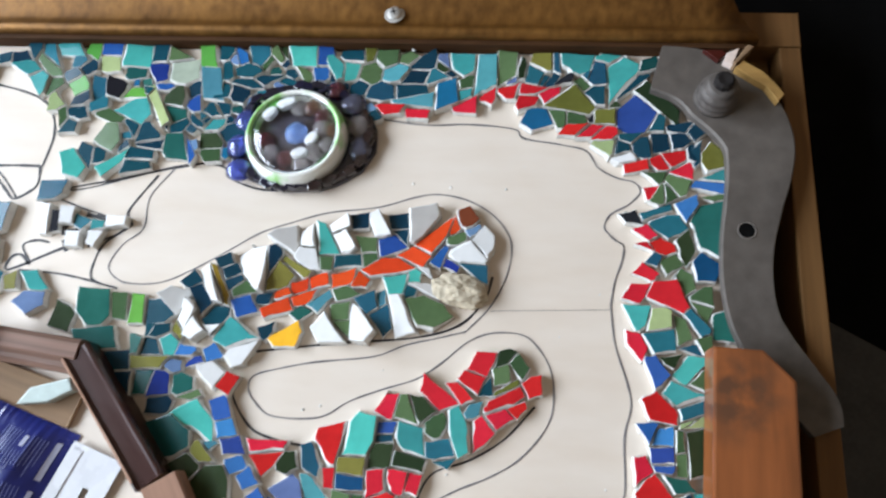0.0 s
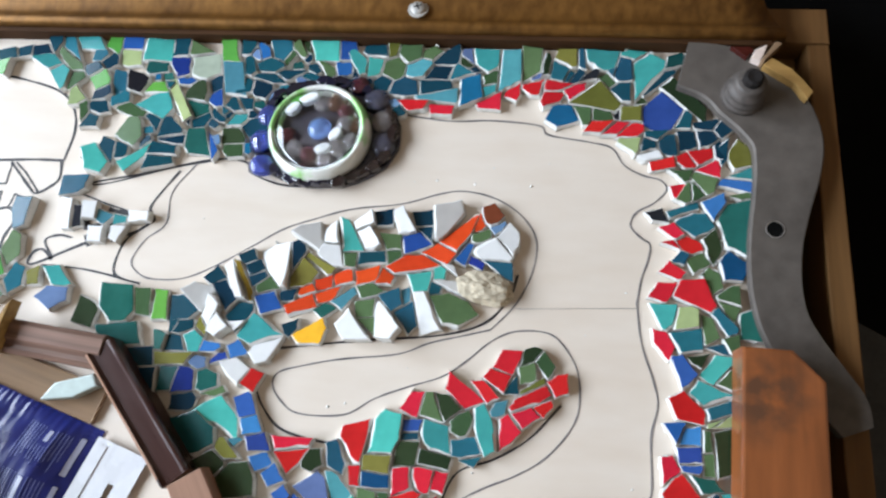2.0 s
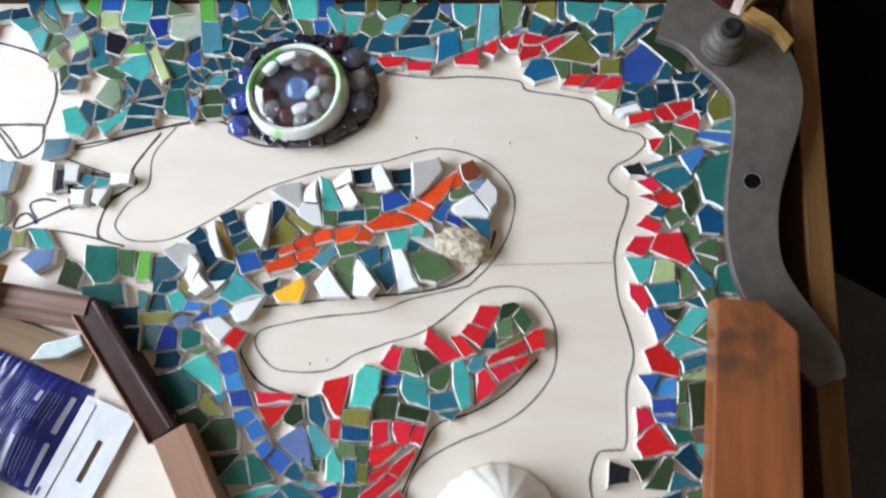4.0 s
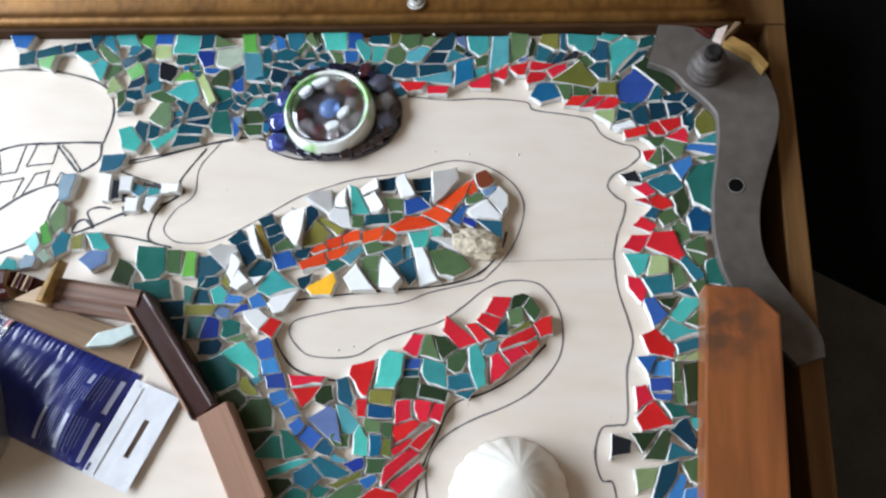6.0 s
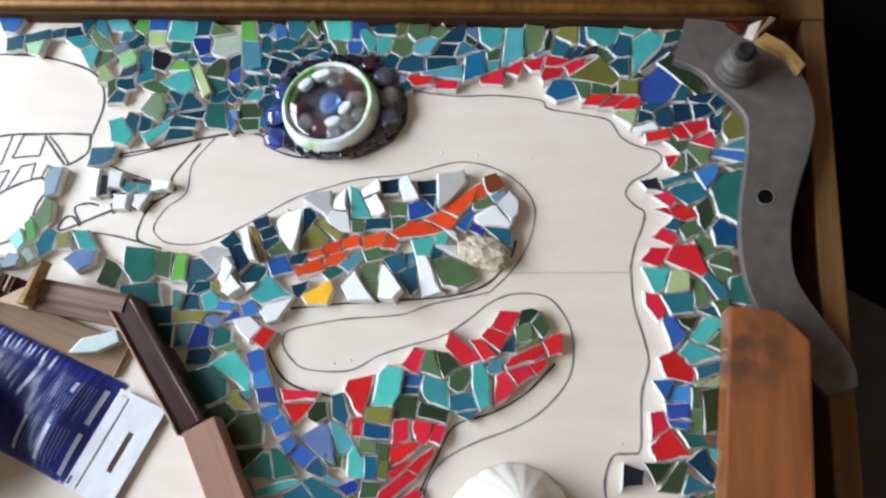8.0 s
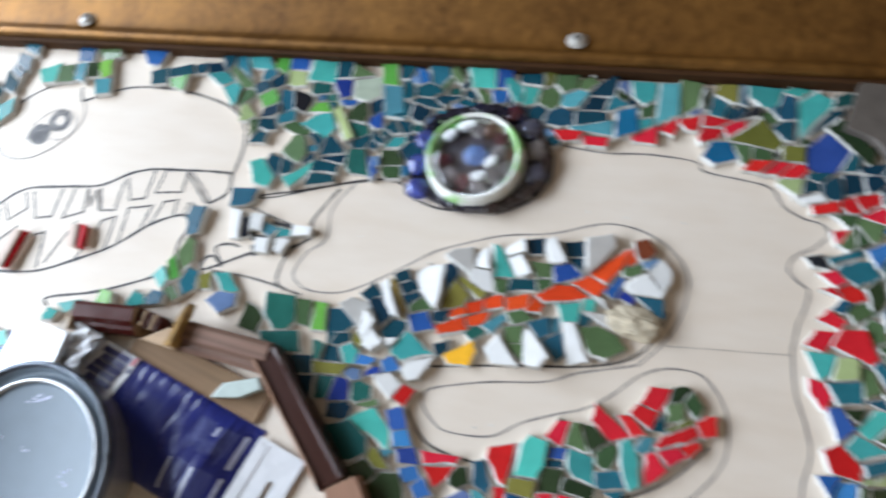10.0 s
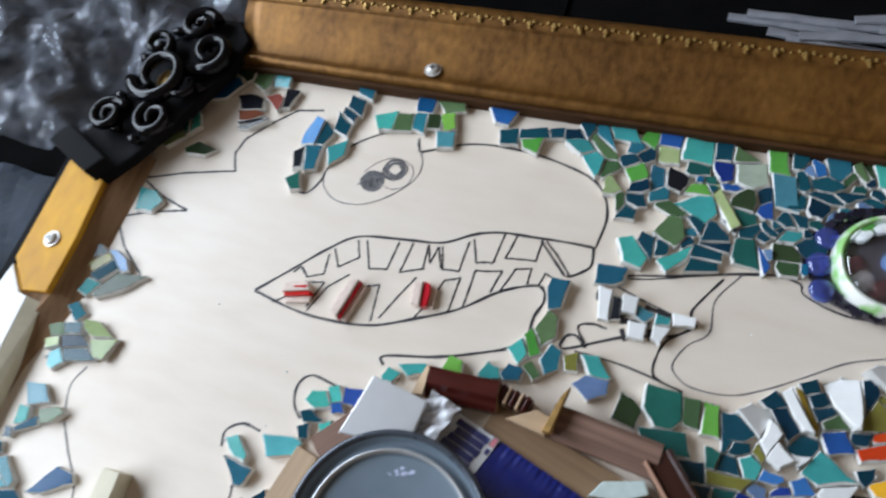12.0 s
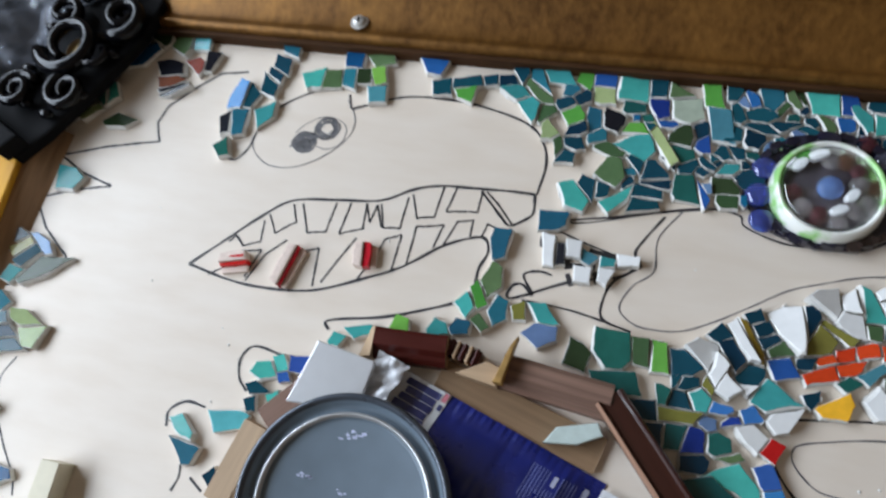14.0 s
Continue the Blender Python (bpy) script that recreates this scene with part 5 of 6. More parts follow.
shard("snout", "olive", (-382.3, 185.6), (-373.0, 194.0), (-376.7, 198.6), (-387.7, 190.1))
shard("snout", "petrol", (-376.9, 179.6), (-366.6, 191.6), (-372.6, 194.9), (-382.9, 183.6))
shard("snout", "greyblue", (-363.6, 188.9), (-359.4, 190.5), (-363.4, 196.8), (-373.7, 201.1), (-378.3, 200.2))
shard("snout", "turquoise", (-379.9, 170.1), (-373.1, 180.5), (-382.2, 182.2), (-386.1, 172.0))
shard("snout", "bottle", (-372.2, 170.7), (-358.1, 178.2), (-344.4, 190.4), (-365.1, 188.5), (-375.4, 172.9))
shard("snout", "teal", (-378.5, 154.3), (-374.4, 160.0), (-382.3, 165.1), (-387.1, 161.4))
shard("snout", "moss", (-387.5, 142.2), (-379.9, 144.7), (-384.2, 151.6), (-392.4, 147.9))
shard("snout", "petrol", (-380.1, 145.7), (-370.0, 148.8), (-372.9, 154.9), (-383.6, 152.1))
shard("snout", "pale", (-369.0, 151.5), (-362.6, 148.8), (-349.8, 151.1), (-360.7, 157.0), (-370.1, 156.6))
shard("snout", "pale", (-388.0, 135.0), (-379.2, 138.9), (-382.0, 143.9), (-391.1, 139.6))
shard("snout", "petrol", (-378.5, 138.3), (-362.3, 142.9), (-369.5, 147.2), (-381.8, 144.3))
shard("snout", "pale", (-359.6, 141.8), (-355.5, 138.0), (-348.6, 137.9), (-345.4, 150.4), (-362.1, 146.4))
shard("snout", "petrol", (-372.9, 131.3), (-354.0, 136.6), (-361.1, 140.8), (-376.1, 137.1))
shard("snout", "aqua", (-383.5, 126.3), (-379.1, 124.6), (-372.4, 130.4), (-379.1, 137.1), (-385.7, 132.4))
shard("snout", "aqua", (-381.6, 102.9), (-368.6, 107.6), (-377.3, 115.5), (-389.7, 113.7))
shard("snout", "turquoise", (-384.9, 91.5), (-377.7, 93.4), (-379.9, 101.4), (-385.7, 101.2))
shard("snout", "teal", (-381.1, 87.9), (-370.6, 93.9), (-373.2, 99.8), (-382.7, 90.7))
shard("snout", "moss", (-367.7, 96.0), (-360.6, 99.2), (-356.2, 104.2), (-360.6, 106.4), (-372.8, 101.9))
shard("snout", "petrol", (-387.6, 83.6), (-383.7, 84.0), (-385.0, 88.2), (-389.1, 88.1))
shard("snout", "teal", (-389.5, 71.7), (-384.7, 74.7), (-387.0, 79.8), (-394.5, 78.5))
shard("snout", "petrol", (-393.2, 64.3), (-386.6, 67.1), (-386.5, 71.0), (-396.7, 69.8))
shard("snout", "aqua", (-386.5, 53.7), (-372.0, 59.9), (-385.9, 67.3), (-392.7, 63.5))
shard("snout", "teal", (-375.9, 64.4), (-367.9, 60.4), (-367.4, 63.7), (-379.1, 73.6), (-384.4, 71.5))
shard("snout", "teal", (-381.7, 46.1), (-356.1, 53.4), (-365.5, 59.2), (-375.6, 55.8), (-385.3, 51.8))
shard("snout", "azure", (-358, 60.5), (-349, 62.5), (-333, 72.5), (-335.5, 76.5), (-345.5, 77.5))
shard("bend", "seagreen", (-51.8, 171.4), (-33.7, 171.9), (-37.4, 181.8), (-56.3, 179.3))
shard("bend", "petrol", (-40.7, 162.9), (-25.7, 162.2), (-27.4, 171.2), (-46.0, 168.7))
shard("bend", "olive", (-23.2, 163.4), (-10.5, 164.2), (-7.5, 168.6), (-24.2, 168.2))
shard("bend", "petrol", (-30.7, 152.2), (-22.9, 150.9), (-22.8, 161.6), (-36.4, 160.2))
shard("bend", "seagreen", (-21.0, 152.0), (-15.0, 152.7), (-12.7, 162.5), (-21.1, 161.4))


def reach(t, dx, dy):
    """How far the piece t reaches in the direction (dx, dy), and the lie of its edge there."""
    a, b, c = t[4], t[5], t[6]
    u, v = dx * math.cos(c) + dy * math.sin(c), -dx * math.sin(c) + dy * math.cos(c)
    f = math.hypot(u / a, v / b)
    nu, nv = u / a ** 2, v / b ** 2
    n = Vector((nu * math.cos(c) - nv * math.sin(c), nu * math.sin(c) + nv * math.cos(c)))
    return 1 / f, n.normalized()


def clip(poly, p, n):
    out = []
    for a, b in zip(poly, poly[1:] + poly[:1]):
        da, db = (a - p).dot(n), (b - p).dot(n)
        if da <= 0:
            out.append(a)
        if da * db < 0:
            out.append(a + (b - a) * (da / (da - db)))
    return out


def inset(poly, d):
    n, out = len(poly), []
    for i in range(n):
        a, b, c = poly[i - 1], poly[i], poly[(i + 1) % n]
        e, f = (b - a).normalized(), (c - b).normalized()
        m = Vector((-e.y - f.y, e.x + f.x))
        k = m.length_squared
        out.append(b + m * (2 * d / k if k > 0.5 else d) if k > 1e-6 else b)
    return out


def area(poly):
    return 0.5 * sum(a.x * b.y - a.y * b.x for a, b in zip(poly, poly[1:] + poly[:1]))


def tidy(poly, least=0.9):
    """Drops corners that lie too close together."""
    out = []
    for p in poly:
        if not out or (p - out[-1]).length > least:
            out.append(p)
    if len(out) > 1 and (out[0] - out[-1]).length < least:
        out.pop()
    return out


BEDS = {"sea": "blue and green pieces below the gilt rail", "edge": "red-toothed border of broken pieces", "orange": "white-toothed lobe with an orange stripe",
        "bend": "turquoise, blue and dark green pieces", "redfin": "red-edged lobe of broken pieces", "snout": "loose scattered blue and green pieces"}
rng = random.Random(11)
bed_geo = {k: ([], []) for k in BEDS}
bed_ob = {}
for k in BEDS:
    o = new("adhesive_bed")
    o.parent = panel
    bed_ob[k] = o
made = []


def part_from(t, o, poly):
    """Cuts poly, grown from piece t, along the best line between t and its neighbour o."""
    best = None
    for one, two, sign in ((o, t, 1), (t, o, -1)):
        for e, f in zip(one, one[1:] + one[:1]):
            n = Vector((f.y - e.y, e.x - f.x)).normalized()
            g = min((v - e).dot(n) for v in two)
            if best is None or g > best[0]:
                best = (g, e, n, sign)
    g, e, n, sign = best
    line = e + n * (g / 2)
    cut = clip(poly, line + n * 0.08, -n) if sign > 0 else clip(poly, line - n * 0.08, n)
    return cut if len(cut) > 2 else poly


FIXED = {}
for i, t in enumerate(LAID):
    if len(t) > 7:
        poly = inset(t[7], -0.7 if t[0] == "snout" else -1.3)
        for j, o in enumerate(LAID):
            if j != i and len(o) > 7 and math.hypot(o[2] - t[2], o[3] - t[3]) < t[4] + o[4] + 3:
                poly = part_from(t[7], o[7], poly)
        poly = tidy(poly, 0.5)
        FIXED[i] = poly if len(poly) > 2 and area(poly) > 4 else t[7]
for i, t in enumerate(LAID):
    bed, glaze, x, y, a, b, c = t[:7]
    mid = Vector((x, y))
    if len(t) > 7:
        made.append((t, FIXED[i]))
        continue
    grow = 1.05 if bed == "snout" else 1.34 if bed == "sea" else 1.22
    corners = [(-1, -1), (1, -1), (1, 1), (-1, 1)]
    kind = rng.random()
    if kind < 0.16 and a * b > 12:
        corners.pop(rng.randrange(4))
    elif kind < 0.5:
        k = rng.randrange(4)
        p, q, r = Vector(corners[k - 1]), Vector(corners[k]), Vector(corners[(k + 1) % 4])
        corners[k:k + 1] = [tuple(q + (p - q) * rng.uniform(0.2, 0.45)), tuple(q + (r - q) * rng.uniform(0.2, 0.45))]
    poly = []
    for u, v in corners:
        px, py = a * grow * (u + rng.uniform(-0.2, 0.16)), b * grow * (v + rng.uniform(-0.2, 0.16))
        poly.append(mid + Vector((px * math.cos(c) - py * math.sin(c), px * math.sin(c) + py * math.cos(c))))
    for j, o in enumerate(LAID):
        if j == i:
            continue
        dx, dy = o[2] - x, o[3] - y
        gap = math.hypot(dx, dy)
        if gap > 60 or gap < 0.3:
            continue
        if len(o) > 7:
            q = FIXED[j]
            best = None
            for e, f in zip(q, q[1:] + q[:1]):
                n = Vector((f.y - e.y, e.x - f.x)).normalized()
                k = (mid - e).dot(n)
                if best is None or k > best[0]:
                    best = (k, e, n)
            if best[0] > 0.4:
                cut = clip(poly, best[1] + best[2] * 0.2, -best[2])
                if len(cut) > 2:
                    poly = cut
            continue
        ri, ni = reach(t, dx / gap, dy / gap)
        rj, nj = reach(o, -dx / gap, -dy / gap)
        n = ni - nj
        n = n.normalized() if n.length > 0.2 else Vector((dx / gap, dy / gap))
        cut = clip(poly, mid + Vector((dx, dy)) * (ri / (ri + rj)) - n * 0.2, n)
        if len(cut) > 2:
            poly = cut
    poly = tidy(poly)
    if len(poly) < 3 or area(poly) < 5:
        continue
    made.append((t, poly))

# slivers wedged into the open joints below the gilt rail
def span(poly, p):
    """Distance from p to the outline of poly, below zero inside."""
    out = -99.0
    near = 99.0
    for a, b in zip(poly, poly[1:] + poly[:1]):
        e = b - a
        out = max(out, (p - a).dot(Vector((e.y, -e.x)).normalized()))
        k = min(1, max(0, (p - a).dot(e) / e.length_squared))
        near = min(near, (a + e * k - p).length)
    return near if out > 0 else out


rf = random.Random(31)
solid = [q for t, q in made if t[0] in ("sea", "edge") and q[0].y > 235]
for k in range(30):
    a, b = 2 * math.pi * k / 30, 2 * math.pi * (k + 1) / 30
    solid.append([Vector((43 + 39 * f * math.cos(c), 283.5 + 28 * f * math.sin(c))) for c, f in ((a, 0.85), (a, 1), (b, 1), (b, 0.85))])
spots = [Vector((-60 + 2.6 * i + rf.uniform(-1, 1), 262 + 2.6 * j + rf.uniform(-1, 1))) for i in range(112) for j in range(29)]
rf.shuffle(spots)
for p in spots:
    if ((p.x - 43) / 40) ** 2 + ((p.y - 283.5) / 29) ** 2 < 1 or p.y > 336:
        continue
    close = [(span(q, p), q) for q in solid if (q[0] - p).length < 26]
    if not close or min(c[0] for c in close) < 1.25:
        continue
    turns = sorted(math.atan2(m.y, m.x) for m in (sum(q, Vector((0, 0))) / len(q) - p for d, q in close if d < 7))
    if len(turns) < 4 or max(b - a for a, b in zip(turns, turns[1:] + [turns[0] + 2 * math.pi])) > 2.5:
        continue
    r = rf.uniform(3.4, 5.0)
    poly = [p + Vector((math.cos(a), math.sin(a))) * r * rf.uniform(0.8, 1.1) for a in [k * 1.2566 + rf.uniform(-0.3, 0.3) for k in range(5)]]
    for d, q in close:
        best = max((((p - a).dot(Vector((b.y - a.y, a.x - b.x)).normalized()), a, Vector((b.y - a.y, a.x - b.x)).normalized()) for a, b in zip(q, q[1:] + q[:1])), key=lambda v: v[0])
        cut = clip(poly, best[1] + best[2] * 0.2, -best[2])
        if len(cut) > 2:
            poly = cut
    poly = tidy(poly)
    if len(poly) > 2 and area(poly) > 4:
        made.append((("sea", rf.choice(("petrol", "petrol", "petrol", "teal", "azure", "seagreen", "bottle", "greyblue")), p.x, p.y, r, r, 0.0), poly))
        solid.append(poly)

for t, poly in made:
    bed, glaze, x, y, a, b, c = t[:7]
    mid = sum(poly, Vector((0, 0))) / len(poly)
    high = rng.uniform(3.2, 4.6) + (0.8 if glaze == "white" else 0)
    lean = Vector((rng.uniform(-0.12, 0.12), rng.uniform(-0.12, 0.12)))
    if glaze == "white" and bed == "orange":
        lean, high = lean * 2.6, high + rng.uniform(0.0, 2.4)
    rough, push = [], []
    side_of = [Vector((p.y - q.y, q.x - p.x)).normalized() for p, q in zip(poly, poly[1:] + poly[:1])]
    most = min(1.5, (0.11 if glaze in ("red", "orange", "white", "turquoise") else 0.075) * math.sqrt(area(poly)))
    flake = []
    for w in side_of:
        # pale flakes favour near and window sides, to put in bright lit edges
        facing = w.dot(Vector((0.35, 0.94)))
        odds = 0.5 if facing > 0.3 else 0.2
        flake.append(most * rng.uniform(0.35, 1.0) if rng.random() < odds else most * rng.uniform(0.0, 0.16))
    for k, (p, q) in enumerate(zip(poly, poly[1:] + poly[:1])):
        rough.append(p)
        push.append(side_of[k] * flake[k] * 0.8 + side_of[k - 1] * flake[k - 1] * 0.8)
        e = q - p
        if e.length > 3.2:
            for u in ((0.5,) if e.length < 8 else (0.33, 0.68)):
                rough.append(p + e * (u + rng.uniform(-0.1, 0.1)) + side_of[k] * rng.uniform(-0.15, 0.42))
                push.append(side_of[k] * flake[k] * rng.uniform(0.5, 1.35))
    poly = rough
    d = min(0.45, 0.03 * math.sqrt(area(poly)) + 0.1)
    top = [p + w for p, w in zip(inset(poly, d * rng.uniform(0.2, 0.55)), push)]
    if area(top) < 0.4 * area(poly):
        top = [mid + (p - mid) * 0.86 for p in poly]
    low = 0.35
    n = len(poly)
    rise = lambda p, h: h + (p - mid).dot(lean)
    verts = [((p.x - mid.x) * MM, (p.y - mid.y) * MM, low * MM) for p in poly]
    verts += [((p.x - mid.x) * MM, (p.y - mid.y) * MM, (rise(p, high) - 0.6 - 0.5 * w.length) * MM) for p, w in ((q * 0.8 + r * 0.2, w) for q, r, w in zip(poly, top, push))]
    verts += [((p.x - mid.x) * MM, (p.y - mid.y) * MM, rise(p, high) * MM) for p in top]
    inner = [mid + (p - mid) * 0.94 for p in top]
    verts += [((p.x - mid.x) * MM, (p.y - mid.y) * MM, (rise(p, high) + 0.16) * MM) for p in inner]
    faces, slots = [], []
    for r in range(3):
        for k in range(n):
            m = (k + 1) % n
            faces.append((r * n + k, r * n + m, (r + 1) * n + m, (r + 1) * n + k))
            slots.append(0 if r == 2 else 1)
    faces.append(tuple(range(3 * n, 4 * n)))
    slots.append(0)
    ob = new("tile", mesh_of("tile", verts, faces, [glaze, "body"], slots))
    ob.parent = bed_ob[bed]
    ob.location = (mid.x * MM, mid.y * MM, 0)
    bv, bf = bed_geo[bed]
    s = len(bv)
    glue = [mid + (p - mid) * 1.02 for p in poly]
    bv += [(p.x * MM, p.y * MM, 0.02 * MM) for p in glue] + [(p.x * MM, p.y * MM, 0.5 * MM) for p in poly]
    bf += [(s + k, s + (k + 1) % n, s + n + (k + 1) % n, s + n + k) for k in range(n)] + [tuple(range(s + n, s + 2 * n))]
# pale crumbs and smears between the pieces, also painting bright specular glints there
rj = random.Random(77)
verts, faces = [], []
for t, poly in made:
    if t[0] == "snout" and rj.random() < 0.6:
        continue
    for p, q in zip(poly, poly[1:] + poly[:1]):
        if rj.random() > 0.42:
            continue
        c = p + (q - p) * rj.uniform(0.0, 1.0)
        along = (q - p).normalized() * rj.uniform(0.5, 1.9)
        across = Vector((-along.y, along.x)).normalized() * rj.uniform(0.25, 0.6)
        h = rj.uniform(2.6, 4.9)
        n = len(verts)
        for w, z in ((-along - across, 0.1), (along - across, 0.1), (along * 0.9 + across, 0.1), (-along + across, 0.1), (-along * 0.7, h * rj.uniform(0.7, 1)), (along * 0.6, h)):
            verts.append(((c.x + w.x) * MM, (c.y + w.y) * MM, z * MM))
        faces += [(n, n + 1, n + 5, n + 4), (n + 2, n + 3, n + 4, n + 5), (n + 1, n + 2, n + 5), (n + 3, n, n + 4)]
smear = new("clay_residue", mesh_of("clay_residue", verts, faces, ["body"]))
smear.parent = panel
tagged(smear, "pale crumbs between the tiles, standing in for bright glints too", kind="stuff")
for k, o in bed_ob.items():
    me = mesh_of("adhesive_bed", *bed_geo[k], ["glue"])
    flat = new("adhesive_bed", me)
    flat.parent = panel
    tagged(flat, BEDS[k], kind="stuff")
    for child in [q for q in bpy.data.objects if q.parent == o]:
        child.parent = flat
    bpy.data.objects.remove(o)

# ---- things on the panel ----
# three red-and-white pieces standing in the drawn teeth
for x, y, turn, l, w, red in ((-249, 204, 14, 17, 4.6, 0.35), (-219, 206.5, 76, 25, 4.4, 0.15), (-180, 218.5, 96, 15, 4.4, 0.75)):
    s = tagged(empty("tile_stub", x, y, 0.2, turn), "red-glazed tile stub with a pale broken edge, on plywood", "tile", "stubs in the drawn teeth")
    part("clay_body", slab_bm([(-l / 2, -w * 0.2), (l / 2 - 1, -w * 0.1), (l / 2 - 2.0, w), (0, w * 1.1), (-l / 2 + 1, w * 0.9)], 0, 6.8, 0.9), "clay_cream", s)
    part("glaze", slab_bm([(-l / 2 + 0.8, -w * (0.25 + red)), (0, -w * (0.3 + red * 1.1)), (l / 2 - 1.5, -w * (0.2 + red)), (l / 2 - 0.6, -w * 0.12), (-l / 2 + 0.2, -w * 0.22)], 0, 5.4, 0.5), "red", s)
    if l == 17:
        part("glaze", slab_bm([(-l * 0.1, w * 0.25), (l * 0.35, w * 0.15), (l * 0.36, w * 0.5), (-l * 0.1, w * 0.45)], 6.7, 7.1, 0.1), "red", s)
    part("broken_edge", slab_bm([(-l / 2 + 1, -w * (1.0 + red)), (l / 2 - 2, -w * (0.95 + red)), (l / 2 - 1.6, -w * (0.25 + red)), (-l / 2 + 0.8, -w * (0.3 + red))], 0, 2.6, 0.4), "clay_cream", s)

# porous stone in the orange lobe
bm = bmesh.new()
bmesh.ops.create_icosphere(bm, subdivisions=4, radius=1.0)
for v in bm.verts:
    q = v.co * 1.6
    k = 1 + 0.22 * noise.noise(q) + 0.10 * noise.noise(q * 3.5) + 0.07 * noise.noise(q * 9)
    v.co = Vector((v.co.x * 14 * k, v.co.y * 7.5 * k, max(-0.2, v.co.z * 6 * k + 2.4))) * MM
stone = tagged(part("rough_stone", bm, "pumice"), "rough cream porous stone set among the tiles", "stone")
stone.matrix_world = pose(0.129, 0.2085, 0.0004, 0, 0, -12)

# glass-bead rosette
ros = tagged(empty("bead_rosette", 40, 284, 0), "round green-rimmed dish filled with glass nuggets, ringed by beads", "rosette")
def ring_shape(rx, ry, steps, jag, seed):
    r = random.Random(seed)
    return [(rx * math.cos(a) * (1 + r.uniform(-jag, jag)), ry * math.sin(a) * (1 + r.uniform(-jag, jag))) for a in [2 * math.pi * k / steps for k in range(steps)]]
base = part("dark_base", slab_bm([(x + 2, y + 1.5) for x, y in ring_shape(39.5, 30, 30, 0.03, 4)], 0.2, 2.6, 0.5), "navy_glass", ros)
r5 = random.Random(8)
for k in range(44):
    a = 2 * math.pi * k / 44 + r5.uniform(-0.06, 0.06)
    x, y = 2 + 35.5 * math.cos(a), 2 + 28.5 * math.sin(a)
    if x < -22 and y < 16:
        continue
    s = part("dark_shard", slab_bm([(px * 4.4, py * 3.0) for px, py in ring_shape(1, 1, 5, 0.25, k)], 2.5, 5 + r5.uniform(-1, 1.4), 0.5), "brown_glass" if x > 12 and y < 22 else "navy_glass", ros)
    s.matrix_local = pose(x * MM, y * MM, 0, r5.uniform(-14, 14), r5.uniform(-14, 14), math.degrees(a) + 90)
dish = part("dish", lathe_bm([(0, 1.5), (26.0, 1.5), (26.5, 3.5), (26.1, 7), (25.2, 10.2), (24.2, 11.9), (23.2, 12.3), (22.3, 11.4), (21.6, 8.4), (19.8, 5.6), (0, 4.6)], 72), "dish_green", ros, "white glazed dish streaked with green", smooth=True)
part("dish_floor", lathe_bm([(0, 4.7), (20.4, 5.6), (20.0, 6.2), (0, 5.6)], 48), "dish_inside", dish, smooth=True)
def nugget(x, y, z, r, material, squash=0.55, parent=None):
    p = part("glass_nugget", lathe_bm([(0, 0), (r * 0.8, 0.1), (r, r * squash * 0.35), (r * 0.9, r * squash * 0.75), (r * 0.6, r * squash * 1.05), (r * 0.25, r * squash * 1.2), (0, r * squash * 1.22)], 24), material, parent or ros, smooth=True)
    p.matrix_local = pose(x * MM, y * MM, z * MM, r5.uniform(-10, 10), r5.uniform(-10, 10), 0) @ Matrix.Diagonal((1 + r5.uniform(-0.08, 0.08), 1 + r5.uniform(-0.08, 0.08), 1, 1))
# the outer ring of nuggets, and the pale core of the blue ones
for x, y, r, m in ((-28.5, 10, 6.0, "bead_blue"), (-30.5, -4.5, 6.0, "bead_blue"), (-28, -18, 6.2, "bead_blue"), (27, 20.5, 6.6, "bead_violet"), (31.5, 8, 6.4, "bead_clear"), (33, -4.5, 6.2, "bead_violet"), (17, 29, 5.0, "bead_wine")):
    nugget(x, y, 2.6, r, m)
for x, y, r, m in ((0.5, 1.5, 6.4, "bead_sky"), (-17, -3, 4.6, "bead_wine"), (-4, -14.5, 4.8, "bead_wine"), (14, 13, 4.8, "bead_wine"), (7.5, 18, 5.0, "bead_brown"), (-12.5, -11.5, 5.2, "bead_clear"), (15, 5, 5.2, "bead_clear"), (20.3, 4.5, 4.4, "bead_brown"), (12, -9.5, 5.4, "bead_clear"), (0, 17.5, 4.8, "bead_clear"), (18.5, -5.5, 4.8, "bead_clear"), (5, -17, 4.6, "bead_clear")):
    nugget(x * 0.9, y * 0.88, 6.0, r * 0.95, m, 0.72, dish)
# white slivers in the dish; the first paints a glint on the glass
for x, y, a, l in ((10.5, -2.5, 50, 8.5), (-7, 19, 22, 11), (4.5, -12, 20, 9), (-15.5, 12.5, 44, 9)):
    s = part("white_shard", slab_bm([(px * l * 0.5, py * 2.6) for px, py in ring_shape(1, 1, 9, 0.1, int(l))], 7.6, 11.6, 0.9), "white", dish)
    s.matrix_local = pose(x * 0.9 * MM, y * 0.88 * MM, 0, 0, 0, a)
green = part("green_shard", slab_bm([(px * 4.4, py * 2.4) for px, py in ring_shape(1, 1, 5, 0.15, 3)], 8, 11.4, 0.7), "lime", dish)
green.matrix_local = pose(-0.0115, 0.0155, 0, 0, 0, 32)
cover = part("glass_cover", lathe_bm([(0, 14.6), (8, 14.3), (15, 13.2), (19.5, 12.0), (22.1, 10.9), (22.0, 10.3), (19, 11.2), (15, 12.3), (8, 13.3), (0, 13.6)], 64), "cover_glass", dish, "clear glass lens over the nuggets", smooth=True)
cover.visible_shadow = False

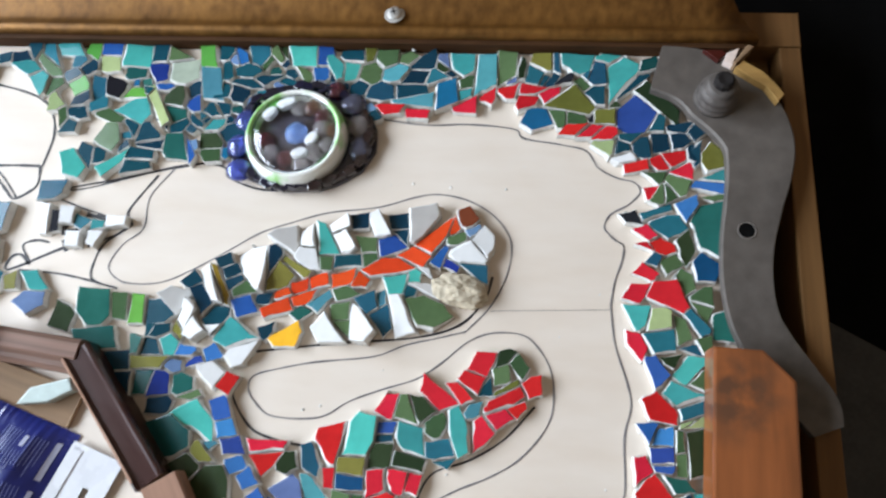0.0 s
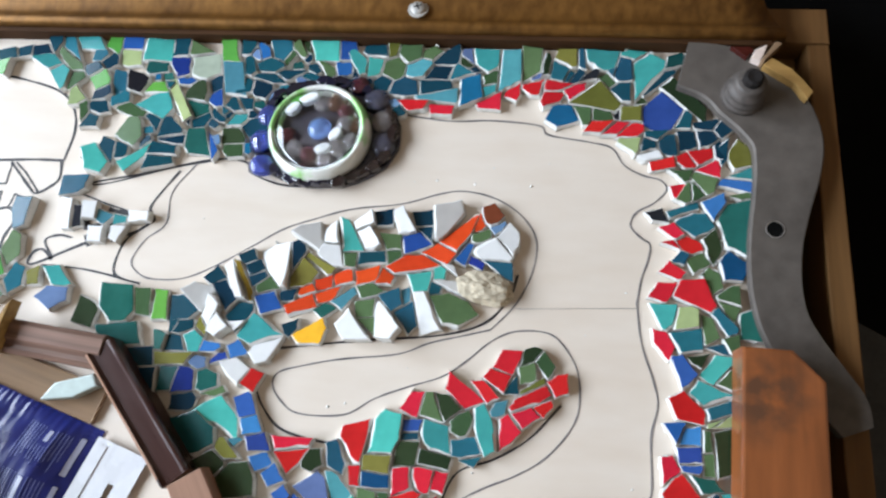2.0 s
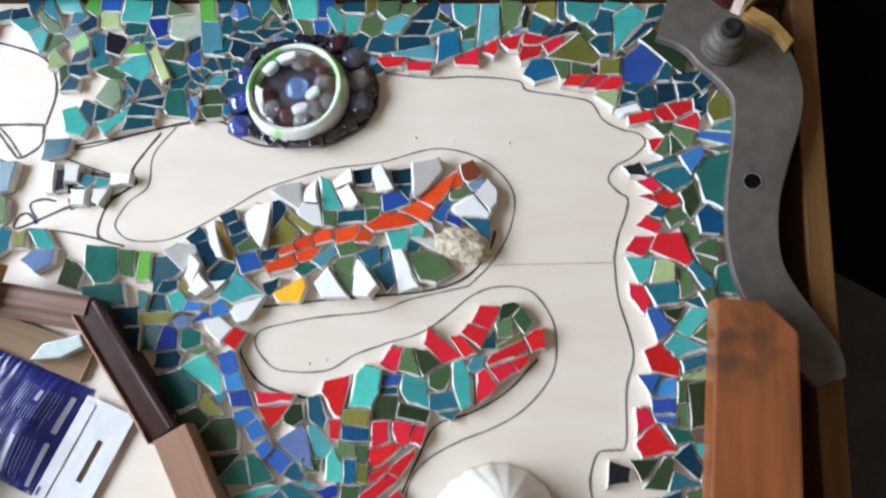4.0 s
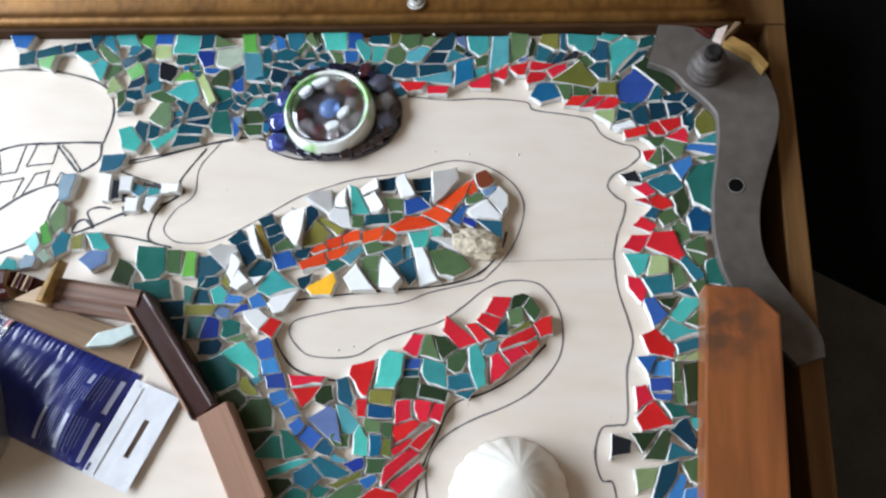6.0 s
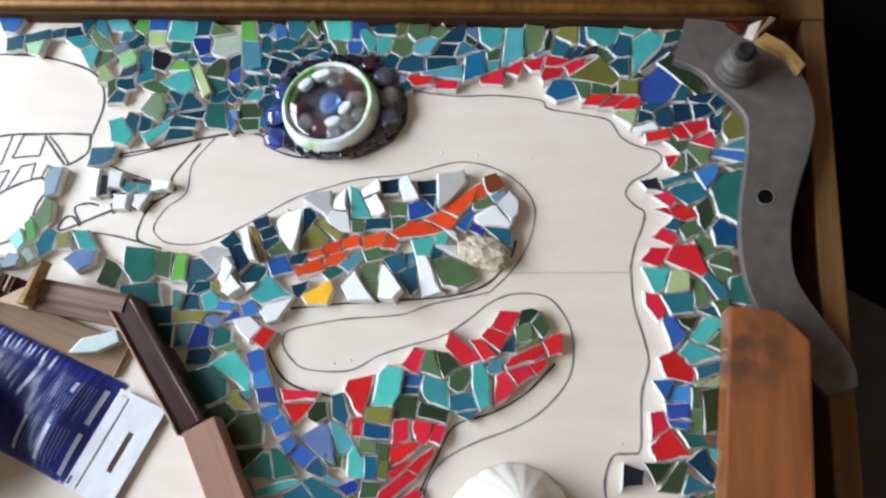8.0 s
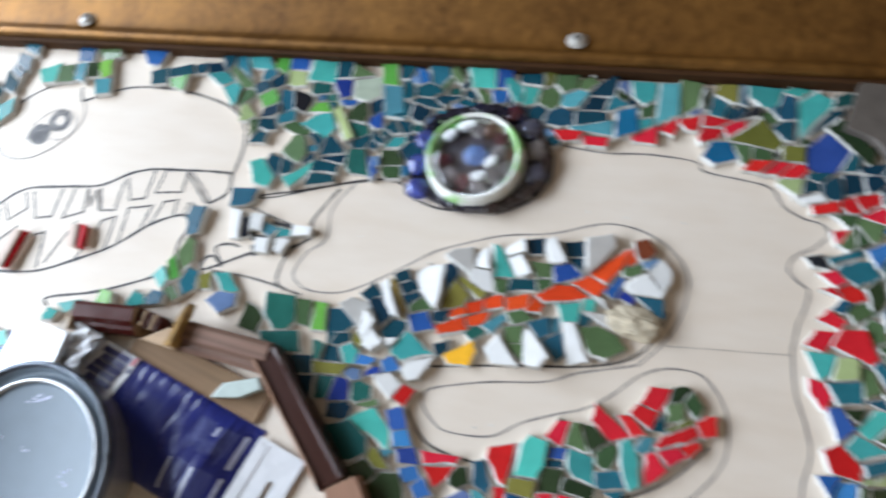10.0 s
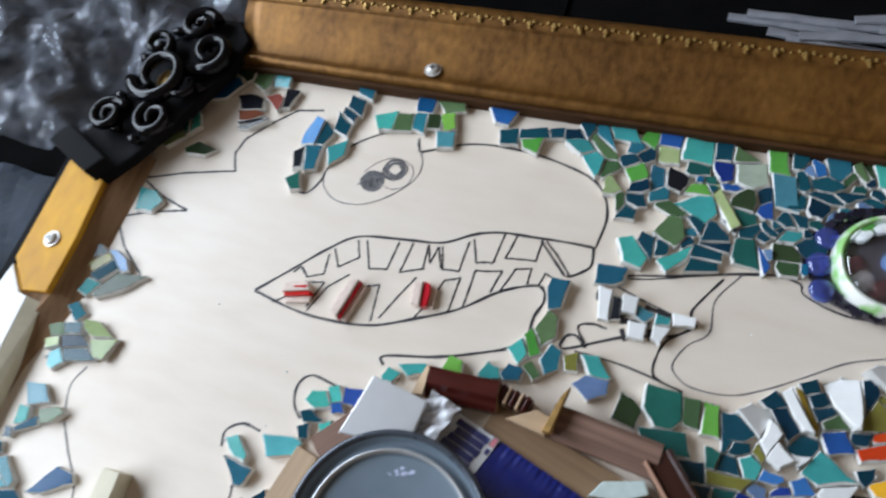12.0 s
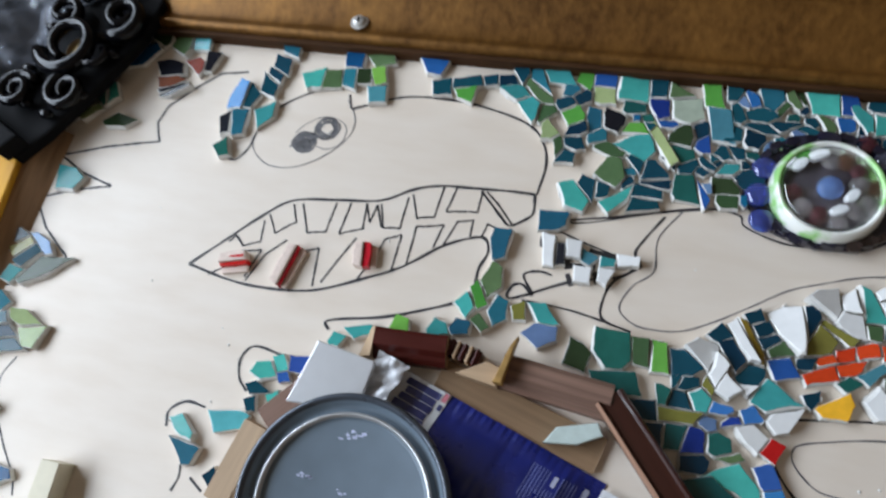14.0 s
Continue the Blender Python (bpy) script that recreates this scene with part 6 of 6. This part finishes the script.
# sea shell
def ribs(a, r, z):
    return 1 + 0.012 * math.sin(a * 19) + 0.025 * math.sin(a * 2 + 0.6) + 0.01 * math.sin(a * 41 + 1)
bm = lathe_bm([(0, 19.5), (2, 19.2), (6, 18.2), (11, 16.4), (16, 13.8), (20.5, 10.4), (24, 6.6), (26.4, 3), (27.4, 0.3), (25.5, 0.3), (22, 5), (0, 16)], 96, ribs)
for v in bm.verts:
    k = v.co.z / (19.5 * MM)
    v.co.x += k * k * 4.5 * MM
    v.co.y += k * k * 10.5 * MM
    v.co.z += 0.25 * MM * math.sin(math.atan2(v.co.y, v.co.x) * 19) * (1 - k)
shell = tagged(part("sea_shell", bm, "shell_cream", smooth=True), "cream ridged cone-shaped sea shell lying on the plywood", "shell")
shell.matrix_world = pose(0.1495, 0.0852, 0.0002)

# S-shaped steel bracket
line = smooth_line([(219, 327, 12.8), (234.5, 323, 15.8), (247.5, 315.5, 19.5), (259.5, 302, 18.6), (265.6, 287.5, 16.6), (265, 272, 14.8), (261.5, 254.5, 12.8), (257.8, 235, 11.6), (257, 215.5, 11.1), (259.5, 200.5, 10.9), (266, 188, 11), (275.5, 175, 10.7), (283, 164.5, 10.3), (287, 155, 7)], 10)
half = [p.z for p in line]
line = [Vector((p.x, p.y, 9.5 - 3.0 * min(1, max(0, (205 - p.y) / 40)))) * MM for p in line]
def plate_bm(line, half, thick):
    bm = bmesh.new()
    rings = []
    n = len(line)
    for i, p in enumerate(line):
        d = (line[min(i + 1, n - 1)] - line[max(i - 1, 0)])
        d.z = 0
        d.normalize()
        side = Vector((-d.y, d.x, 0))
        w = half[i] * MM
        ring = []
        for s, z in ((-1, 0), (-1, 0.8), (-0.95, 1), (0.95, 1), (1, 0.8), (1, 0)):
            ring.append(bm.verts.new(p + side * w * s + Vector((0, 0, (z - 1) * thick * MM))))
        rings.append(ring)
    for a, b in zip(rings, rings[1:]):
        for i in range(6):
            bm.faces.new((a[i], a[(i + 1) % 6], b[(i + 1) % 6], b[i]))
    bm.faces.new(rings[0])
    bm.faces.new(rings[-1][::-1])
    bmesh.ops.recalc_face_normals(bm, faces=bm.faces)
    return bm
bracket = tagged(empty("steel_bracket", 0, 0, 0), "S-shaped dull grey steel bracket lying over the mosaic edge", "bracket")
part("plate", plate_bm(line, half, 5.0), "steel", bracket, "dull grey steel plate")
# a black disc stands for the shaded inside of the hole
hole = part("bolt_hole", lathe_bm([(0, 0), (3.7, 0), (3.5, 0.5), (0, 0.4)], 24), "hole_black", bracket, "dark drilled hole")
hole.matrix_local = pose(0.2575, 0.242, 0.00935)
# pale ring painting the highlight on the edge of the hole
rim = part("hole_rim", lathe_bm([(3.6, 0), (4.2, 0), (4.1, 0.5), (3.7, 0.4)], 24), "hole_highlight", bracket)
rim.matrix_local = pose(0.2575, 0.242, 0.00935)
boss = part("bolt", lathe_bm([(0, 0), (10.2, 0), (10.2, 2.5), (9.2, 3.2), (9.8, 4.2), (9.8, 6), (8.8, 6.8), (9.2, 7.8), (9.2, 9.4), (8.0, 10.5), (7.2, 11.5), (7.2, 14), (5.8, 15), (0, 14.4)], 32), "bolt_grey", bracket, "ridged grey bolt stub", smooth=True)
boss.matrix_local = pose(0.246, 0.309, 0.0095)
nut = part("bolt_tip", lathe_bm([(0, 14), (4.6, 14), (4.6, 18), (3.4, 19), (0, 18.4)], 10), "slot_shade_soot", bracket)
nut.matrix_local = pose(0.246, 0.309, 0.0095)

# splintered wood in the corner
for pts, z, m, lab in (([(274, 306), (269, 314), (255, 324), (259, 328), (268, 322), (273, 316), (277, 310)], 14.5, "gold_wood", "splintered golden wood chip in the panel corner"),
                       ([(248, 329), (241, 335), (250, 335), (252, 333)], 12.5, "mahogany", "red-stained wood splinter beside the steel bracket"),
                       ([(250, 328), (252, 333), (258, 336), (257, 333), (254, 326)], 13.2, "clay_cream", "pale broken chip beside the red splinter"),
                       ([(255, 325), (254, 326), (261, 336), (264, 335)], 16, "tan_wood", "thin brown wood splinter lying across the corner")):
    tagged(part("wood_splinter", slab_bm(pts, 3.2 if z < 14 else 9.6, z, 0.4), m), lab, "splinter", "splinters in the corner")

# orange-brown wooden block
blk = slab_bm([(238, 186), (258, 185.5), (270.5, 173), (268, 60), (262, -40), (228, -40), (233.5, 90)], 5, 20, 1.2)
block = tagged(part("wooden_block", blk, "orange_wood"), "orange-brown stained wooden block on the mosaic border", "block")
foot = tagged(part("wooden_batten", slab_bm([(237, 150), (266, 150), (262, -38), (230, -38)], 4.9, 4.95), "strip_wood"), "thin brown batten under the orange block", "batten")


def stick(name, p, q, width, height, material, label, z=0.25, end=None, category="wood trim", cove=True):
    d = Vector((q[0] - p[0], q[1] - p[1]))
    w, h = width / 2, height
    prof = [(-w, 0), (-w, h * 0.55), (-w * 0.72, h * 0.72), (-w * 0.45, h * 0.78), (-w * 0.15, h * 0.98), (w * 0.7, h), (w * 0.95, h * 0.93), (w, h * 0.8), (w, 0)] if cove else [(-w, 0), (-w, h * 0.97), (-w * 0.9, h), (-w * 0.8, h * 0.95), (-w * 0.6, h * 0.91), (w * 0.55, h * 0.93), (w * 0.72, h * 0.98), (w * 0.85, h * 0.97), (w * 0.97, h * 0.88), (w, h * 0.75), (w, 0)] if cove is None else [(-w, 0), (-w, h * 0.93), (-w * 0.93, h), (w * 0.93, h), (w, h * 0.93), (w, 0)]
    s = tagged(empty(name, p[0], p[1], z, math.degrees(math.atan2(d.y, d.x))), label, category, "sticks round the bare patch")
    part("moulding", moulding_bm(prof, d.length, 0.15, int(p[0]) % 17), material, s)
    for k, x in enumerate((-0.12, d.length - 0.18)):
        e = part("cut_end", moulding_bm([(y * 0.96, zz * 0.96 + 0.1) for y, zz in prof], 0.3), end or "raw_wood", s)
        e.matrix_local = pose(x * MM, 0, 0)
    return s


red = stick("trim_stick", (-160, 173.5), (-124, 175), 15, 15, "mahogany", "glossy reddish-brown mahogany moulding offcut", end="raw_wood")
bm = slab_bm([(-8.5, -7.2), (-0.2, -7.2), (-0.2, 7.2), (-2.5, 7.2)], 0, 14.4)
for v in bm.verts:
    if v.co.z > 0.01:
        v.co.z = (14.2 + min(0, v.co.x / MM + 0.3) * 1.1) * MM
part("mitred_end", bm, "raw_wood", red, "pale sawn end, cut on the slant")
stick("trim_stick", (-97, 171.5), (-46, 166), 16, 14, "striped_wood", "grey-brown striped wood moulding offcut", end="striped_wood")
dark = stick("trim_stick", (-47, 168.5), (0.5, 114), 14, 14, "dark_wood", "glossy dark brown moulding offcut", end="striped_wood", cove=None)
# pale lip puts the highlight of the left bevel into colour
part("worn_edge", moulding_bm([(-7.6, 11.0), (-7.1, 13.6), (-6.3, 14.2), (-5.9, 14.2), (-6.6, 11.0)], 68, 0.12, 2), "pink_wood", dark, "pale lip painting the highlight along the bevel")
stick("trim_stick", (4, 115), (31, 73), 17, 13, "pink_wood", "pinkish-brown bare wood offcut beside dark tiles", end="raw_wood", cove=False)
stick("trim_stick", (32, 71), (52, 20), 17, 13, "pink_wood", "pinkish-brown bare wood offcut on the plywood", end="raw_wood", cove=False)
stick("trim_stick", (-206, 127), (-187, 148), 12, 9, "striped_wood", "short brown wood offcut beside the tin", end="raw_wood", cove=False)
stick("trim_stick", (-219, 86), (-209, 124), 13, 9, "raw_wood", "pale bare wood offcut beside the tin", end="raw_wood", cove=False)
stick("flat_strip", (-127, 165), (-47, 142.5), 17, 2.8, "tan_wood", "flat tan wooden strip lying inside the trim", end="raw_wood", category="strip", cove=False)
reed = tagged(empty("reeded_offcut", -126.6, 182.2, 0.25, -12.2), "short red-brown offcut with a reeded edge", "wood trim", "sticks round the bare patch")
part("core", slab_bm([(0, -7), (19.8, -7), (19.8, 0), (0, 0)], 0, 10.5, 0.4), "mahogany", reed)
for k in range(6):
    rib = part("rib", slab_bm([(-0.75, -8), (0.75, -8), (0.75, 0.6), (-0.75, 0.6)], 3, 12, 0.5), "mahogany" if k % 2 else "raw_wood", reed)
    rib.matrix_local = pose((1.6 + k * 3.20) * MM, 0, 0)
for pts, z0, z1, m, lab in (([(-118, 166), (-98, 163), (-94, 171), (-104, 174)], 3.4, 12, "raw_wood", "pale triangular wood offcut leaning on the trim"),
                     ([(-99, 164), (-95, 164), (-91, 187), (-94, 182)], 12.1, 20, "gold_wood", "pointed orange-tan wood sliver on the trim")):
    tagged(part("wood_sliver", slab_bm(pts, z0, z1, 0.5), m), lab, "splinter")
pale_shard = tagged(part("tile_shard", slab_bm([(-73, 143), (-68, 151), (-50, 156.5), (-47, 151), (-58, 145)], 3.2, 8.4, 0.8), "celadon"), "pale celadon tile shard lying on the tan strip", "tile")
cream = stick("cream_stick", (-307, 30), (-307.5, 86), 11, 12, "cream_paint", "cream painted wooden stick lying on the plywood", end="cream_paint", cove=False)

# paint tin
tin = tagged(empty("paint_tin", -152.5, 98, 0.2), "low round tin with a closed blue-grey lid", "tin")
part("can_body", lathe_bm([(0, 0), (44.5, 0), (45.2, 0.8), (45.2, 22), (0, 22)], 72), "tin", tin)
lid = part("lid", lathe_bm([(0, 24.0), (36.4, 24.0), (37.6, 24.4), (38.4, 25.6), (39.4, 26.4), (40.6, 26.0), (41.6, 24.2), (43.0, 23.8), (44.2, 25.6), (45.6, 28.0), (47.0, 28.6), (48.2, 27.6), (48.4, 24.5), (47.0, 22.6), (45.4, 22.2), (0, 22.2)], 96), "lid_grey", tin, "smooth blue-grey lid", smooth=True)
part("rim", lathe_bm([(45.3, 27.6), (46.3, 29.0), (47.5, 29.2), (48.5, 28.2), (48.8, 25.6), (48.6, 24.2), (47.9, 24.0), (47.8, 27.2), (46.6, 28.0)], 96), "rim_grey", lid, "dark raised rim", smooth=True)

# light metal ring added as the highlight along the groove edge
part("bright_bead", lathe_bm([(37.9, 25.4), (38.6, 26.5), (39.5, 26.9), (40.3, 26.4), (40.2, 25.6)], 96), "tin", lid, "bright ring painting the highlight on the lid's groove edge", smooth=True)
rk = random.Random(12)
for cx, cy, spread, count in ((-2.5, 29.5, 3.2, 12), (-8, 28, 1.2, 3), (-20.5, 8.5, 2.4, 7), (-1.5, 5, 3.0, 4), (20, -6, 8, 5)):
    for k in range(count):
        x, y, r = cx + rk.gauss(0, spread * 0.6), cy + rk.gauss(0, spread * 0.4), rk.uniform(0.25, 0.9)
        part("scuff", slab_bm([(x + px * r * 1.5, y + py * r) for px, py in ring_shape(1, 1, 7, 0.35, k)], 24.0, 24.08), "print_white", lid)

# blue plastic pouch
pouch = tagged(empty("plastic_pouch", -19, 119, 0.3), "blue plastic pouch with a white hang header, lying flat", "pouch")
U, V = Vector((-0.951, 0.309)), Vector((-0.364, -0.931))
def pouch_z(u, v, full):
    e = min(1, (u - 27) / 16, max(0, (142 - u)) / 12 + 0.15) if full else 0
    f = max(0.0, math.sin(math.pi * min(1, max(0, (v + 5) / 54))))
    seam = max(0.0, 1 - (v + 5) / 9) * min(1, max(0, (u - 40) / 25)) if full else 0
    return 0.5 + seam * (3.2 + 0.28 * math.sin(u * 1.9) + 0.2 * math.sin(u * 0.83)) + max(0, e) * 8.5 * f ** 0.6 + 0.5 * noise.noise(Vector((u * 0.09, v * 0.09, 3))) * (1 if full else 0.1) + (0.3 if full else 0.1) * noise.noise(Vector((u * 0.3, v * 0.06, 1)))
def sheet(name, u0, u1, v0, v1, material, lift, full, parent, nu=40, nv=24, hole=None):
    verts, faces = [], []
    for i in range(nu + 1):
        for j in range(nv + 1):
            u, v = u0 + (u1 - u0) * i / nu, v0 + (v1 - v0) * j / nv
            p = U * u + V * v
            verts.append((p.x * MM, p.y * MM, (pouch_z(u, v, full) + lift) * MM))
    for i in range(nu):
        for j in range(nv):
            u, v = u0 + (u1 - u0) * (i + 0.5) / nu, v0 + (v1 - v0) * (j + 0.5) / nv
            if hole and hole(u, v):
                continue
            a = i * (nv + 1) + j
            faces.append((a, a + 1, a + nv + 2, a + nv + 1))
    ob = new(name, mesh_of(name, verts, faces, [material], smooth=True))
    ob.parent = parent
    return ob
blue = sheet("film_body", 26.5, 142, -4.4, 49, "film_blue", 0, True, pouch, 170, 40)
head = sheet("header", 0, 26.8, -1.8, 49, "film_white", 2.0, False, pouch, 36, 66, lambda u, v: 8.4 < u < 11.2 and 14 < v < 34)
tagged(head, "white header with a cut-out hang slot")
fold = sheet("header_fold", 20.5, 26, 1, 48, "film_white", 2.5, False, head, 8, 30)
base_sheet = part("film_back", slab_bm([tuple(U * u + V * v) for u, v in ((27, 0.3), (27, 48.7), (141, 48.7), (141, 0.3))], 0.0, 0.4), "film_blue", pouch)
for u, v0, v1, w in ((31, 2, 20, 2.4), (31, 25, 46, 2.0), (45, 4, 9, 2.0), (45, 26, 44, 2.2), (58, 27, 44, 1.8)):
    sheet("print_bar", u, u + w, v0, v1, "print_white", 0.3, True, blue, 4, 30)
rp = random.Random(2)
for k in range(14):
    u = 36.5 + k * 1.6
    for v0, v1 in ((11 if 44 < u < 48 else 3, 21), (25, 46)):
        if v0 == 25 and (43.5 < u < 48.5 or 57 < u < 61):
            continue
        sheet("print_line", u, u + 0.45, v0, v1 - rp.uniform(0, 6), "print_line", 0.25, True, blue, 1, 26)
lab = sheet("label_patch", 106, 141.6, -4.3, 24, "film_white", 0.45, True, blue, 40, 22)
for k in range(6):
    sheet("print_bar", 110 + (k % 2) * 0.6, 128.5 - (k * 5) % 3, -2.6 + k * 3.9, 0.9 + k * 3.9, "print_dark", 0.75, True, lab, 20, 4)
sheet("print_bar", 106.6, 109.0, -4, 0.5, "print_pink", 0.75, True, lab, 4, 8)
sheet("print_bar", 106.6, 108.8, 2, 5, "print_dark", 0.75, True, lab, 4, 8)
tail = sheet("film_end", 129, 146, -6, 22, "film_white", 1.2, True, blue, 34, 44)
for v in tail.data.vertices:
    q = (v.co.x * 0.42 - v.co.y) / MM
    v.co.z += (2.6 * abs(math.sin(q * 0.42)) + 1.8 * noise.noise(v.co * 160) + 6.5) * MM
sheet("print_bar", 24.2, 25.8, 43, 47, "print_dark", 2.6, False, head, 2, 4)

# silver card box end
card = tagged(part("silver_card", slab_bm([(-185, 168), (-155, 163), (-158, 140), (-193, 137)], 0, 3.2, 0.5), "silver_card"), "silver-grey card wedge tilted against the tin", "card")
card.matrix_world = pose(0, 0, 0.0165)
prop = tagged(part("card_box", slab_bm([(-183, 165), (-158, 160), (-160, 150), (-187, 149)], 0.3, 16.4, 0.5), "silver_card"), "small grey box under the silver card", "box")

# ---- black carved corner ornament ----
orn = tagged(empty("carved_ornament", -388, 305, 9.6), "black lacquered carved scroll ornament over the frame corner", "ornament")
def scroll(cx, cy, r0, r1, turns, start, z, thick, name="scroll"):
    pts = []
    n = int(26 * turns)
    for k in range(n + 1):
        u = k / n
        a = radians(start) + 2 * math.pi * turns * u
        r = r0 + (r1 - r0) * u
        pts.append(Vector(((cx + r * math.cos(a)) * MM, (cy + r * math.sin(a)) * MM, (z + 3 * math.sin(u * 3.1)) * MM)))
    part(name, sweep_bm(pts, lambda u: thick * MM * (1.0 - 0.45 * u), 10, 1.2), "black_lacquer", orn, smooth=True)
part("base_plate", slab_bm([(-46, -48), (-8, -66), (6, -48), (28, -10), (44, 22), (48, 48), (36, 62), (14, 60), (-2, 42), (-16, 18), (-24, -14)], 0.2, 8, 1.5), "black_matte", orn)
part("end_block", slab_bm([(-47, -52), (-10, -68), (-1, -56), (-38, -38)], 8.1, 20, 1.5), "black_matte", orn)
scroll(4, 8, 19, 9, 1.15, 200, 15, 5.0)
scroll(-18, -26, 12, 3, 1.6, 40, 14, 3.6)
scroll(14, -22, 13, 4, 1.3, 120, 13, 3.8)
scroll(32, 30, 13, 3, 1.5, 250, 14, 4.2)
scroll(16, 48, 12, 3, 1.4, 30, 15, 3.8)
scroll(-8, 30, 10, 2, 1.4, 300, 14, 3.2)
scroll(24, 4, 12, 4, 1.0, 80, 13, 3.2)
for k in range(9):
    a = radians(40 * k)
    leaf = part("leaf", lathe_bm([(0, 0), (2.6, 0.8), (3.4, 2.4), (2.2, 4.4), (0, 5)], 10), "black_lacquer", orn, smooth=True)
    leaf.matrix_local = pose((6 + 34 * math.cos(a) * 0.75 + 6 * math.sin(a)) * MM, (6 + 44 * math.sin(a)) * MM, 9 * MM) @ Matrix.Diagonal((1.6, 1, 1.2, 1)).to_4x4()
gem = part("gilt_centre", lathe_bm([(0, 3), (6, 2.6), (8, 1), (8.4, 0)], 24), "gilt_bead", orn, "gold ground showing through the scroll", smooth=True)
gem.matrix_local = pose(0.005, 0.009, 0.0078)

# ---- round the panel ----
def crumple(name, x0, x1, y0, y1, z, amp, material, label, category, seed, nx=80, ny=72, outline=None):
    """A crumpled sheet with sharp random folds."""
    r = random.Random(seed)
    folds = [(r.uniform(0, 6.28), r.uniform(0, 0.07), r.uniform(0.010, 0.055)) for _ in range(20)]
    verts, faces = [], []
    for i in range(nx + 1):
        for j in range(ny + 1):
            x, y = (x0 + (x1 - x0) * i / nx) * MM, (y0 + (y1 - y0) * j / ny) * MM
            h = 0
            for a, o, p in folds:
                s = (x * math.cos(a) + y * math.sin(a) + o) / p
                h += abs((s % 2) - 1) * p * 0.25
            h = h * amp + 0.01 * amp * noise.noise(Vector((x * 40, y * 40, seed)))
            verts.append((x + 0.006 * noise.noise(Vector((x * 25, y * 25, seed + 2))), y + 0.006 * noise.noise(Vector((x * 25, y * 25, seed + 5))), h))
    low = min(v[2] for v in verts)
    verts = [(a, b, c - low + z * MM) for a, b, c in verts]
    for i in range(nx):
        for j in range(ny):
            a = i * (ny + 1) + j
            faces.append((a, a + ny + 1, a + ny + 2, a + 1))
    ob = new(name, mesh_of(name, verts, faces, [material]))
    return tagged(ob, label, category)


crumple("plastic_sheet", -620, -396, 262, 420, -31.5, 0.8, "clear_film", "crumpled clear plastic sheeting beside the panel", "plastic sheet", 3)
crumple("plastic_sheet", -400, -345, 372, 430, -31.5, 0.7, "clear_film", "crumpled clear plastic sheeting beside the panel", "plastic sheet", 9, 20, 20)
crumple("dark_cloth", -640, -455, 120, 245, -31.5, 0.35, "blue_cloth", "dark blue folded cloth on the table", "cloth", 6, 24, 24)
# simple turned shape added for a small light blue object
tagged(part("plastic_cup", lathe_bm([(0, 0), (17, 0), (20, 30), (19, 30.4), (16, 2), (0, 2)], 32), "pale_blue_plastic", smooth=True), "small pale blue plastic piece beside the panel", "cup").matrix_world = pose(-0.492, 0.155, -0.0315)
# paler sheet added where the dark ground catches light
tagged(part("grey_sheet", slab_bm([(302, 214), (420, 150), (430, -150), (299, -150)], -31.8, -30.5, 0.4), "grey_cloth"), "dark grey sheet standing in for a lit patch on the table", "felt")
tray = tagged(empty("card_tray", 0, 0, -31.8), "black card tray behind the gilt rail", "tray")
part("base", slab_bm([(-150, 402), (140, 402), (140, 478), (-150, 478)], 0, 27.5, 0.6), "table_black", tray)
for x0, y0, x1, y1 in ((-152, 400, 142, 401.8), (-152, 478.2, 142, 480), (-152, 402, -150.2, 478), (140.2, 402, 142, 478)):
    part("rim_wall", slab_bm([(x0, y0), (x1, y0), (x1, y1), (x0, y1)], 0, 29.5, 0.4), "table_black", tray)
rs = random.Random(21)
for k in range(11):
    x, y = -52 + k * 9.5 + rs.uniform(-5, 5), 412 + rs.uniform(0, 24)
    s = part("plastic_strip", moulding_bm([(-3, 0), (-2.5, 1.2), (0, 2.0), (2.5, 1.0), (3, 0)], rs.uniform(40, 80), 0.3, k), "strip_plastic")
    tagged(s, "pale grey plastic strip in the tray behind the gilt rail", "strip", "strips behind the rail")
    s.matrix_world = pose(x * MM, y * MM, (-3.9 + 2.2 * (k % 5)) * MM, 0, 0, rs.uniform(-16, 12))

# crumbs of tile on the plywood
rc = random.Random(4)
verts, faces = [], []
for x, y in [(193, 211), (196, 125), (188, 108), (90, 262), (120, 262), (60, 150), (95, 170), (175, 190), (-140, 170), (-150, 175), (-145, 230), (-240, 160), (-300, 200)] + [(rc.uniform(-330, 190), rc.uniform(110, 300)) for _ in range(26)]:
    s0, r = len(verts), rc.uniform(0.25, 0.8)
    for k in range(5):
        a = k * 1.2566 + rc.uniform(-0.3, 0.3)
        verts.append(((x + r * math.cos(a)) * MM, (y + r * math.sin(a)) * MM, 0.02 * MM))
    verts.append((x * MM, y * MM, r * 0.9 * MM))
    faces += [(s0 + k, s0 + (k + 1) % 5, s0 + 5) for k in range(5)]
crumbs = tagged(new("tile_crumbs", mesh_of("tile_crumbs", verts, faces, ["body"])), "tiny white crumbs of broken tile on the plywood", "crumbs", kind="stuff")
